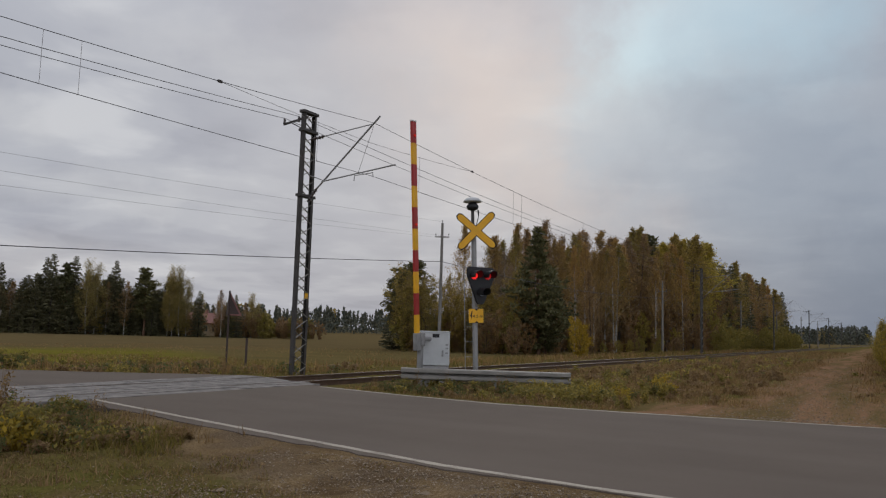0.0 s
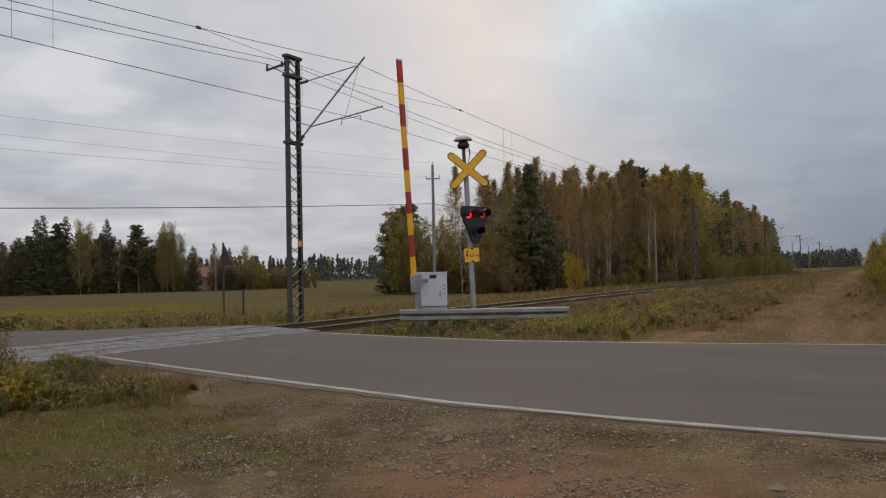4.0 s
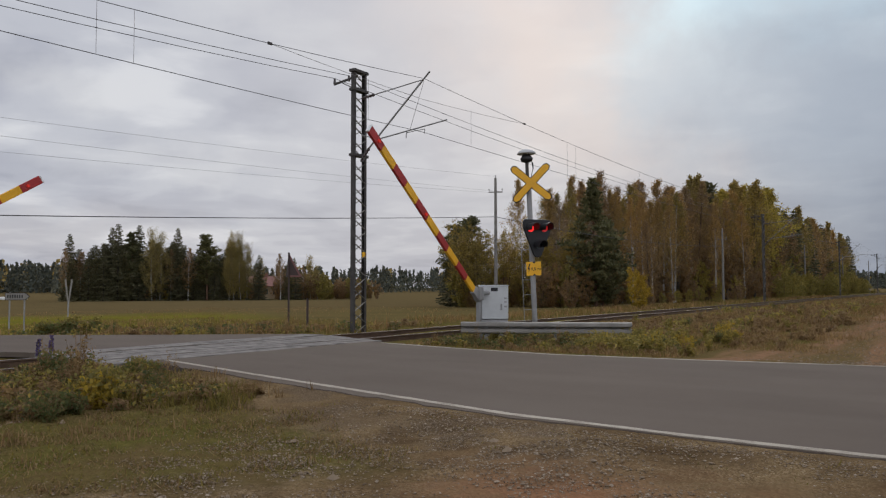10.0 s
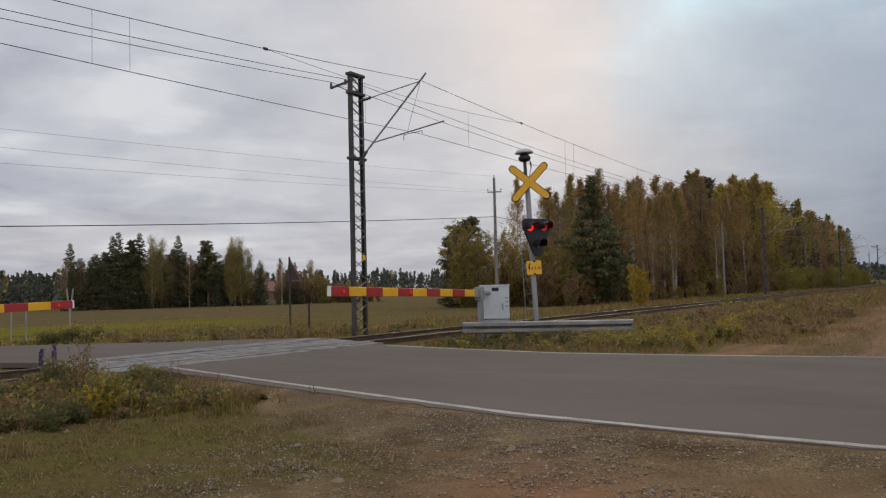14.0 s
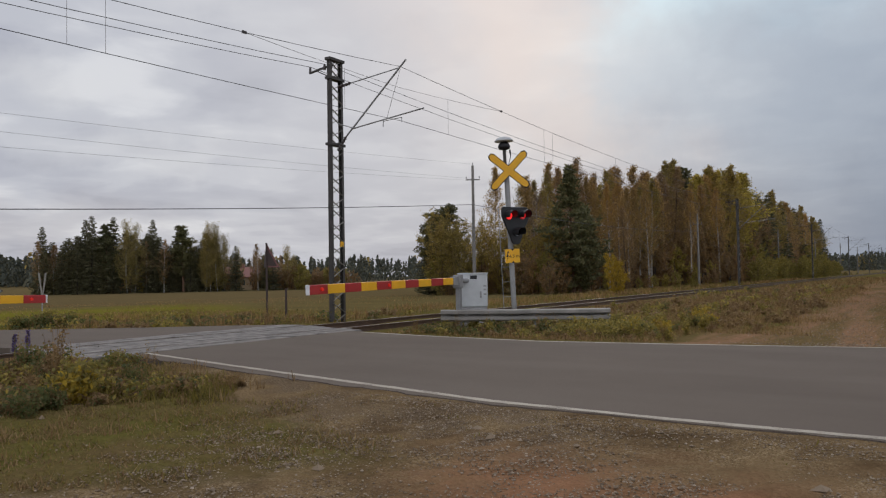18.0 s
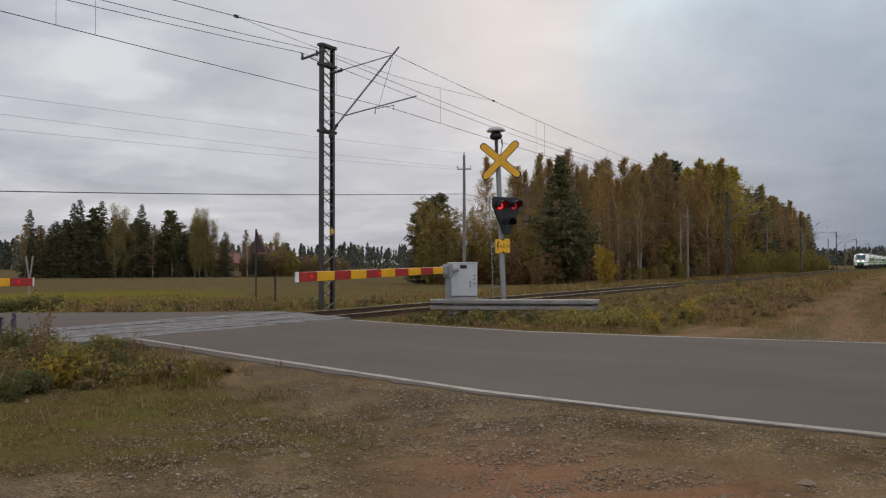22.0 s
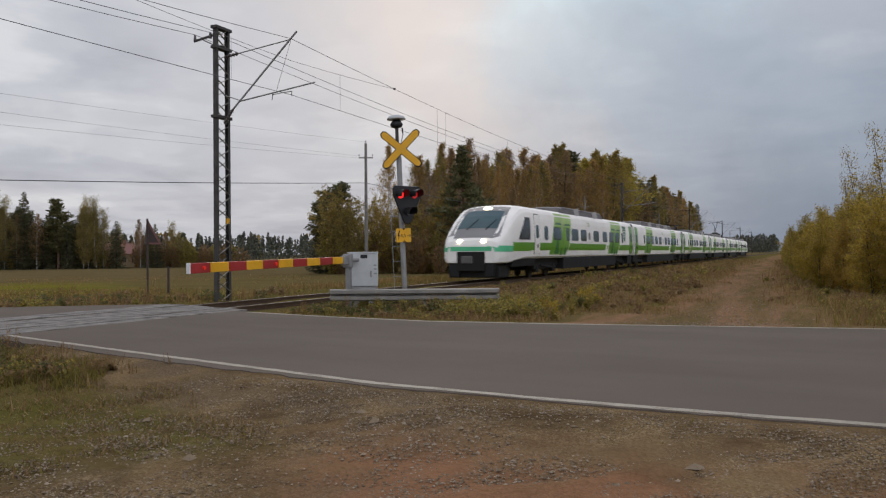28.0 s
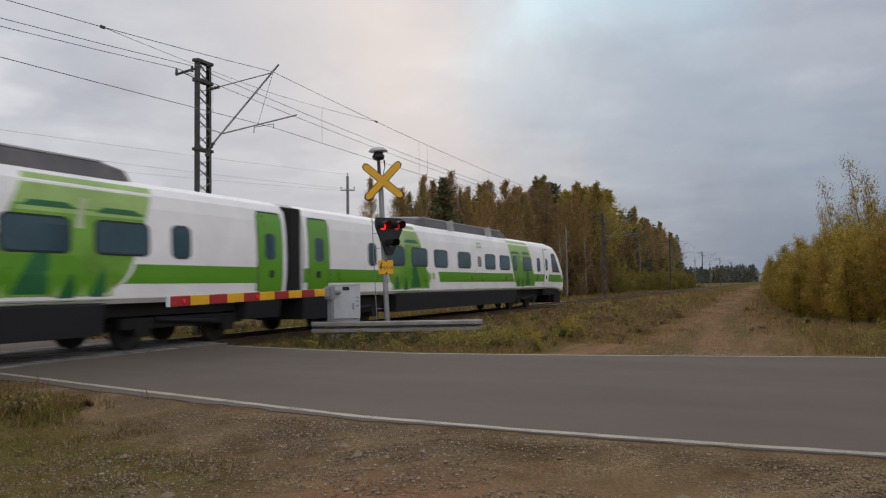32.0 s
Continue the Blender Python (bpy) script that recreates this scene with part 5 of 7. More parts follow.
def spruce(seed, h, label, group="", m=None, spread=0.17, mat=None, name="spruce_tree", power=0.72, gap=0.030, fill=1.0, foot=0.05):
    """A conifer: whorls of drooping boughs, each a fan of needle sprays, ragged against the sky."""
    rng = np.random.default_rng(seed)
    t = thing(name, label, "tree", m, group)
    bm = bmesh.new()
    tapered(bm, [Vector((0, 0, h * q)) for q in np.linspace(0, 1, 6)], 0.013 * h, 0.01, 6)
    cs, ds, sz = [], [], []
    z = foot * h
    while z < 0.99 * h:
        q = z / h
        r = h * spread * (1 - q) ** power * rng.uniform(0.72, 1.18) + 0.012 * h
        nb = int(rng.integers(6, 9) if q < 0.85 else rng.integers(4, 6))
        az0 = rng.uniform(0, 6.28)
        for b in range(nb):
            az = az0 + 6.283 * b / nb + rng.normal(0, 0.2)
            ln = r * rng.uniform(0.5, 1.25)
            m2 = int((3 + 150 * ln / h) * fill)
            w = np.sqrt(rng.uniform(0.01, 1, m2))
            sd = rng.normal(0, 0.16 * ln + 0.01, m2) * (1.15 - w * 0.75)
            out = np.array((math.cos(az), math.sin(az), 0.0))
            across = np.array((-out[1], out[0], 0.0))
            sag = -0.42 * w + 0.22 * w * w
            c = out * (ln * w)[:, None] + across * sd[:, None]
            c[:, 2] += z + ln * sag + rng.normal(0, 0.004 * h, m2)
            d = out[None] + across[None] * np.sign(sd)[:, None] * 0.5 + np.array((0, 0, 1.0))[None] * (-0.35 + 0.4 * w)[:, None]
            cs.append(c)
            ds.append(d)
            sz.append(np.full(m2, 0.0075 * h * (0.55 + 0.6 * (1 - q)) + 0.012))
        z += h * gap * (1.2 - 0.55 * q) * rng.uniform(0.7, 1.3)
    part("trunk", bm, M_BARK, t)
    quads("crown", along(np.concatenate(cs), np.concatenate(ds), np.concatenate(sz), rng, 2.4, 0.35), mat or M_L_SPRUCE, t)
    return t


def pine(seed, h, label, group="", m=None, start=0.35, full=1.0, name="pine_tree", reach=0.17, taper=0.0):
    """A pine: bare reddish stem, spreading boughs with tufts of needles."""
    rng = np.random.default_rng(seed)
    t = thing(name, label, "tree", m, group)
    bm = bmesh.new()
    stem = [Vector((0.1 * math.sin(3 * q + seed), 0.1 * math.cos(2 * q), h * q)) for q in np.linspace(0, 1, 8)]
    tapered(bm, stem, 0.012 * h + 0.02, 0.015, 6)
    cs, ds = [], []
    nb = int(44 * full)
    for b in range(nb):
        q = start + (0.99 - start) * b / nb
        i = min(int(q * 7), 6)
        p0 = stem[i].lerp(stem[i + 1], q * 7 - i)
        ln = h * reach * (math.sin(math.pi * min(1, ((q - start) / (1.04 - start)) ** 0.6)) * 0.75 + 0.25) * (1 - taper * q) * rng.uniform(0.55, 1.2)
        az = rng.uniform(0, 6.283)
        d = Vector((math.cos(az), math.sin(az), rng.uniform(0.0, 0.45) + 0.6 * max(0, q - 0.7))).normalized()
        rod(bm, p0, p0 + d * ln + Vector((0, 0, 0.12 * ln)), 0.0022 * h * (1.2 - q), 0.006, 3)
        for k3 in range(int(4 + 26 * ln / h)):
            w = rng.uniform(0.3, 1.05)
            c0 = np.array(p0 + d * ln * w + Vector((0, 0, 0.14 * ln * w * w))) + rng.normal(0, 0.12 * ln, 3) * [1, 1, 0.45]
            off = rng.normal(0, 0.0125 * h + 0.02, (11, 3)) * [1, 1, 0.6]
            cs.append(c0 + off)
            ds.append(off / (np.linalg.norm(off, axis=1, keepdims=True) + 1e-6) + np.array((0, 0, 0.5)))
    part("trunk", bm, M_PINEBARK, t)
    quads("crown", along(np.concatenate(cs), np.concatenate(ds), 0.006 * h + 0.015, rng, 2.6, 0.4), M_L_PINE, t)
    return t


def build_forests():
    """The mixed wood beyond the track, the spinney across the field, the saplings by the dirt track."""
    rng = random.Random(12)
    G = "trees of the mixed wood"
    gold = [birch(1, 13.0, M_L_GOLD, M_BIRCHBARK, "tall golden autumn birch with pale trunk", "tree", 0.125, 0.20, 120, 0.085, 0.8, peak=0.38, low_leaf=0.14, top_leaf=1.15, group=G),
            birch(2, 13.0, M_L_GOLD, M_BARK, "slender yellowing birch with a pointed top", "tree", 0.10, 0.30, 100, 0.08, 0.9, peak=0.36, low_leaf=0.2, top_leaf=1.15, group=G),
            birch(17, 13.0, M_L_OLIVE, M_BIRCHBARK, "tall olive birch with a thin pointed top", "tree", 0.115, 0.22, 110, 0.08, 0.9, peak=0.34, low_leaf=0.2, top_leaf=1.0, group=G)]
    brown = [birch(3, 13.0, M_L_BROWN, M_BIRCHBARK, "tall russet autumn birch with pale trunk", "tree", 0.135, 0.05, 140, 0.085, 1.1, low_leaf=0.55, top_leaf=0.7, group=G),
             birch(4, 13.0, M_L_BROWN, M_BARK, "half-bare brown autumn birch in the wood", "tree", 0.13, 0.05, 130, 0.08, 1.3, low_leaf=0.5, top_leaf=0.35, group=G),
             birch(5, 13.0, M_L_RUST, M_BARK, "rust-brown autumn birch in the mixed wood", "tree", 0.14, 0.04, 140, 0.085, 1.0, low_leaf=0.55, top_leaf=0.8, group=G)]
    olive = [birch(6, 13.0, M_L_OLIVE, M_BARK, "tall olive-yellow autumn aspen", "tree", 0.15, 0.22, 150, 0.095, 0.6, low_leaf=0.4, top_leaf=1.1, group=G, name="aspen_tree"),
             birch(7, 13.0, M_L_LIME, M_BARK, "tall yellow-green autumn aspen", "tree", 0.165, 0.30, 150, 0.10, 0.4, low_leaf=0.55, top_leaf=1.15, group=G, name="aspen_tree")]
    spr = spruce(8, 13.0, "dark green spruce in the mixed wood", G, spread=0.16)
    pin = pine(9, 13.0, "dark green pine with reddish trunk", G, full=1.4)
    bare = birch(10, 11.0, M_L_BROWN, M_BIRCHBARK, "nearly bare grey birch tree", "tree", 0.15, 0.25, 100, 0.07, 1.6, low_leaf=0.1, top_leaf=0.10, group=G)
    dome = birch(16, 7.0, M_L_OLIVE, M_BARK, "broad brown autumn birch at the field's edge", "tree", 0.25, 0.03, 150, 0.075, 0.8, 0.55, 3, low_leaf=0.8, top_leaf=0.9, group=G, lift=(-0.2, 1.0))
    GB = "bushes at the wood's edge"
    under = birch(11, 3.0, M_L_BUSH, M_BARK, "olive-green undergrowth bush at the wood's edge", "bush", 0.34, 0.02, 64, 0.075, 0.3, 0.5, 4, group=GB, name="bush", lift=(-0.3, 1.0))
    underb = birch(12, 3.0, M_L_BROWN, M_BARK, "brown undergrowth bush at the wood's edge", "bush", 0.32, 0.02, 60, 0.075, 1.1, 0.5, 4, low_leaf=0.6, top_leaf=0.6, group=GB, name="bush", lift=(-0.2, 1.2))
    used = set()

    def place(src, x, y, s, yaw=None, wide=1.0):
        m = pose(x, y, gz(x, y) - 0.03, 0, 0, rng.uniform(0, 360) if yaw is None else yaw) @ Matrix.Diagonal((s * wide, s * wide, s, 1))
        if src.name in used:
            return copy_thing(src, m)
        used.add(src.name)
        src.matrix_basis = m
        return src

    # front edge of the wood: it draws nearer the line, then recedes
    edge_x = lambda y: float(np.interp(y, [70, 77, 84, 101, 124, 153, 230], [-31.5, -30.0, -26.8, -22.6, -23.2, -24.0, -26.0]))
    tall = lambda y: float(np.interp(y, [66, 72, 77, 84, 92, 118, 124, 132, 150, 170, 200, 230], [0.86, 0.94, 1.01, 1.08, 1.08, 1.08, 1.05, 1.0, 1.06, 1.14, 1.2, 1.05]))
    for row in range(3):
        y = 70.5 + 0.7 * row
        while y < 232:
            s = tall(y) * rng.uniform(0.86, 1.05) * (1.0 + 0.02 * row)
            die = rng.random()
            if y < 95:
                src = rng.choice(brown) if die < (0.55 if row == 0 else 0.35) else rng.choice(gold)
            elif y < 104:
                src = rng.choice(gold + brown + olive[:1])
            elif y < 120:
                src = rng.choice(olive) if die < 0.7 else rng.choice(gold + brown)
            elif y < 140:
                src = spr if die < 0.36 else rng.choice(brown)
            else:
                src = spr if die < 0.14 else rng.choice(brown + gold + olive[:1])
            if row > 1 and y > 92 and rng.random() < 0.15:
                src = rng.choice([spr, pin])
            place(src, edge_x(y) - 3.0 * row - rng.uniform(0, 2.4), y, s, wide=rng.uniform(0.9, 1.1) if src is spr else rng.uniform(1.0, 1.35))
            y += rng.uniform(0.95, 1.55) * (1 + max(0, y - 72) / 70) * (1 + 0.3 * row)
    # pale stems that stand out before the brown curtain
    for x, y, s in ((-26.9, 72.5, 0.80), (-26.1, 73.4, 0.84), (-25.6, 74.6, 0.78), (-25.6, 80.5, 0.84), (-23.6, 90.0, 0.86), (-22.4, 97.0, 0.9)):
        place(gold[0], x, y, s)
    # brown thicket filling the wood's foot
    for row in range(2):
        y = 70.0 + row
        while y < 215:
            place(underb if rng.random() < 0.8 else under, edge_x(y) - 0.8 - 2.6 * row + rng.uniform(-1, 1), y, rng.uniform(1.1, 2.0))
            y += rng.uniform(1.8, 3.2) * (1 + (y - 70) / 45)
    # dark spruces low among the far stems
    for x, y, s in ((-24.4, 126, 0.95), (-24.5, 133, 1.0), (-25.5, 176, 1.05)):
        place(spr, x, y, s, wide=1.2)
    # the lower end of the wood by the field: corner pine, bushy birches and bare tops
    tall_pine = pine(15, 11.0, "bushy dark green pine at the wood's corner", G, start=0.05, full=1.6, reach=0.37, taper=0.85)
    place(tall_pine, -26.5, 62.6, 0.99, wide=1.0)
    place(tall_pine, -26.0, 63.4, 0.66, yaw=140, wide=1.2)
    for x, y, s, src in ((-39.6, 61.5, 0.50, pin), (-38.8, 62.4, 0.54, pin), (-40.0, 61.0, 0.42, spr), (-37.0, 58.6, 1.04, dome), (-35.4, 58.4, 0.98, dome), (-33.6, 60.0, 0.90, dome), (-37.4, 62.0, 0.90, dome), (-34.6, 62.0, 0.90, dome), (-32.2, 60.8, 0.86, dome), (-30.6, 61.8, 0.92, dome), (-29.2, 62.8, 1.0, dome), (-31.5, 66.5, 0.84, bare), (-29.8, 68.0, 0.92, bare), (-33.5, 68.5, 0.82, bare), (-30.5, 65.5, 0.84, bare), (-28.6, 67.0, 0.90, bare), (-32.4, 67.6, 0.80, bare), (-29.0, 70.0, 0.74, brown[1]), (-30.0, 66.0, 0.62, brown[0]), (-28.8, 65.5, 0.66, brown[2]), (-32.6, 64.5, 0.58, brown[2]), (-24.6, 70.5, 0.6, brown[1])):
        place(src, x, y, s, wide=1.0 if src is dome or src is pin else 1.25)
    for i in range(34):
        place(rng.choice([under, underb, underb]), rng.uniform(-38, -24.5), rng.uniform(57.5, 66), rng.uniform(0.4, 0.9))
    y = 70.0
    while y < 230:
        grow = float(np.interp(y, [70, 95, 105, 230], [0.35, 0.7, 1.0, 1.1]))
        place(under if rng.random() < grow else underb, max(edge_x(y) + 3.4, -24.5) + rng.uniform(-0.8, 1.2), y, grow * rng.uniform(0.5, 0.85))
        place(rng.choice([under, underb]), edge_x(y) + 1.5 + rng.uniform(-0.8, 1.0), y + 0.8, grow * rng.uniform(0.6, 1.1))
        y += rng.uniform(1.2, 2.3) * (1 + (y - 70) / 60)
    yb = birch(14, 2.6, M_L_YELLOW, M_BARK, "bright yellow autumn willow bush", "bush", 0.26, 0.04, 60, 0.06, 0.3, 0.5, 4, lift=(-0.3, 1.1), m=pose(-17.6, 48.6, gz(-17.6, 48.6)), group="yellow bushes", name="willow_bush")
    used.add(yb.name)
    place(yb, -18.2, 50.5, 0.95)
    place(yb, -24.6, 103.0, 1.0)

    scrub = birch(18, 2.4, M_L_WEED, M_BARK, "yellow-green willow scrub beside the line", "bush", 0.42, 0.02, 56, 0.07, 0.25, 0.5, 5, group="willow scrub by the line", name="willow_bush", lift=(-0.4, 0.9))
    y = 74.0
    while y < 240:
        for k6 in range(2):
            place(scrub, -19.3 - 1.7 * k6 + rng.uniform(-0.7, 0.7), y + rng.uniform(-0.8, 0.8), rng.uniform(0.55, 0.95) * (1 + 0.2 * k6) * min(1.0, 0.45 + (y - 74) / 60), wide=1.2)
        y += rng.uniform(1.5, 2.4) * (1 + (y - 74) / 60)
    # the spinney in the field, with the house among its trees
    G2 = "trees of the field spinney"
    s1 = spruce(31, 17.0, "tall dark spruce of the field spinney", G2, spread=0.15, power=0.66)
    s5 = spruce(35, 17.0, "broad ragged spruce of the field spinney", G2, spread=0.20, power=0.75, gap=0.036)
    s2 = spruce(32, 17.0, "narrow dark spruce of the field spinney", G2, spread=0.125, power=0.6, gap=0.026)
    s6 = pine(36, 17.0, "tall dark pine of the field spinney", G2, start=0.25, full=1.5, reach=0.14)
    s3 = birch(33, 16.0, M_L_PALE, M_BIRCHBARK, "yellow-green birch of the field spinney", "tree", 0.15, 0.12, 170, 0.11, 0.4, 0.5, 2, group=G2, top_leaf=0.9)
    s4 = birch(34, 16.0, M_L_BROWN, M_BIRCHBARK, "thinning brown birch of the field spinney", "tree", 0.14, 0.2, 120, 0.11, 0.9, low_leaf=0.5, top_leaf=0.3, group=G2)
    a, b = Vector((-168.5, 99.5, 0)), Vector((-132.0, 145.0, 0))
    back = (b - a).normalized().cross(Vector((0, 0, 1))) * -1
    plan = [(0.01, s4, .72), (0.03, s5, .95), (0.06, s4, .76), (0.09, s1, .98), (0.12, s1, 1.04), (0.145, s5, 1.0), (0.17, s2, 1.0), (0.195, s2, 1.04), (0.22, s1, 1.0), (0.245, s6, .90), (0.27, s2, 1.03), (0.295, s5, .96), (0.32, s3, .99), (0.35, s3, .94), (0.365, s1, .96), (0.39, s4, .98), (0.415, s2, 1.0), (0.435, s5, 1.0), (0.455, s4, 1.0), (0.475, s5, .96), (0.495, s1, .98), (0.525, s6, .96), (0.555, s1, 1.0), (0.575, s5, .86), (0.61, s3, .82), (0.635, s3, .96), (0.66, s3, .95), (0.685, s3, .80), (0.73, s1, .94), (0.755, s5, .8), (0.79, s4, 1.0), (0.82, s4, .92), (0.85, s1, .82), (0.88, s5, .76), (0.915, s4, .70), (0.945, s3, .64), (0.975, s3, .5)]
    hx, hy = 154.0 / 212.8, 146.8 / 212.8
    hides_house = lambda p: abs(p.x * hy + p.y * hx) < 1.7 and p.length < 217
    for u, src, s in plan:
        for dep in (0, 4, 9, 16):
            if dep > 4 and rng.random() < 0.3:
                continue
            p = a.lerp(b, u + (rng.uniform(-0.015, 0.015) if dep else 0)) + back * (dep + rng.uniform(-1.5, 1.5))
            if hides_house(p):
                continue
            dark = rng.choice([s1, s2, s5, s1])
            use = src if dep == 0 else (dark if u < 0.6 else rng.choice([dark, s4, s3]))
            lift = 1.10 if use is s2 else 1.06 if use in (s1, s5) else 1.02
            place(use, p.x, p.y, lift * s * (1 if dep == 0 else rng.uniform(0.72, 0.9)), wide=rng.uniform(0.95, 1.2))
    for i in range(80):
        p = a.lerp(b, 0.04 + 0.60 * i / 80) + back * rng.uniform(1, 9)
        if not hides_house(p):
            place(rng.choice([s1, s2, s5, s2, s4]), p.x, p.y, rng.uniform(0.66, 0.94), wide=1.5)
    for i in range(60):
        u = i / 60 + rng.uniform(0, 0.015)
        p = a.lerp(b, u) + back * rng.uniform(2, 12)
        if not hides_house(p):
            if u < 0.6:
                place(rng.choice([s1, s5]), p.x, p.y, rng.uniform(0.28, 0.5), wide=1.3)
            place(rng.choice([underb, underb, under]), p.x - back.x * 3, p.y - back.y * 3, rng.uniform(0.4, 1.0) if u < 0.62 else rng.uniform(0.8, 1.6))
    for i in range(22):
        p = a.lerp(b, rng.uniform(0.97, 1.25)) + back * rng.uniform(0, 14)
        place(rng.choice([under, underb, underb]), p.x, p.y, rng.uniform(0.9, 1.4))

    # saplings on the far side of the dirt track
    G3 = "saplings beside the dirt track"
    g1 = birch(51, 4.6, M_L_SAP, M_TRUNKFAR, "young yellow-green birch sapling", "sapling", 0.20, 0.06, 120, 0.05, 0.5, 0.42, 3, group=G3, name="birch_sapling", lift=(-0.1, 1.2))
    g2 = birch(52, 4.6, M_L_ORANGE, M_TRUNKFAR, "young orange autumn birch sapling", "sapling", 0.20, 0.05, 120, 0.05, 0.5, 0.42, 3, group=G3, name="birch_sapling", lift=(-0.1, 1.2))
    g3 = birch(53, 4.6, M_L_YELLOW, M_TRUNKFAR, "young yellow autumn willow sapling", "sapling", 0.21, 0.04, 120, 0.05, 0.5, 0.38, 4, group=G3, name="willow_sapling", lift=(-0.2, 1.0))
    g4 = birch(54, 4.6, M_L_SAP, M_TRUNKFAR, "slim sparse birch sapling with bare top", "sapling", 0.12, 0.1, 60, 0.04, 1.0, 0.4, 2, low_leaf=0.8, top_leaf=0.25, group=G3, name="birch_sapling")
    yy = 25.0
    while yy < 150:
        edge = float(np.interp(yy, [22, 38, 60, 150], [2.8, 0.3, -0.5, -2.6]))
        near_mix, far_mix = [g3, g1, g3, g1, g3, g2], [g1, g3, g1, g2]
        for dx in (0, 1.0, 2.2, 3.6, 5.4, 7.6):
            low = dx < 2
            place(rng.choice(near_mix if low else far_mix), edge + dx + rng.uniform(-0.4, 0.4), yy + rng.uniform(-0.6, 0.6), rng.uniform(0.74, 1.0) * (0.80 if dx == 0 else 0.92 if dx < 2 else 1.0), wide=1.1)
        for i in range(2):
            if rng.random() < 0.7:
                place(g4, edge + rng.uniform(1.5, 6.5), yy + rng.uniform(-1, 1), rng.uniform(0.92, 1.2))
        yy += 1.0 * (1 + (yy - 24) / 28)
    for x, y, s in ((3.4, 19.5, 0.28), (4.4, 20.5, 0.42), (6.0, 20.8, 0.62), (4.4, 22.5, 0.52), (5.4, 23.0, 0.78)):
        place(rng.choice([g1, g2, g4]), x, y, s)


def build_far_woods():
    """Distant forest all round the horizon, too far to tell tree from tree."""
    rng = np.random.default_rng(77)
    spr_c, bir_c = [], []
    for ang0, ang1, dist, hh, n in ((-40, -10, 520, 14, 220), (20, 60, 430, 13, 800), (56, 76, 520, 17, 900), (76, 200, 600, 17, 500), (-160, -40, 500, 14, 420), (8, 24, 430, 11, 800), (-10, 8, 700, 14, 900)):
        for i in range(n):
            a = math.radians(rng.uniform(ang0, ang1))
            d = dist * rng.uniform(0.95, 1.3)
            x, y = -math.sin(a) * d, math.cos(a) * d
            if abs(x - TX) < 9:
                continue
            h = hh * rng.uniform(0.65, 1.15)
            z0 = gz(x, y)
            con = rng.random() < 0.965
            m = 64
            q = rng.uniform(0.02, 1, m) ** (0.8)
            r = (h * 0.20 * (1 - q) + 0.15 if con else h * 0.2 * np.sqrt(np.clip(1 - (2 * q - 1.1) ** 2, 0.05, 1)))
            az = rng.uniform(0, 6.28, m)
            rad = r * np.sqrt(rng.uniform(0.2, 1, m))
            c = np.stack([x + np.cos(az) * rad, y + np.sin(az) * rad, z0 + h * q], 1)
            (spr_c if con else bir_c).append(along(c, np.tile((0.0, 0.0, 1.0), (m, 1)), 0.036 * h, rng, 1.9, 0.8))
    tagged(quads("distant_spruce_forest", np.concatenate(spr_c), M_FARWOOD_HAZED), "distant dark spruce forest along the horizon, blue haze in its colour", "forest", kind="stuff")
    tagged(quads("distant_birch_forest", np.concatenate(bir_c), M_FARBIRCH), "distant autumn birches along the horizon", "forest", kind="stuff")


def blades(xs, ys, hmin, hmax, rng, lean=0.35, width=0.006):
    """Grass blades as narrow bent quads."""
    n = len(xs)
    z = ground_z(xs, ys)
    h = rng.uniform(hmin, hmax, n)
    az = rng.uniform(0, 6.283, n)
    w = width * rng.uniform(0.6, 1.5, n) * (1 + h)
    dx, dy = np.cos(az), np.sin(az)
    ln = rng.uniform(0.05, lean, n) * h
    base = np.stack([xs, ys, z - 0.01], 1)
    side = np.stack([-dy * w, dx * w, 0 * w], 1)
    tip = base + np.stack([dx * ln, dy * ln, h], 1)
    return np.stack([base - side, base + side, tip + side * 0.25, tip - side * 0.25], 1)


def scatter(rng, n, x0, x1, y0, y1, test=None, clump=0.0):
    if clump:
        k4 = max(1, int(n / 14))
        cx, cy = rng.uniform(x0, x1, k4), rng.uniform(y0, y1, k4)
        i = rng.integers(0, k4, n)
        x, y = cx[i] + rng.normal(0, clump, n), cy[i] + rng.normal(0, clump, n)
    else:
        x, y = rng.uniform(x0, x1, n), rng.uniform(y0, y1, n)
    off = (y < lerp_table(x, NEAR) - 0.32) | (y > lerp_table(x, FAR) + 0.14)
    keep = off if test is None else off & test(x, y)
    return x[keep], y[keep]


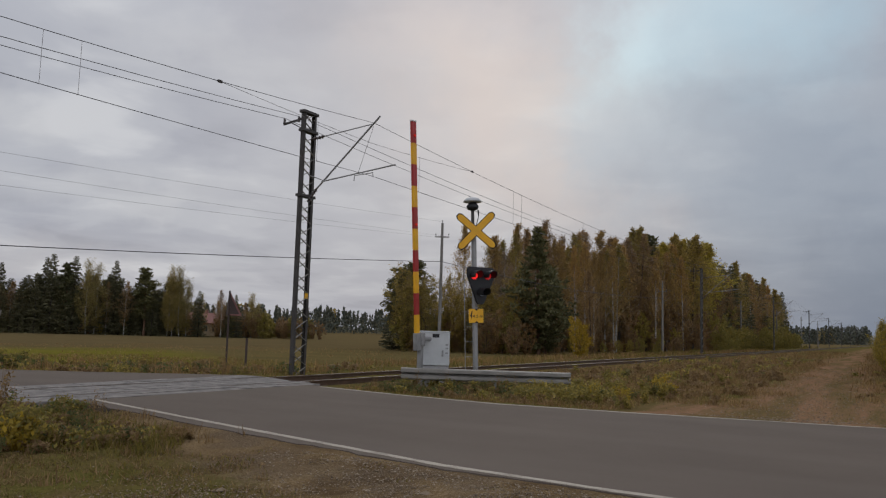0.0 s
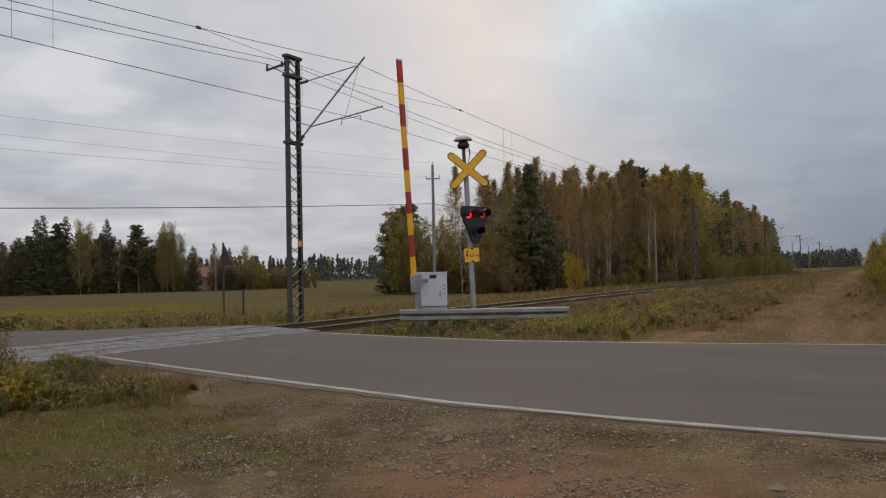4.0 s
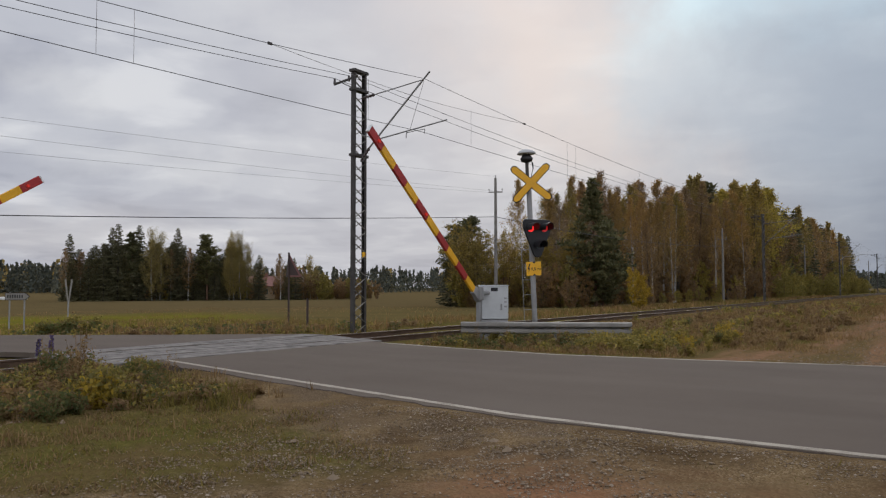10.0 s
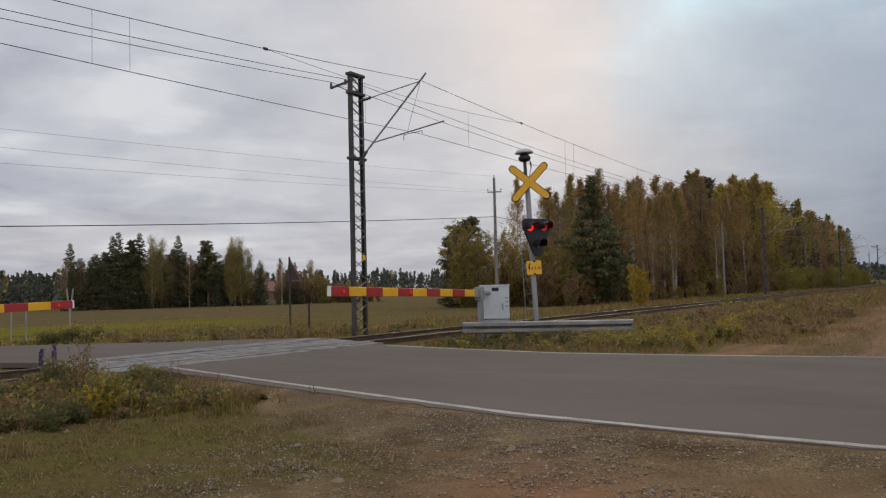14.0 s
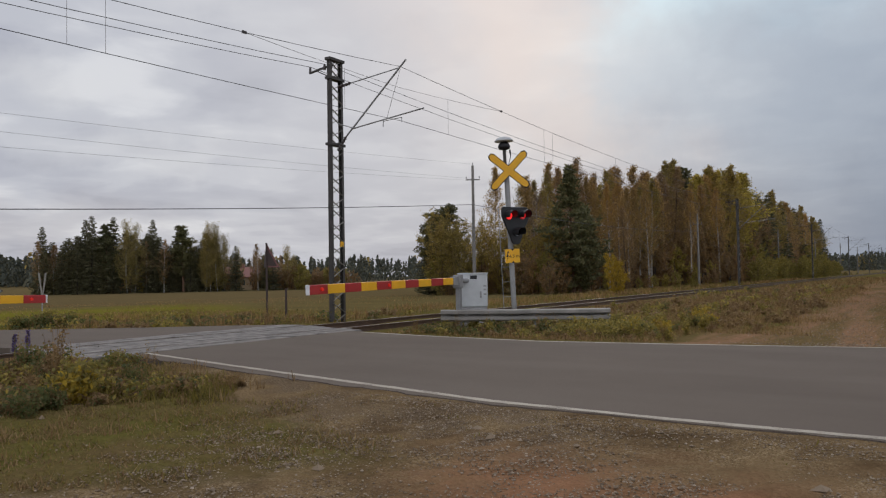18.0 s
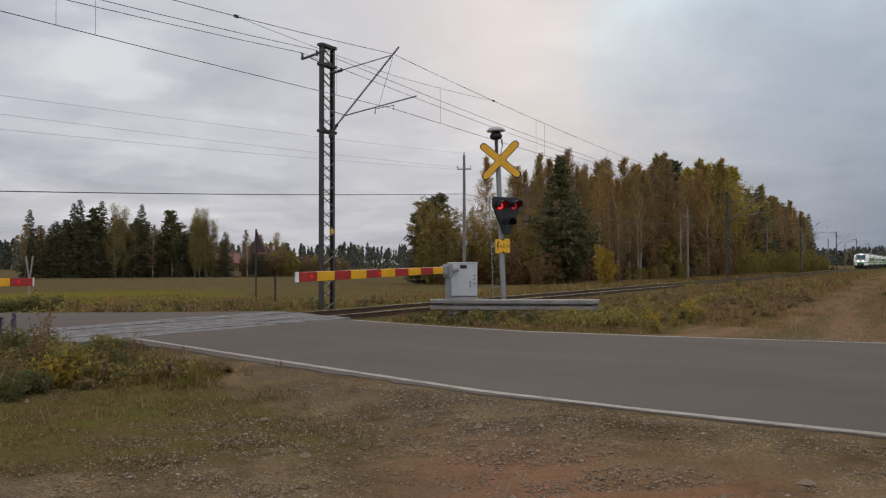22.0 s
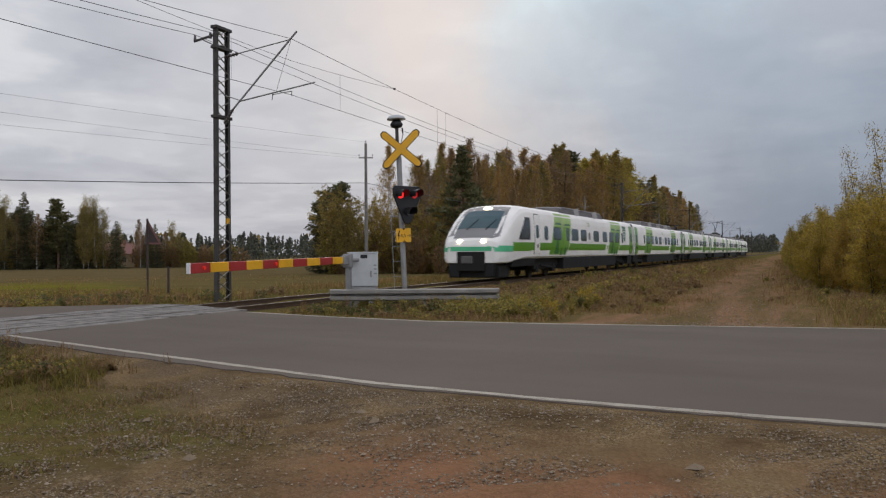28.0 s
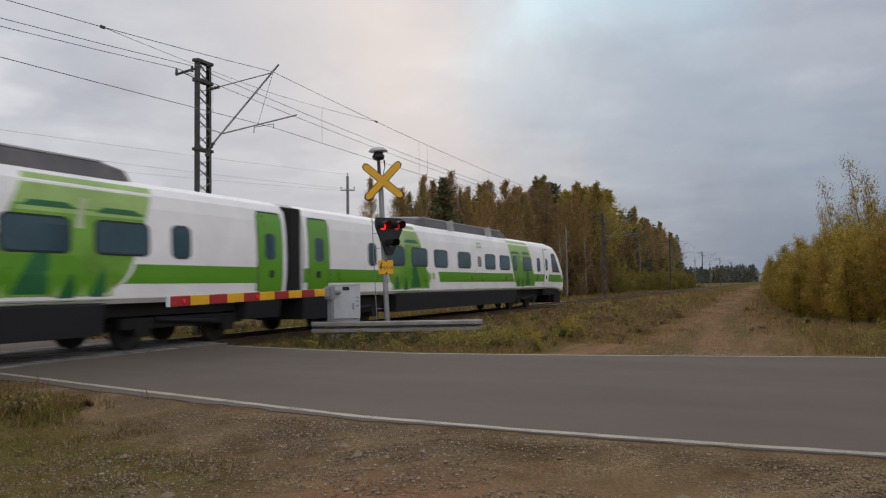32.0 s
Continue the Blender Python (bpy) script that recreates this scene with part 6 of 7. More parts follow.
def build_grass():
    rng = np.random.default_rng(5)
    not_track = lambda x, y: np.abs(x - TX) > 1.7
    lane = lambda y: -0.6 - 5.2 * (1 - np.exp(-y / 90))
    off_lane = lambda x, y: (np.abs(x - lane(y)) > 1.3 + 0.45 * np.sin(y * 1.3) + 0.4 * np.sin(3.7 * y + 2 * x)) & ((y > 18) | (np.abs(x + 2.0) > 2.9 + 0.4 * np.sin(3 * x))) & not_track(x, y)
    in_lane = lambda x, y: np.abs(x - lane(y)) < 1.5
    turf = lambda x, y: not_track(x, y) & (x < y - 8.7 + 0.35 * np.sin(2.1 * y + x) + 0.25 * np.sin(5 * x)) & (y < 3.75 - 0.42 * x + 0.2 * np.sin(3 * x))
    sets = [
        # verge by the camera: short dry turf thinning into gravel
        ("dry_verge_grass", M_GRASS_DRY, "short dry brown grass on the verge", [(24000, -13, -3.6, 2.5, 9.0, 0.014, 0.055, 0.12, turf, 2.2), (1500, -13, -6.5, 3.5, 8.6, 0.06, 0.16, 0.05, not_track, 0.8), (1300, -6.6, 3, 5.2, 7.2, 0.01, 0.035, 0.10, None, 2.0)]),
        ("green_verge_grass", M_GRASS_GREEN, "green grass tufts on the verge", [(13000, -12.5, -4.0, 2.8, 8.6, 0.015, 0.06, 0.22, turf, 1.8), (2500, -9.6, -7.2, 5.6, 7.2, 0.05, 0.16, 0.12, turf, 1.0), (500, -6.4, 3, 5.9, 7.0, 0.012, 0.04, 0.08, None, 1.6)]),
        # strip between road and rails round the guard rail, and on to the dirt track
        ("dry_trackside_grass", M_GRASS_DRY, "dry grass between the rails and the dirt track", [(16000, -11.4, -1.5, 14.2, 24, 0.03, 0.14, 0.16, off_lane, 1.6), (16000, -11.4, 0.5, 22, 60, 0.06, 0.26, 0.3, off_lane, 1.4), (5000, -12, 0, 55, 130, 0.1, 0.3, 0.4, off_lane, 1.2), (6000, 0.6, 9, 16.0, 26, 0.08, 0.34, 0.25, None, 1.0), (2600, -6, 0.5, 14.8, 44, 0.02, 0.07, 0.22, in_lane, 1.6)]),
        ("green_trackside_grass", M_GRASS_GREEN, "green weeds between the rails and the dirt track", [(6000, -11.2, -3.0, 14.3, 22, 0.02, 0.09, 0.2, off_lane, 2.2), (4000, -11.0, -3.5, 20, 50, 0.04, 0.13, 0.35, off_lane, 2.0), (3500, 0.6, 8, 16, 26, 0.08, 0.3, 0.3, None, 1.2), (700, -6, 0, 15, 40, 0.02, 0.06, 0.15, in_lane, 1.6)]),
        ("dry_field_grass", M_GRASS_DRY, "dry grass along the field edge", [(8000, -40, -15.2, 12, 30, 0.04, 0.15, 0.3, not_track, 1.8), (9000, -24, -15.4, 30, 120, 0.10, 0.36, 0.3, not_track, 1.2), (5000, -60, -20, -6, 12, 0.08, 0.25, 0.4, None, 1.4), (900, -30, -16, 14, 22, 0.2, 0.5, 0.2, not_track, 0.5), (4000, -75, -30, 8, 62, 0.05, 0.14, 0.8, None, 1.2)]),
        ("green_field_grass", M_GRASS_GREEN, "green grass along the field edge", [(9000, -38, -15.5, 13, 30, 0.04, 0.18, 0.4, not_track, 1.5), (7000, -24, -15.4, 30, 110, 0.08, 0.32, 0.4, not_track, 1.2)]),
    ]
    for name, mat, label, zones in sets:
        q = []
        for n, x0, x1, y0, y1, h0, h1, cl, test, lean in zones:
            x, y = scatter(rng, n, x0, x1, y0, y1, test, cl)
            far = np.clip(np.hypot(x, y) / 18, 1, 5)
            b = blades(x, y, h0, h1, rng, lean)
            mid = (b[:, 0:1] + b[:, 1:2]) / 2
            b[:, :2] = mid + (b[:, :2] - mid) * far[:, None, None]
            q.append(b)
        tagged(quads(name, np.concatenate(q), mat), label, "grass", kind="stuff")


def weed(seed, h, mat, label, name="weed", spread=0.25, n=260, leaf=0.028, stalk=True):
    rng = np.random.default_rng(seed)
    t = thing(name, label, "weed", group="weeds on the verge")
    bm = bmesh.new()
    c = []
    for i in range(9 if stalk else 5):
        az, ln = rng.uniform(0, 6.28), rng.uniform(0.4, 1.0) * h
        top = Vector((math.cos(az) * spread * rng.uniform(0.3, 1.1), math.sin(az) * spread * rng.uniform(0.3, 1.1), ln))
        rod(bm, (0.03 * math.cos(az), 0.03 * math.sin(az), 0), top, 0.004, 0.002, 4)
        w = rng.uniform(0.1, 1, n // 8)
        c.append(np.array(top)[None] * w[:, None] + rng.normal(0, 0.05 + 0.03 * spread, (len(w), 3)))
    tagged(part("stalk", bm, M_GRASS_DRY, t), kind="stuff")
    quads("leaves", cards(np.concatenate(c), leaf, rng, stretch=1.7), mat, t)
    return t


def weed_carpet(name, label, mat, zones, seed, leaf=0.022):
    """Low leafy cover: many small clumps joined; zones are (clumps, x0, x1, y0, y1, height, test)."""
    rng = np.random.default_rng(seed)
    q = []
    for n, x0, x1, y0, y1, hh, test in zones:
        cx, cy = scatter(rng, n, x0, x1, y0, y1, test)
        for x, y in zip(cx, cy):
            far = min(max(math.hypot(x, y) / 14, 1), 2.6)
            h = hh * rng.uniform(0.4, 1.25)
            k5 = int(rng.integers(40, 90))
            r = rng.uniform(0.5, 1.1) * h
            p = rng.normal(0, 1, (k5, 3)) * (r * 0.55, r * 0.55, 0) + (x, y, 0)
            p[:, 2] = ground_z(p[:, 0], p[:, 1]) + h * rng.random(k5) ** 1.3
            q.append(cards(p, leaf * far, rng, 0.2, 1.6))
    return tagged(quads(name, np.concatenate(q), mat), label, "weeds", kind="stuff")


def build_weeds():
    rng = random.Random(9)
    kinds = [weed(61, 0.62, M_L_WEED, "bushy yellow-green weed clump"), weed(62, 0.5, M_L_DARKWEED, "dark leafy weed clump with brown leaves", spread=0.32, n=360), weed(63, 0.85, M_GRASS_DRY, "dry seed-headed weed stalks", spread=0.18, n=120, leaf=0.016), weed(64, 0.4, M_L_YELLOW, "low weed with yellow leaves", n=200), weed(65, 0.45, M_L_DEAD, "withered brown weed clump", n=170, spread=0.3)]
    used = set()

    def put(kd, x, y, s):
        m = pose(x, y, gz(x, y) - 0.01, 0, 0, rng.uniform(0, 360)) @ Matrix.Scale(s, 4)
        if kd.name in used:
            copy_thing(kd, m)
        else:
            used.add(kd.name)
            kd.matrix_basis = m

    # heap beside the rails near the road corner: withered carpet, leafy plants, thin stalks
    mound = lambda x, y: (y < np.interp(x, [-11.6, -8.4], [6.5, 7.0])) & (x - 0.5 * (y - 5.8) < -7.75)
    open_land = lambda x, y: (np.abs(x + 0.6 + 5.2 * (1 - np.exp(-y / 90))) > 1.35 + 0.45 * np.sin(1.7 * y) + 0.35 * np.sin(4.1 * y + x)) & ((y > 18) | (np.abs(x + 2.0) > 3.0)) & (np.abs(x - TX) > 2.2)
    weed_carpet("withered_weeds", "withered brown weeds on the bank", M_L_DEAD, [(285, -11.6, -7.4, 3.6, 7.2, 0.15, mound), (260, -10.8, -3.4, 14.6, 34, 0.16, open_land), (90, 0.4, 7, 16.2, 25, 0.25, open_land), (40, -2.6, 2.2, 15.2, 44, 0.08, open_land), (120, -26, -16, 13, 24, 0.2, None), (60, -10, -4, 30, 60, 0.3, open_land)], 71, 0.018)
    weed_carpet("green_weeds", "yellow-green weeds on the bank", M_L_WEED, [(165, -11.6, -7.4, 3.6, 7.2, 0.15, mound), (55, -10.8, -6.4, 14.4, 19, 0.18, open_land), (95, -7.3, -5.6, 15.4, 19.0, 0.30, open_land), (60, 0.4, 7, 16.2, 25, 0.25, open_land), (30, -2.6, 2.2, 15.2, 44, 0.14, open_land), (45, -10.5, -5, 24, 60, 0.3, open_land), (120, -30, -16, 13, 24, 0.25, None)], 72, 0.018)
    weed_carpet("dark_weeds", "dark leafy weeds on the bank", M_L_DARKWEED, [(110, -11.6, -7.8, 3.8, 6.9, 0.16, mound), (45, -10.8, -7.0, 14.6, 18, 0.18, open_land), (50, -28, -16, 13, 22, 0.3, None)], 73, 0.02)
    for i in range(90):
        x, y = rng.uniform(-11.6, -7.4), rng.uniform(3.6, 7.2)
        if mound(x, y):
            put(rng.choice([kinds[4], kinds[4], kinds[4], kinds[1]]), x, y, rng.uniform(0.42, 0.78))
    for x, y, s in ((-8.05, 4.62, 0.6), (-8.2, 4.72, 0.85), (-8.3, 4.95, 0.75)):
        put(kinds[1], x, y, s)
    for x, y, s in ((-8.45, 5.45, 0.8), (-8.3, 5.5, 0.75), (-8.6, 5.65, 0.85), (-8.85, 5.85, 0.8), (-8.3, 5.7, 0.55), (-8.1, 5.9, 0.5), (-9.0, 5.6, 0.8), (-9.3, 5.9, 0.8)):
        put(kinds[0], x, y, s)
    for x, y, s in ((-8.45, 5.35, 0.95), (-8.3, 5.42, 0.8), (-8.55, 5.5, 0.85)):
        put(kinds[3], x, y, s)
    for x, y in ((-10.65, 7.5), (-10.5, 7.6), (-10.35, 7.55), (-10.5, 7.4), (-10.4, 7.45)):
        put(rng.choice([kinds[1], kinds[0], kinds[1]]), x, y, 0.62)
    for x, y, s in ((-9.7, 5.95, 0.95), (-9.5, 5.8, 0.9), (-9.35, 5.7, 0.8), (-9.2, 5.9, 0.7), (-10.55, 7.95, 0.5), (-10.3, 7.9, 0.45), (-8.9, 5.2, 0.6), (-10.4, 5.9, 0.7)):
        put(kinds[2], x, y, s)
    for i in range(30):
        u = rng.uniform(0, 1)
        put(rng.choice([kinds[0], kinds[2], kinds[4]]), -9.2 + 1.9 * u + rng.uniform(-0.2, 0.2), 6.5 + 0.4 * u + rng.uniform(-0.4, 0.3), rng.uniform(0.2, 0.36))
    # under and beside the guard rail
    for i in range(34):
        u = rng.uniform(0, 1)
        put(rng.choice([kinds[0], kinds[1], kinds[2], kinds[4]]), -10.6 + 4.2 * u + rng.uniform(-0.3, 0.3), 15.6 + 2.2 * u + rng.uniform(-0.5, 0.9), rng.uniform(0.35, 0.6))
    for i in range(34):
        put(rng.choice([kinds[0], kinds[0], kinds[1], kinds[4]]), rng.uniform(-7.2, -4.6), rng.uniform(15.6, 20.5), rng.uniform(0.45, 0.95))
    for i in range(9):
        put(kinds[3], rng.uniform(-7.0, -4.4), rng.uniform(16.5, 27), rng.uniform(0.6, 1.0))
    for i in range(24):
        put(rng.choice([kinds[4], kinds[4], kinds[2], kinds[0]]), rng.uniform(-10.8, -3.9), rng.uniform(15.5, 30), rng.uniform(0.4, 0.8))
    for i in range(20):
        put(rng.choice([kinds[4], kinds[0], kinds[2]]), rng.uniform(0.6, 6.5), rng.uniform(16.6, 23), rng.uniform(0.5, 1.0))
    for i in range(10):
        put(rng.choice([kinds[0], kinds[2], kinds[1]]), rng.uniform(-10.5, -4.5), rng.uniform(19, 34), rng.uniform(0.5, 0.9))
    for i in range(14):
        put(rng.choice([kinds[0], kinds[1], kinds[2]]), rng.uniform(-11.2, -5.5), rng.uniform(20, 60), rng.uniform(0.5, 1.0))
    # leafy clump at the field's edge
    for i in range(22):
        u = rng.uniform(0, 1)
        put(rng.choice([kinds[0], kinds[1], kinds[1]]), -27.4 + 1.9 * u + rng.uniform(-0.3, 0.3), 15.3 + 0.95 * u + rng.uniform(-0.2, 0.5), rng.uniform(1.1, 1.6))
    for i in range(12):
        put(rng.choice([kinds[2], kinds[1], kinds[2]]), rng.uniform(-24, -16), rng.uniform(15.5, 21), rng.uniform(0.6, 1.1))
    # lupins gone over, two still in flower
    for (x, y, h) in ((-10.95, 6.12, 0.46), (-10.80, 6.22, 0.50)):
        t = thing("lupin", "violet lupin flower spike above the weeds", "flower", pose(x, y, gz(x, y)), "lupins")
        bm = bmesh.new()
        rod(bm, (0, 0, 0), (0, 0, h), 0.006, 0.004, 5)
        part("stem", bm, M_GRASS_GREEN, t)
        r2 = np.random.default_rng(int(-x * 100))
        z = r2.uniform(0.55, 1.08, 120) * h
        a = r2.uniform(0, 6.28, 120)
        r = 0.028 * (1.25 - z / h) + 0.012
        quads("flower_spike", cards(np.stack([np.cos(a) * r, np.sin(a) * r, z], 1), 0.013, r2), M_LUPIN, t)


def build_house():
    z0 = gz(-154, 146.8)
    hs = thing("farmhouse", "small ochre farmhouse with a red roof among trees", "house", pose(-154.0, 146.8, z0, 0, 0, 40))
    bm = bmesh.new()
    box(bm, -4, 4, -3, 3, 0, 3.4)
    part("wall", bm, M_HOUSE, hs)
    bm = bmesh.new()
    prism(bm, [(-3.4, 3.3), (0, 5.9), (3.4, 3.3), (3.4, 3.1), (0, 5.65), (-3.4, 3.1)], -4.5, 4.5)
    bmesh.ops.rotate(bm, cent=(0, 0, 0), matrix=Matrix.Rotation(radians(90), 3, "Z"), verts=bm.verts)
    part("roof", bm, M_ROOFRED, hs)
    for x in (-2.4, 0.2, 2.5):
        bm = bmesh.new()
        box(bm, x - 0.5, x + 0.5, -3.04, -2.98, 1.2, 2.5)
        part("window", bm, M_TGLASS, hs)
    bm = bmesh.new()
    box(bm, -0.4, 0.4, -0.4, 0.4, 5.2, 6.7, 0.03)
    part("chimney", bm, M_ROOFRED, hs)


def build_bales():
    """Wrapped bales left at the far side of the field."""
    for x, y in [(-214.4, 107.7), (-203.2, 103.2), (-202.8, 104.0), (-206.3, 110.3), (-209.3, 113.2)]:
        bm = bmesh.new()
        lathe(bm, [(0.25, 0.0), (0.46, 0.03), (0.50, 0.10), (0.51, 0.72), (0.46, 0.79), (0.25, 0.82)], (0, 0, 0), 16)
        b = part("silage_bale", bm, M_WHITE, smooth=True)
        b.location = (x, y, gz(x, y) - 0.02)
        tagged(b, "round white plastic-wrapped silage bale on the field", "hay bale", group="bales on the field")


# ---------------------------------------------------------------- the train
PROFILE = [(1.44, 0.97), (1.54, 1.07), (1.59, 1.5), (1.60, 1.9), (1.585, 2.4), (1.55, 2.85), (1.49, 3.13), (1.38, 3.29), (1.08, 3.42), (0.60, 3.48), (0.0, 3.50)]
CAR, END = 26.9, 28.2


def side_x(z):
    return float(np.interp(z, [p[1] for p in PROFILE[:8]], [p[0] for p in PROFILE[:8]]))


def side_patch(sx, left, right, z0, z1, off, n=6):
    """A thin skin on one flank (sx 1 or -1) between two edges given as functions of height."""
    bm = bmesh.new()
    rows = []
    for i in range(n + 1):
        z = z0 + (z1 - z0) * i / n
        x = side_x(z)
        rows.append([bm.verts.new((sx * (x + d), y, z)) for d in (off, off - 0.03) for y in (left(z), right(z))])
    for a, b in zip(rows, rows[1:]):
        for q in ((a[0], a[1], b[1], b[0]), (a[0], b[0], b[2], a[2]), (a[1], a[3], b[3], b[1])):
            bm.faces.new(q)
    bm.faces.new((rows[0][0], rows[0][1], rows[0][3], rows[0][2]))
    bm.faces.new((rows[-1][0], rows[-1][1], rows[-1][3], rows[-1][2]))
    bmesh.ops.recalc_face_normals(bm, faces=bm.faces)
    return bm


def skin(name, left, right, z0, z1, off, n, mat, car, label=""):
    """The same skin on both flanks, a part each."""
    for sx in (1, -1):
        part(name, side_patch(sx, left, right, z0, z1, off, n), mat, car, label)


def rounded(c, w, z0, z1, r=0.09):
    def half(z):
        d = max(0, r - min(z - z0, z1 - z))
        return w / 2 - (r - math.sqrt(max(0, r * r - d * d)))
    return (lambda z: c - half(z)), (lambda z: c + half(z))


def window(car, y0, y1, z0=1.92, z1=2.50, name="window"):
    l, r = rounded((y0 + y1) / 2, y1 - y0 + 0.08, z0 - 0.04, z1 + 0.04, 0.13)
    skin(name, l, r, z0 - 0.04, z1 + 0.04, 0.010, 10, M_TFRAME, car)
    l, r = rounded((y0 + y1) / 2, y1 - y0, z0, z1, 0.10)
    skin(name, l, r, z0, z1, 0.016, 10, M_TGLASS, car)


def door(car, y0, y1, green=True):
    l, r = rounded((y0 + y1) / 2, y1 - y0 + 0.06, 1.02, 3.10, 0.08)
    skin("door_seal", l, r, 1.02, 3.10, 0.008, 12, M_TFRAME, car)
    l, r = rounded((y0 + y1) / 2, y1 - y0, 1.05, 3.06, 0.08)
    skin("door", l, r, 1.05, 3.06, 0.014, 12, M_TG if green else M_TW, car, "green sliding door" if green else "white cab door")
    c = (y0 + y1) / 2
    window(car, c - 0.22, c + 0.22, 1.92, 2.56, "door_window")
    l, r = rounded(c + 0.05, 0.2, 1.48, 1.66, 0.02)
    skin("door_handle", l, r, 1.48, 1.66, 0.020, 2, M_TSKIRT, car)


def landscape(car, c, w, pale=False):
    """Green landscape film: pale top, ridges, fir shapes and grass, leaning with the flank."""
    lean = lambda z: 0.42 * (z - 1.9)
    belly = lambda z: 0.75 * max(0, (1.7 - z) / 0.7) ** 2.4
    lo, hi = (lambda z: c - w / 2 + lean(z) * 1.25), (lambda z: c + w / 2 + lean(z) * 1.0 - belly(z))
    skin("film_top", lo, hi, 2.96, 3.27, 0.0040, 3, M_TGM if pale else M_TGL, car, "pale green landscape film")
    skin("film_sky", lo, hi, 2.72, 2.96, 0.0040, 3, M_TGL, car)
    skin("film_body", lo, hi, 1.0, 2.72, 0.0040, 12, M_TGP if pale else M_TGM, car, "green landscape film")
    skin("film_lake", lambda z: lo(z) + 0.10, lambda z: hi(z) - 0.05, 2.60, 2.68, 0.0062, 1, M_TGL, car)
    for p, q, z in ((-0.44, -0.04, 2.68), (0.08, 0.48, 2.66)) if not pale else ((-0.46, 0.46, 2.66),):
        skin("film_ridge", lambda z2: c + p * w + lean(z2) * 1.2 + 1.2 * (z2 - z), lambda z2: c + q * w + lean(z2) - 2.5 * (z2 - z), z, z + 0.11, 0.0070, 2, M_TGD, car, "dark green ridge line")
    if pale:
        skin("film_meadow", lambda z: c + 0.10 * w + lean(z) - 0.25 * math.sin(5 * z), lambda z: c + 0.40 * w + lean(z) - belly(z), 1.03, 2.55, 0.0062, 10, M_TG, car)
        skin("film_meadow", lambda z: c - 0.10 * w + lean(z) + 1.6 * (z - 1.03), lambda z: c + 0.34 * w + lean(z) - belly(z), 1.03, 1.32, 0.0075, 4, M_TGD, car)
    else:
        skin("film_mist", lambda z: c - 0.02 * w + lean(z) - 0.14 * (z - 2.3), lambda z: c + 0.03 * w + lean(z) + 0.05 + 0.12 * math.sin(4 * z), 2.35, 2.90, 0.0072, 6, M_TGP, car)
        skin("film_meadow", lambda z: lo(z) + 0.1, lambda z: c + 0.20 * w + lean(z) - 1.3 * (z - 1.5), 1.20, 1.85, 0.0058, 8, M_TG, car)
        for off, bw, top in ((-0.20, 0.78, 1.98), (-0.17, 0.52, 2.20), (0.05, 0.36, 1.52), (0.27, 0.34, 1.62)):
            cc = c + off * w
            skin("film_fir", lambda z, cc=cc, bw=bw, top=top: cc + lean(z) * 0.5 - bw / 2 * ((top - z) / (top - 1.03)) ** 0.8 - 0.02, lambda z, cc=cc, bw=bw, top=top: cc + lean(z) * 0.5 + bw / 2 * ((top - z) / (top - 1.03)) ** 0.8 + 0.02, 1.03, top, 0.0066 + 0.0008 * (top > 2), 6, M_TGD, car, "dark green fir shape")
        for off in (-0.38, -0.02, 0.16, 0.36):
            cc = c + off * w
            skin("film_grass", lambda z, cc=cc: cc + lean(z) * 0.5 - 0.10 * (1.36 - z) / 0.33, lambda z, cc=cc: cc + lean(z) * 0.5 + 0.09 * (1.36 - z) / 0.33, 1.03, 1.36, 0.0080, 3, M_TGL, car)
    # pale swoosh along the rear edge
    skin("film_edge", lambda z: hi(z), lambda z: hi(z) + 0.09, 1.05, 1.95, 0.0042, 8, M_TW, car)


def bogie(car, c):
    for sx in (1, -1):
        bm = beam(bmesh.new(), (sx * 1.12, c - 1.9, 0.55), (sx * 1.12, c + 1.9, 0.55), 0.16, 0.22)
        bm = bm if bm else bmesh.new()
        part("bogie_frame", bm, M_TDARK, car)
        bm = bmesh.new()
        rod(bm, (sx * 1.25, c - 1.0, 0.62), (sx * 1.25, c + 0.9, 0.50), 0.05, 0.05, 8)
        part("damper", bm, M_TSKIRT, car)
        for yy in (c - 1.35, c + 1.35):
            bm = bmesh.new()
            box(bm, sx * 1.12 - 0.12, sx * 1.12 + 0.12, yy - 0.2, yy + 0.2, 0.28, 0.62, 0.03)
            part("axle_box", bm, M_TDARK, car)
    for yy in (c - 1.35, c + 1.35):
        bm = bmesh.new()
        for sx in (-1, 1):
            rod(bm, (sx * 0.70, yy, 0.43), (sx * 0.83, yy, 0.43), 0.43, 0.43, 24)
        rod(bm, (-0.72, yy, 0.43), (0.72, yy, 0.43), 0.08, 0.08, 10)
        part("wheelset", bm, M_TWHEEL, car, "steel wheelset")


def loft(stations):
    """Body shell through (y, top, widen) cross-sections."""
    bm = bmesh.new()
    rings = []
    for y, top, wid, low in stations:
        ring = []
        for x, z in PROFILE:
            ring.append((x * wid, low + (z - 0.97) / 2.53 * (top - low)))
        pts = ring + [(-x, z) for x, z in ring[-2::-1]]
        rings.append([bm.verts.new((x, y, z)) for x, z in pts])
    n = len(rings[0])
    for a, b in zip(rings, rings[1:]):
        for i in range(n):
            bm.faces.new((a[i], a[(i + 1) % n], b[(i + 1) % n], b[i]))
    bm.faces.new(rings[0])
    bm.faces.new(rings[-1][::-1])
    bmesh.ops.recalc_face_normals(bm, faces=bm.faces)
    return bm


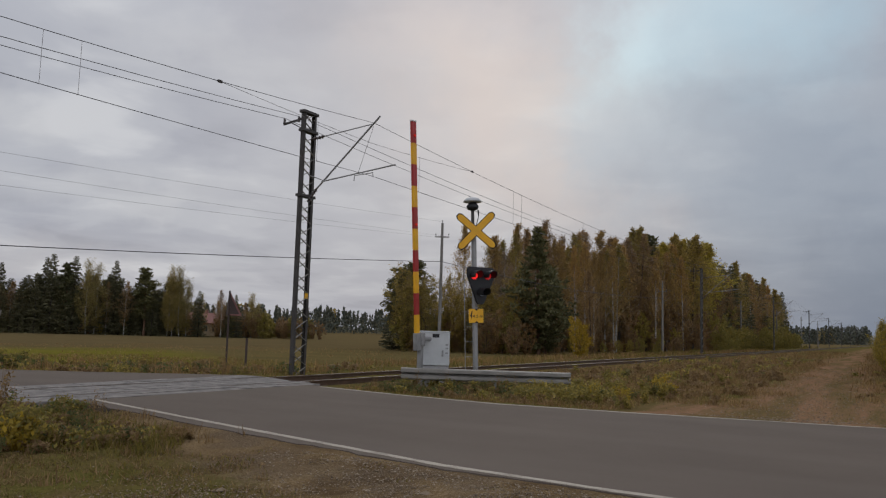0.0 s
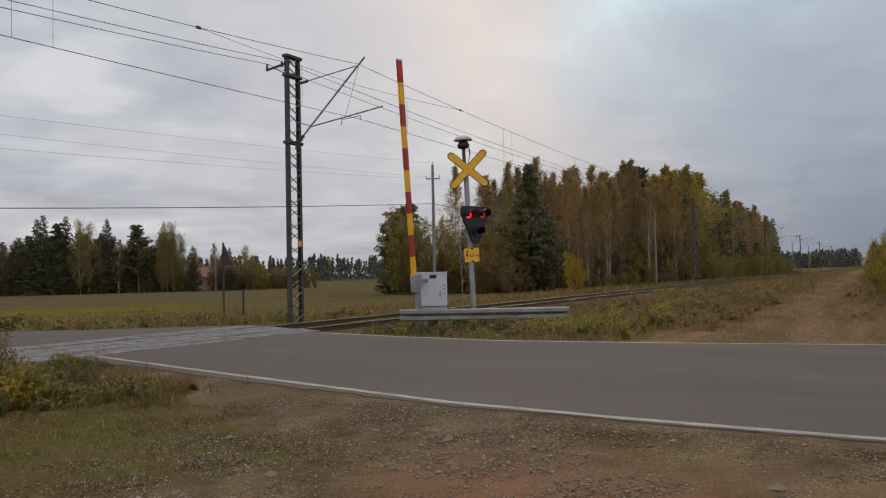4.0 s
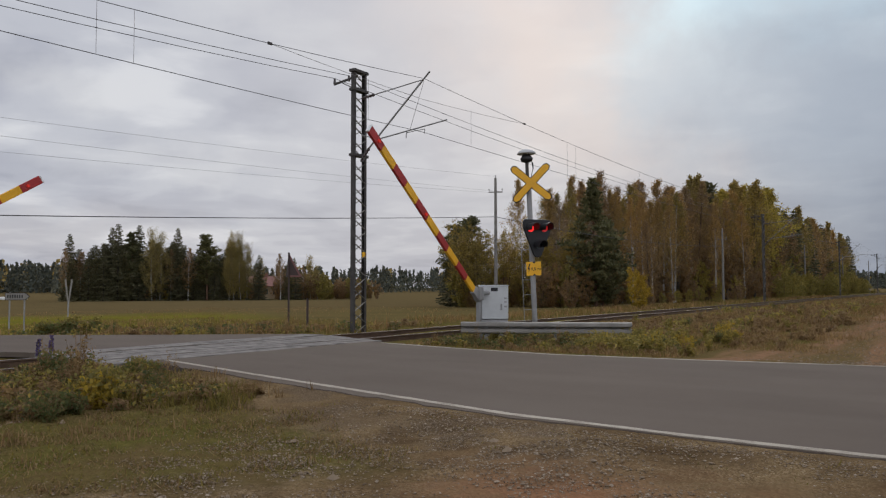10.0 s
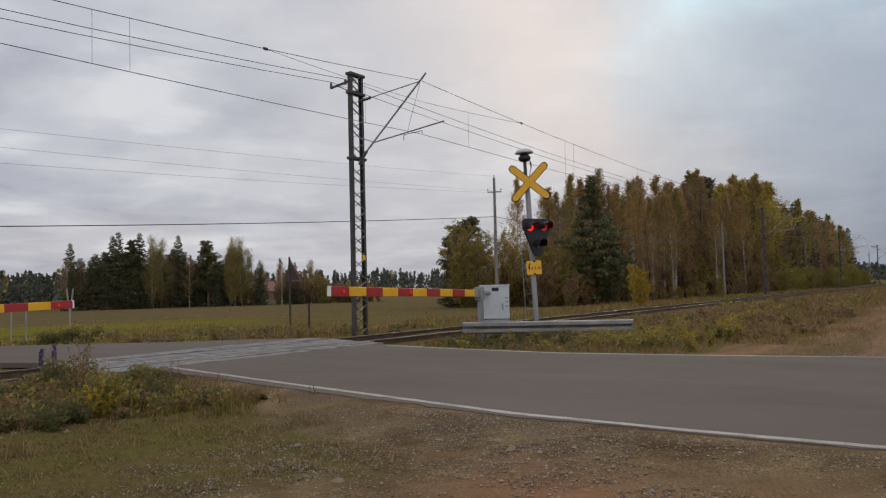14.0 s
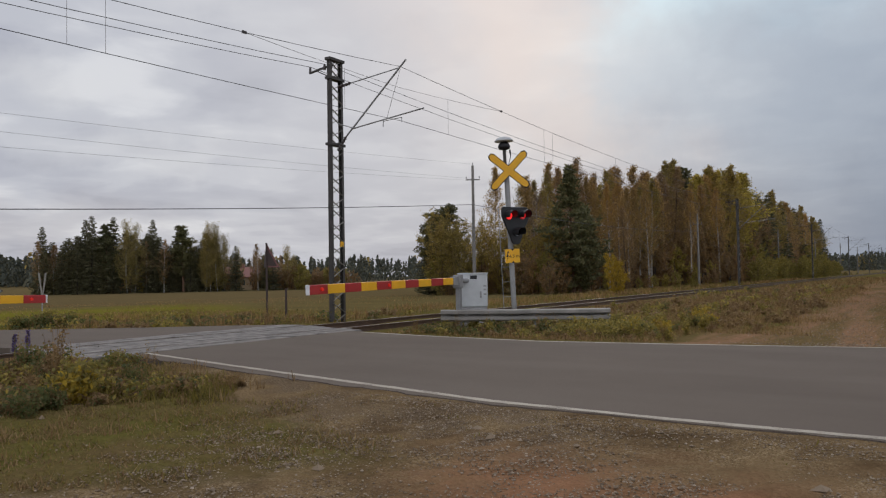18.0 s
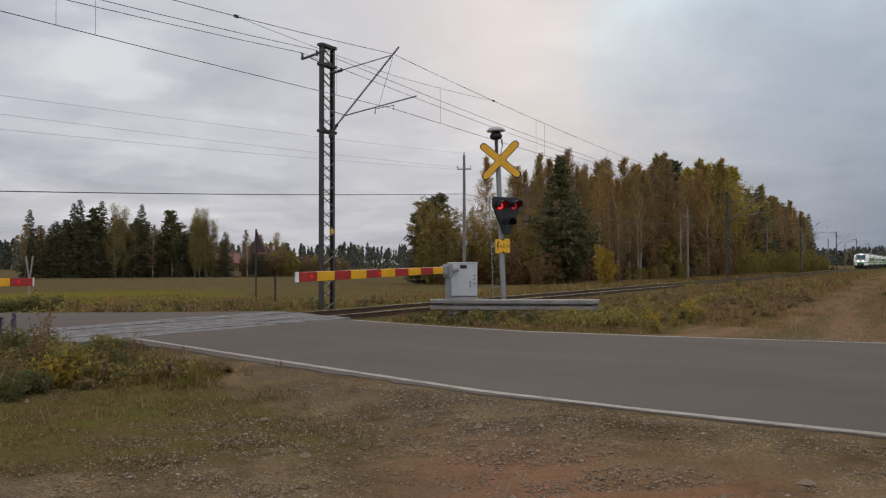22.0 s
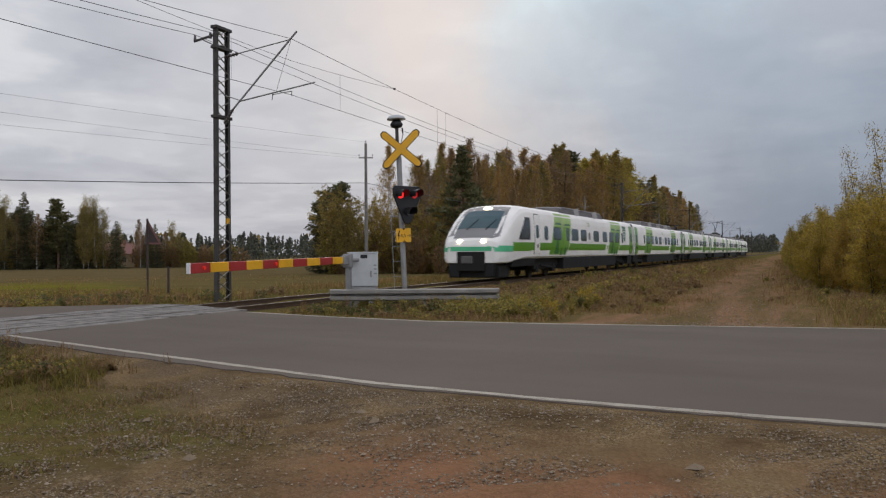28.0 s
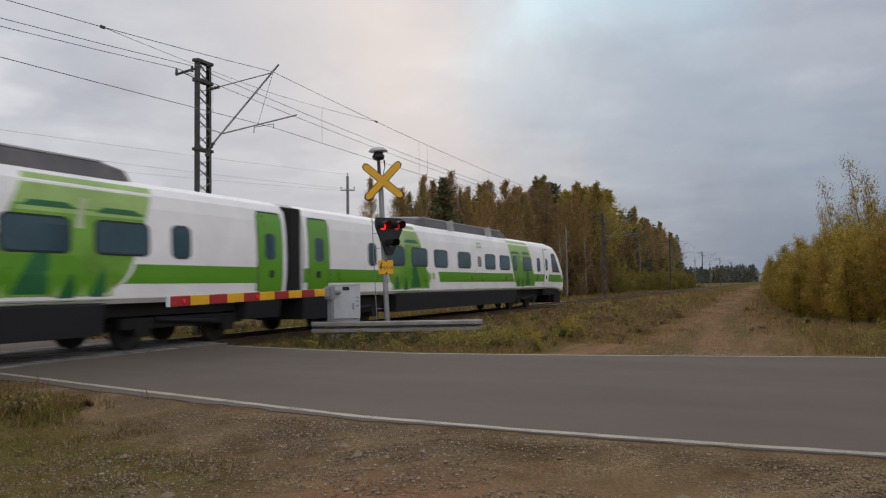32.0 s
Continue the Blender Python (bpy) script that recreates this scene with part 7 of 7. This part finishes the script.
NOSE = [(0.0, 1.58, 0.70, 0.82), (0.08, 1.80, 0.80, 0.80), (0.34, 2.05, 0.88, 0.8), (0.76, 2.36, 0.935, 0.8), (1.45, 2.90, 0.968, 0.85), (2.05, 3.24, 0.985, 0.9), (2.55, 3.43, 1.0, 0.95), (3.3, 3.50, 1.0, 0.97)]


def nose_top(x, u):
    """Height of the cab's skin at x, u metres behind the tip."""
    top, wid, low = (float(np.interp(u, [s[0] for s in NOSE], [s[k] for s in NOSE])) for k in (1, 2, 3))
    xs = [p[0] * wid for p in PROFILE[::-1]]
    zs = [low + (p[1] - 0.97) / 2.53 * (top - low) for p in PROFILE[::-1]]
    return float(np.interp(abs(x), xs, zs))


def nose_skin(half0, half1, u0, u1, lift, n=8):
    """A skin laid on the sloping front, from u0 (low) to u1 (high)."""
    bm = bmesh.new()
    rows = []
    for i in range(n + 1):
        u = u0 + (u1 - u0) * i / n
        hw = half0 + (half1 - half0) * i / n
        rows.append([bm.verts.new((hw * (j / 4 - 1), u - lift * 0.6, nose_top(hw * (j / 4 - 1), u) + lift)) for j in range(9)])
    for a, b in zip(rows, rows[1:]):
        for j in range(8):
            bm.faces.new((a[j], a[j + 1], b[j + 1], b[j]))
    return bm


def nose_side(sx, z0, z1, u0, u1, lift, n=12):
    """A band round the tapering cab's flank."""
    bm = bmesh.new()
    rows = []
    for i in range(n + 1):
        u = u0 + (u1 - u0) * i / n
        top, wid, low = (float(np.interp(u, [s[0] for s in NOSE], [s[k] for s in NOSE])) for k in (1, 2, 3))
        zs = [low + (p[1] - 0.97) / 2.53 * (top - low) for p in PROFILE]
        xs = [p[0] * wid for p in PROFILE]
        rows.append([bm.verts.new((sx * (float(np.interp(z, zs, xs)) + lift), u - lift, z)) for z in np.linspace(z0, z1, 5)])
    for a, b in zip(rows, rows[1:]):
        for j in range(4):
            bm.faces.new((a[j], a[j + 1], b[j + 1], b[j]))
    bmesh.ops.recalc_face_normals(bm, faces=bm.faces)
    bmesh.ops.translate(bm, vec=(0, -END, 0), verts=bm.verts)
    return bm


def pod(car, y0, y1):
    bm = bmesh.new()
    outline = [(1.22, 3.24), (1.12, 3.68), (1.0, 3.75), (0.0, 3.80), (-1.0, 3.75), (-1.12, 3.68), (-1.22, 3.24)]
    rings = []
    for y, s in ((y0, 0.0), (y0 + 0.5, 0.85), (y0 + 1.2, 1.0), (y1 - 1.0, 1.0), (y1 - 0.35, 0.8), (y1, 0.0)):
        rings.append([bm.verts.new((x * (0.94 + 0.06 * s), y, 3.24 + (z - 3.24) * (0.12 + 0.88 * s))) for x, z in outline])
    for a, b in zip(rings, rings[1:]):
        for i in range(len(outline) - 1):
            bm.faces.new((a[i], a[i + 1], b[i + 1], b[i]))
    bm.faces.new(rings[0])
    bm.faces.new(rings[-1])
    bmesh.ops.recalc_face_normals(bm, faces=bm.faces)
    part("roof_fairing", bm, M_TGREY, car, "grey roof equipment fairing")
    bm = bmesh.new()
    for sx in (-1, 1):
        beam(bm, (sx * 1.09, y0 + 0.9, 3.72), (sx * 1.09, y1 - 0.9, 3.72), 0.05, 0.035)
        yy = y0 + 3.2
        while yy < y1 - 1:
            beam(bm, (sx * 1.215, yy, 3.30), (sx * 1.125, yy, 3.70), 0.55, 0.02, up=(0, 1, 0))
            yy += 4.3
    part("fairing_rim", bm, M_TRIM, car, "pale fairing rim")


def raised_pantograph(car, c):
    """Pantograph standing up to the contact wire: base on insulators, lower arm, knee, upper arms, head."""
    for dy in (-1.2, 0.0, 1.2):
        for sx in (-1, 1):
            bm = bmesh.new()
            insulator(bm, (sx * 0.6, c + dy, 3.42), (sx * 0.6, c + dy, 4.0), 0.09)
            part("insulator", bm, M_INSUL, car)
    bm = bmesh.new()
    box(bm, -0.7, 0.7, c - 1.4, c + 1.4, 4.0, 4.10, 0.02)
    part("base_frame", bm, M_TDARK, car)
    bm = bmesh.new()
    box(bm, -0.4, 0.4, c - 0.9, c + 0.3, 4.10, 4.30, 0.04)
    part("drive_unit", bm, M_TGREY, car)
    bm = bmesh.new()
    rod(bm, (0, c - 0.7, 4.2), (0, c + 1.1, 5.10), 0.065, 0.05, 8)
    part("lower_arm", bm, M_TDARK, car)
    for sx in (-1, 1):
        bm = bmesh.new()
        rod(bm, (sx * 0.08, c + 1.1, 5.10), (sx * 0.42, c - 0.5, 5.86), 0.035, 0.028, 8)
        part("upper_arm", bm, M_TDARK, car)
    for dy in (-0.72, -0.32):
        bm = bmesh.new()
        beam(bm, (-0.62, c + dy, 5.90), (0.62, c + dy, 5.90), 0.06, 0.05)
        for sx in (-1, 1):
            rod(bm, (sx * 0.62, c + dy, 5.90), (sx * 0.95, c + dy, 5.70), 0.03, 0.02, 6)
        part("contact_strip", bm, M_TDARK, car)
    bm = bmesh.new()
    pts = [Vector((0.8, c + 1.2 + 1.6 * q, 3.46 + 0.4 * math.sin(math.pi * q))) for q in np.linspace(0, 1, 9)]
    tapered(bm, pts, 0.06, 0.06, 8)
    part("cable_hose", bm, M_TDARK, car, "black high-voltage cable")


def pantograph(car, c):
    """Folded pantograph on its insulators, with a drooping cable beside the coach end."""
    for sx in (-1, 1):
        for dy in (-1.0, 0.0, 1.0):
            bm = bmesh.new()
            insulator(bm, (sx * 0.6, c + dy, 3.42), (sx * 0.6, c + dy, 3.64), 0.09)
            part("insulator", bm, M_INSUL, car)
        bm = bmesh.new()
        beam(bm, (sx * 0.6, c - 1.3, 3.68), (sx * 0.6, c + 1.3, 3.68), 0.10, 0.09)
        part("base_frame", bm, M_TDARK, car)
        bm = bmesh.new()
        rod(bm, (sx * 0.30, c + 1.1, 3.76), (sx * 0.45, c - 1.0, 3.98), 0.06, 0.05, 8)
        part("lower_arm", bm, M_TDARK, car)
        bm = bmesh.new()
        rod(bm, (sx * 0.45, c - 1.0, 3.98), (sx * 0.60, c + 1.3, 4.12), 0.05, 0.04, 8)
        part("upper_arm", bm, M_TDARK, car)
    for dy in (1.0, 1.35):
        bm = bmesh.new()
        beam(bm, (-0.70, c + dy, 4.15), (0.70, c + dy, 4.15), 0.07, 0.05)
        for sx in (-1, 1):
            rod(bm, (sx * 0.70, c + dy, 4.15), (sx * 0.98, c + dy, 4.03), 0.03, 0.02, 6)
        part("contact_strip", bm, M_TDARK, car)
    bm = bmesh.new()
    box(bm, -0.45, 0.45, c + 0.1, c + 0.9, 3.70, 3.86, 0.04)
    part("drive_unit", bm, M_TGREY, car)
    s = -1 if c < 10 else 1
    bm = bmesh.new()
    pts = [Vector((0.75, c + s * (1.4 + 1.2 * q), 3.46 + 0.42 * math.sin(math.pi * q))) for q in np.linspace(0, 1, 9)]
    tapered(bm, pts, 0.075, 0.075, 8)
    part("cable_hose", bm, M_TDARK, car, "black high-voltage cable")


MID_WIN = [(4.0, 4.5), (5.2, 6.5), (7.1, 8.45), (9.15, 10.4), (11.0, 12.25), (14.1, 15.3), (16.2, 17.4), (18.25, 19.45), (20.1, 21.35), (22.3, 22.75)]
END_WIN = [(3.95, 4.4), (5.2, 6.4), (7.0, 8.25), (8.9, 10.1), (11.2, 12.5), (14.25, 15.5), (16.15, 17.5), (18.05, 18.55), (19.6, 20.95), (22.0, 22.5)]


def common(car, wins, films, grill, stripe0, stripe1, pale=False):
    for a, b in wins:
        window(car, a, b, *((1.92, 2.50) if b - a > 0.75 else (1.90, 2.52)))
    l, r = rounded(grill, 0.42, 1.98, 2.40, 0.05)
    skin("grille", l, r, 1.98, 2.40, 0.008, 4, M_TGREY, car, "grey side grille")
    skin("stripe", lambda z: stripe0, lambda z: stripe1, 1.35, 1.73, 0.0030, 3, M_TG, car, "green waist stripe")
    for i, (c, w) in enumerate(films):
        landscape(car, c, w, pale and i == 0)
    for zb, wb in ((2.90, 0.52), (2.76, 0.60)):
        l, r = rounded(grill - 0.05, wb, zb, zb + 0.09, 0.02)
        skin("lettering_bar", l, r, zb, zb + 0.09, 0.006, 1, M_TGP, car)
    for zb in (2.03, 2.12, 2.21, 2.30):
        l, r = rounded(grill, 0.34, zb, zb + 0.04, 0.01)
        skin("grille_slat", l, r, zb, zb + 0.04, 0.012, 1, M_TRIM, car)
    for c, w in films[-1:]:
        left = c - w / 2
        skin("film_fade", lambda z: left - 1.25 + 0.5 * (z - 1.35), lambda z: left - 0.12 + 0.5 * (z - 1.9), 1.345, 1.735, 0.0045, 3, M_TW, car, "white gap in the waist stripe")
        for dx in (-0.82, -0.46):
            skin("emblem", lambda z: left + dx + 0.3 * (z - 1.45), lambda z: left + dx + 0.24 + 0.3 * (z - 1.45), 1.45, 1.68, 0.0075, 2, M_TGL, car, "pale green emblem shape")


def mid_car(train, y0, panto):
    """One coach, y0 its front joint."""
    bm = loft([(0.42, 3.50, 1.0, 0.97), (CAR - 0.42, 3.50, 1.0, 0.97)])
    car = part("coach", bm, M_TW, train, "white and green intermediate coach")
    car.location = (0, y0, 0)
    bm = bmesh.new()
    prism(bm, [(1.46, 1.0), (1.50, 0.95), (1.46, 0.38), (-1.46, 0.38), (-1.50, 0.95), (-1.46, 1.0)], 6.2, CAR - 6.2)
    part("skirt", bm, M_TSKIRT, car, "dark grey side skirt")
    for a, b in ((0.5, 1.9), (CAR - 1.9, CAR - 0.5)):
        bm = bmesh.new()
        prism(bm, [(1.46, 1.0), (1.48, 0.95), (1.42, 0.5), (-1.42, 0.5), (-1.48, 0.95), (-1.46, 1.0)], a, b)
        part("skirt", bm, M_TSKIRT, car)
    bm = bmesh.new()
    box(bm, -1.15, 1.15, 1.0, CAR - 1.0, 0.7, 1.02)
    part("underframe", bm, M_TDARK, car)
    common(car, [(a, b) for a, b in ((CAR - q, CAR - p) for p, q in MID_WIN)], [(6.45, 3.4 if panto and panto < 10 else 3.05), (CAR - 7.1, 3.1)], CAR - 13.2, 1.66, CAR - 1.66, bool(panto) and panto < 10)
    door(car, 0.62, 1.62)
    door(car, CAR - 1.62, CAR - 0.62)
    bogie(car, 3.6)
    bogie(car, CAR - 3.6)
    pod(car, 5.2 if not panto or panto > 10 else 8.2, CAR - 5.0 if not panto or panto < 10 else CAR - 8.2)
    if panto:
        (pantograph if panto < 10 else raised_pantograph)(car, panto)
    # bellows to the next coach
    bm = bmesh.new()
    for i in range(5):
        yy = CAR - 0.42 + 0.17 * i
        box(bm, -1.46, 1.46, yy, yy + 0.11, 0.95, 3.30, 0.03)
    part("gangway_bellows", bm, M_TDARK, car, "dark gangway bellows")
    return car


def end_car(train, y_joint, face):
    """A driving coach whose joint lies at y_joint; face -1: nose towards -y, 1: towards +y."""
    st = [(-END + u, top, wid, low) for u, top, wid, low in NOSE] + [(-0.42, 3.50, 1.0, 0.97)]
    car = part("driving_coach", loft(st), M_TW, train, "white and green driving coach with sloping nose")
    car.matrix_basis = pose(0, y_joint, 0, 0, 0, 0 if face < 0 else 180)
    up = lambda bm: bmesh.ops.translate(bm, vec=(0, -END, 0), verts=bm.verts) and bm or bm
    part("nose_mask", up(nose_skin(1.22, 1.02, 0.20, 2.42, 0.006, 14)), M_TNOSE, car, "grey front mask")
    part("windscreen", up(nose_skin(0.98, 0.88, 0.74, 1.92, 0.016, 10)), M_TGLASS, car, "dark windscreen")
    bm = bmesh.new()
    for x0, x1 in ((-0.45, -0.1), (0.45, 0.75)):
        rod(bm, (x0, -END + 0.62, nose_top(x0, 0.62) + 0.03), (x1, -END + 1.25, nose_top(x1, 1.25) + 0.04), 0.02, 0.012, 5)
    part("wiper", bm, M_TDARK, car)
    bm = bmesh.new()
    prism(bm, [(-0.20, -0.06), (0.20, -0.06), (0.14, 0.06), (-0.14, 0.06)], -0.04, 0.04)
    bmesh.ops.transform(bm, matrix=pose(0, -END + 2.12, nose_top(0, 2.12) + 0.02, -24, 0, 0), verts=bm.verts)
    part("top_lamp", bm, M_HEADLAMP, car, "lit upper headlamp")
    for x in (-0.55, 0.55):
        bm = bmesh.new()
        rod(bm, (x, -END + 0.35, 1.76), (x, -END + 0.03, 1.76), 0.095, 0.085, 20)
        part("headlamp", bm, M_HEADLAMP, car, "lit round headlamp")
    # green band round the nose and the coupler recess
    bm = bmesh.new()
    box(bm, -0.97, 0.97, -END - 0.012, -END + 0.05, 1.33, 1.52, 0.004)
    part("nose_band", bm, M_TCYAN, car, "sea-green nose band")
    for sx in (1, -1):
        part("nose_stripe", nose_side(sx, 1.30, 1.56, 0.0, 1.2, 0.010), M_TCYAN, car, "sea-green stripe round the nose")
        part("nose_stripe", nose_side(sx, 1.32, 1.72, 1.2, 3.46, 0.008), M_TG, car, "green waist stripe")
    bm = bmesh.new()
    box(bm, -0.66, 0.66, -END - 0.03, -END + 0.7, 0.45, 1.31, 0.05)
    part("coupler_recess", bm, M_TDARK, car, "black coupler opening")
    bm = bmesh.new()
    box(bm, -0.45, 0.10, -END - 0.08, -END + 0.3, 0.78, 1.12, 0.06)
    part("coupler", bm, M_TGREY, car, "grey coupler head")
    for sx in (-1, 1):
        bm = bmesh.new()
        prism(bm, [(sx * 0.60, 0.22), (sx * 0.98, 0.26), (sx * 1.10, 0.84), (sx * 0.60, 0.84)], -END + 0.06, -END + 2.2)
        bmesh.ops.recalc_face_normals(bm, faces=bm.faces)
        part("front_spoiler", bm, M_TSKIRT, car)
    bm = bmesh.new()
    box(bm, -1.2, 1.2, -END + 0.3, -END + 1.6, 0.16, 0.7, 0.05)
    part("snow_plough", bm, M_TDARK, car)
    # flank
    common(car, [(-b, -a) for a, b in END_WIN], [(-19.6, 3.3), (-6.6, 3.1)], -13.55, -24.8, -0.4)
    skin("cab_window_seal", lambda z: -26.38 + 0.95 * (z - 1.85), lambda z: -24.75 - 0.25 * max(0.0, 2.2 - z), 1.85, 2.88, 0.010, 8, M_TFRAME, car)
    skin("cab_window", lambda z: -26.28 + 0.95 * (z - 1.85), lambda z: -24.83 - 0.25 * max(0.0, 2.2 - z), 1.91, 2.82, 0.014, 8, M_TSCREEN, car, "dark angular cab side window")
    door(car, -24.1, -23.3, False)
    door(car, -1.62, -0.62)
    for c, z0, z1 in ((-3.4, 2.0, 3.05),) if face < 0 else ():
        skin("emblem", lambda z: c - 0.25 - 0.35 * (z - 2.0), lambda z: c + 0.25 + 0.35 * (z - 2.0), z0, z1, 0.006, 4, M_TGD, car, "dark green tapering emblem")
        for zb in (2.28, 2.46, 2.64):
            skin("emblem_bar", lambda z: c - 0.16 - 0.3 * (zb - 2.0), lambda z: c + 0.16 + 0.3 * (zb - 2.0), zb, zb + 0.07, 0.009, 1, M_TW, car)
    for a, b in ((-18.8, -6.0), (-1.9, -0.5)):
        bm = bmesh.new()
        prism(bm, [(1.46, 1.0), (1.50, 0.95), (1.46, 0.38), (-1.46, 0.38), (-1.50, 0.95), (-1.46, 1.0)], a, b)
        part("skirt", bm, M_TSKIRT, car, "dark grey side skirt")
    bm = bmesh.new()
    box(bm, -1.15, 1.15, -END + 1.2, -0.6, 0.6, 1.02)
    part("underframe", bm, M_TDARK, car)
    bm = bmesh.new()
    prism(bm, [(1.44, 1.0), (1.46, 0.95), (1.38, 0.62), (-1.38, 0.62), (-1.46, 0.95), (-1.44, 1.0)], -END + 1.4, -23.6)
    part("skirt", bm, M_TSKIRT, car)
    bogie(car, -21.2)
    bogie(car, -3.6)
    pod(car, -18.6, -8.0)
    bm = bmesh.new()
    for i in range(3):
        box(bm, -1.46, 1.46, -0.42 + 0.15 * i, -0.32 + 0.15 * i, 0.95, 3.30, 0.03)
    part("gangway_bellows", bm, M_TDARK, car, "dark gangway bellows")
    return car


def build_train():
    t = thing("passenger_train", "white and green six-coach electric express train on the track", "train", pose(TX, 500, 0))
    end_car(t, 0.0, -1)
    for i in range(4):
        mid_car(t, CAR * i, {1: 2.6, 2: CAR - 3.5}.get(i))
    end_car(t, CAR * 4, 1)
    return t


# ---------------------------------------------------------------- what moves
# place of the first joint along the line, second by second
TRAIN_ROWS = [(0.0, 837.0), (12.0, 490.0), (20.0, 284.0), (22.0, 235.0), (23.0, 210.5), (24.0, 186.0), (25.0, 161.5), (26.0, 133.0), (27.0, 98.5), (27.5, 79.6), (28.0, 60.2), (29.0, 21.4), (30.0, -16.4), (31.0, -53.9), (32.0, -90.1)]


def motions():
    walk(train, [(t, pose(TX, y, 0)) for t, y in TRAIN_ROWS])
    rows = [(0.0, 84.5), (4.0, 84.5), (4.5, 84.0), (5.0, 82.3), (5.4, 80.3), (6.0, 76.2), (7.0, 66.5), (8.0, 57.0), (9.0, 48.5), (10.0, 39.3), (11.0, 29.8), (12.0, 20.8), (12.5, 16.0), (13.0, 10.8), (13.5, 6.3), (14.0, 1.5), (14.4, -1.0), (32.0, -1.0)]
    # the arm across the track comes down a little ahead of the other
    lead = {7.0: 62.0, 8.0: 51.0, 9.0: 41.5, 10.0: 31.5, 11.0: 23.5, 12.0: 16.0, 12.5: 12.2, 13.0: 8.8, 13.5: 5.0}
    for (arm, hz), early in zip(arms, (False, True)):
        walk(arm, [(t, pose(0, 0, hz, -(lead.get(t, a) if early else a), 0, 0)) for t, a in rows])


build_ground()
build_road()
build_overhead()
build_poles()
build_signal()
arms = build_barriers()
build_guard_rail()
build_signs()
train = build_train()
build_forests()
build_far_woods()
build_house()
build_bales()
build_weeds()
build_grass()
build_gravel()
build_track()
motions()
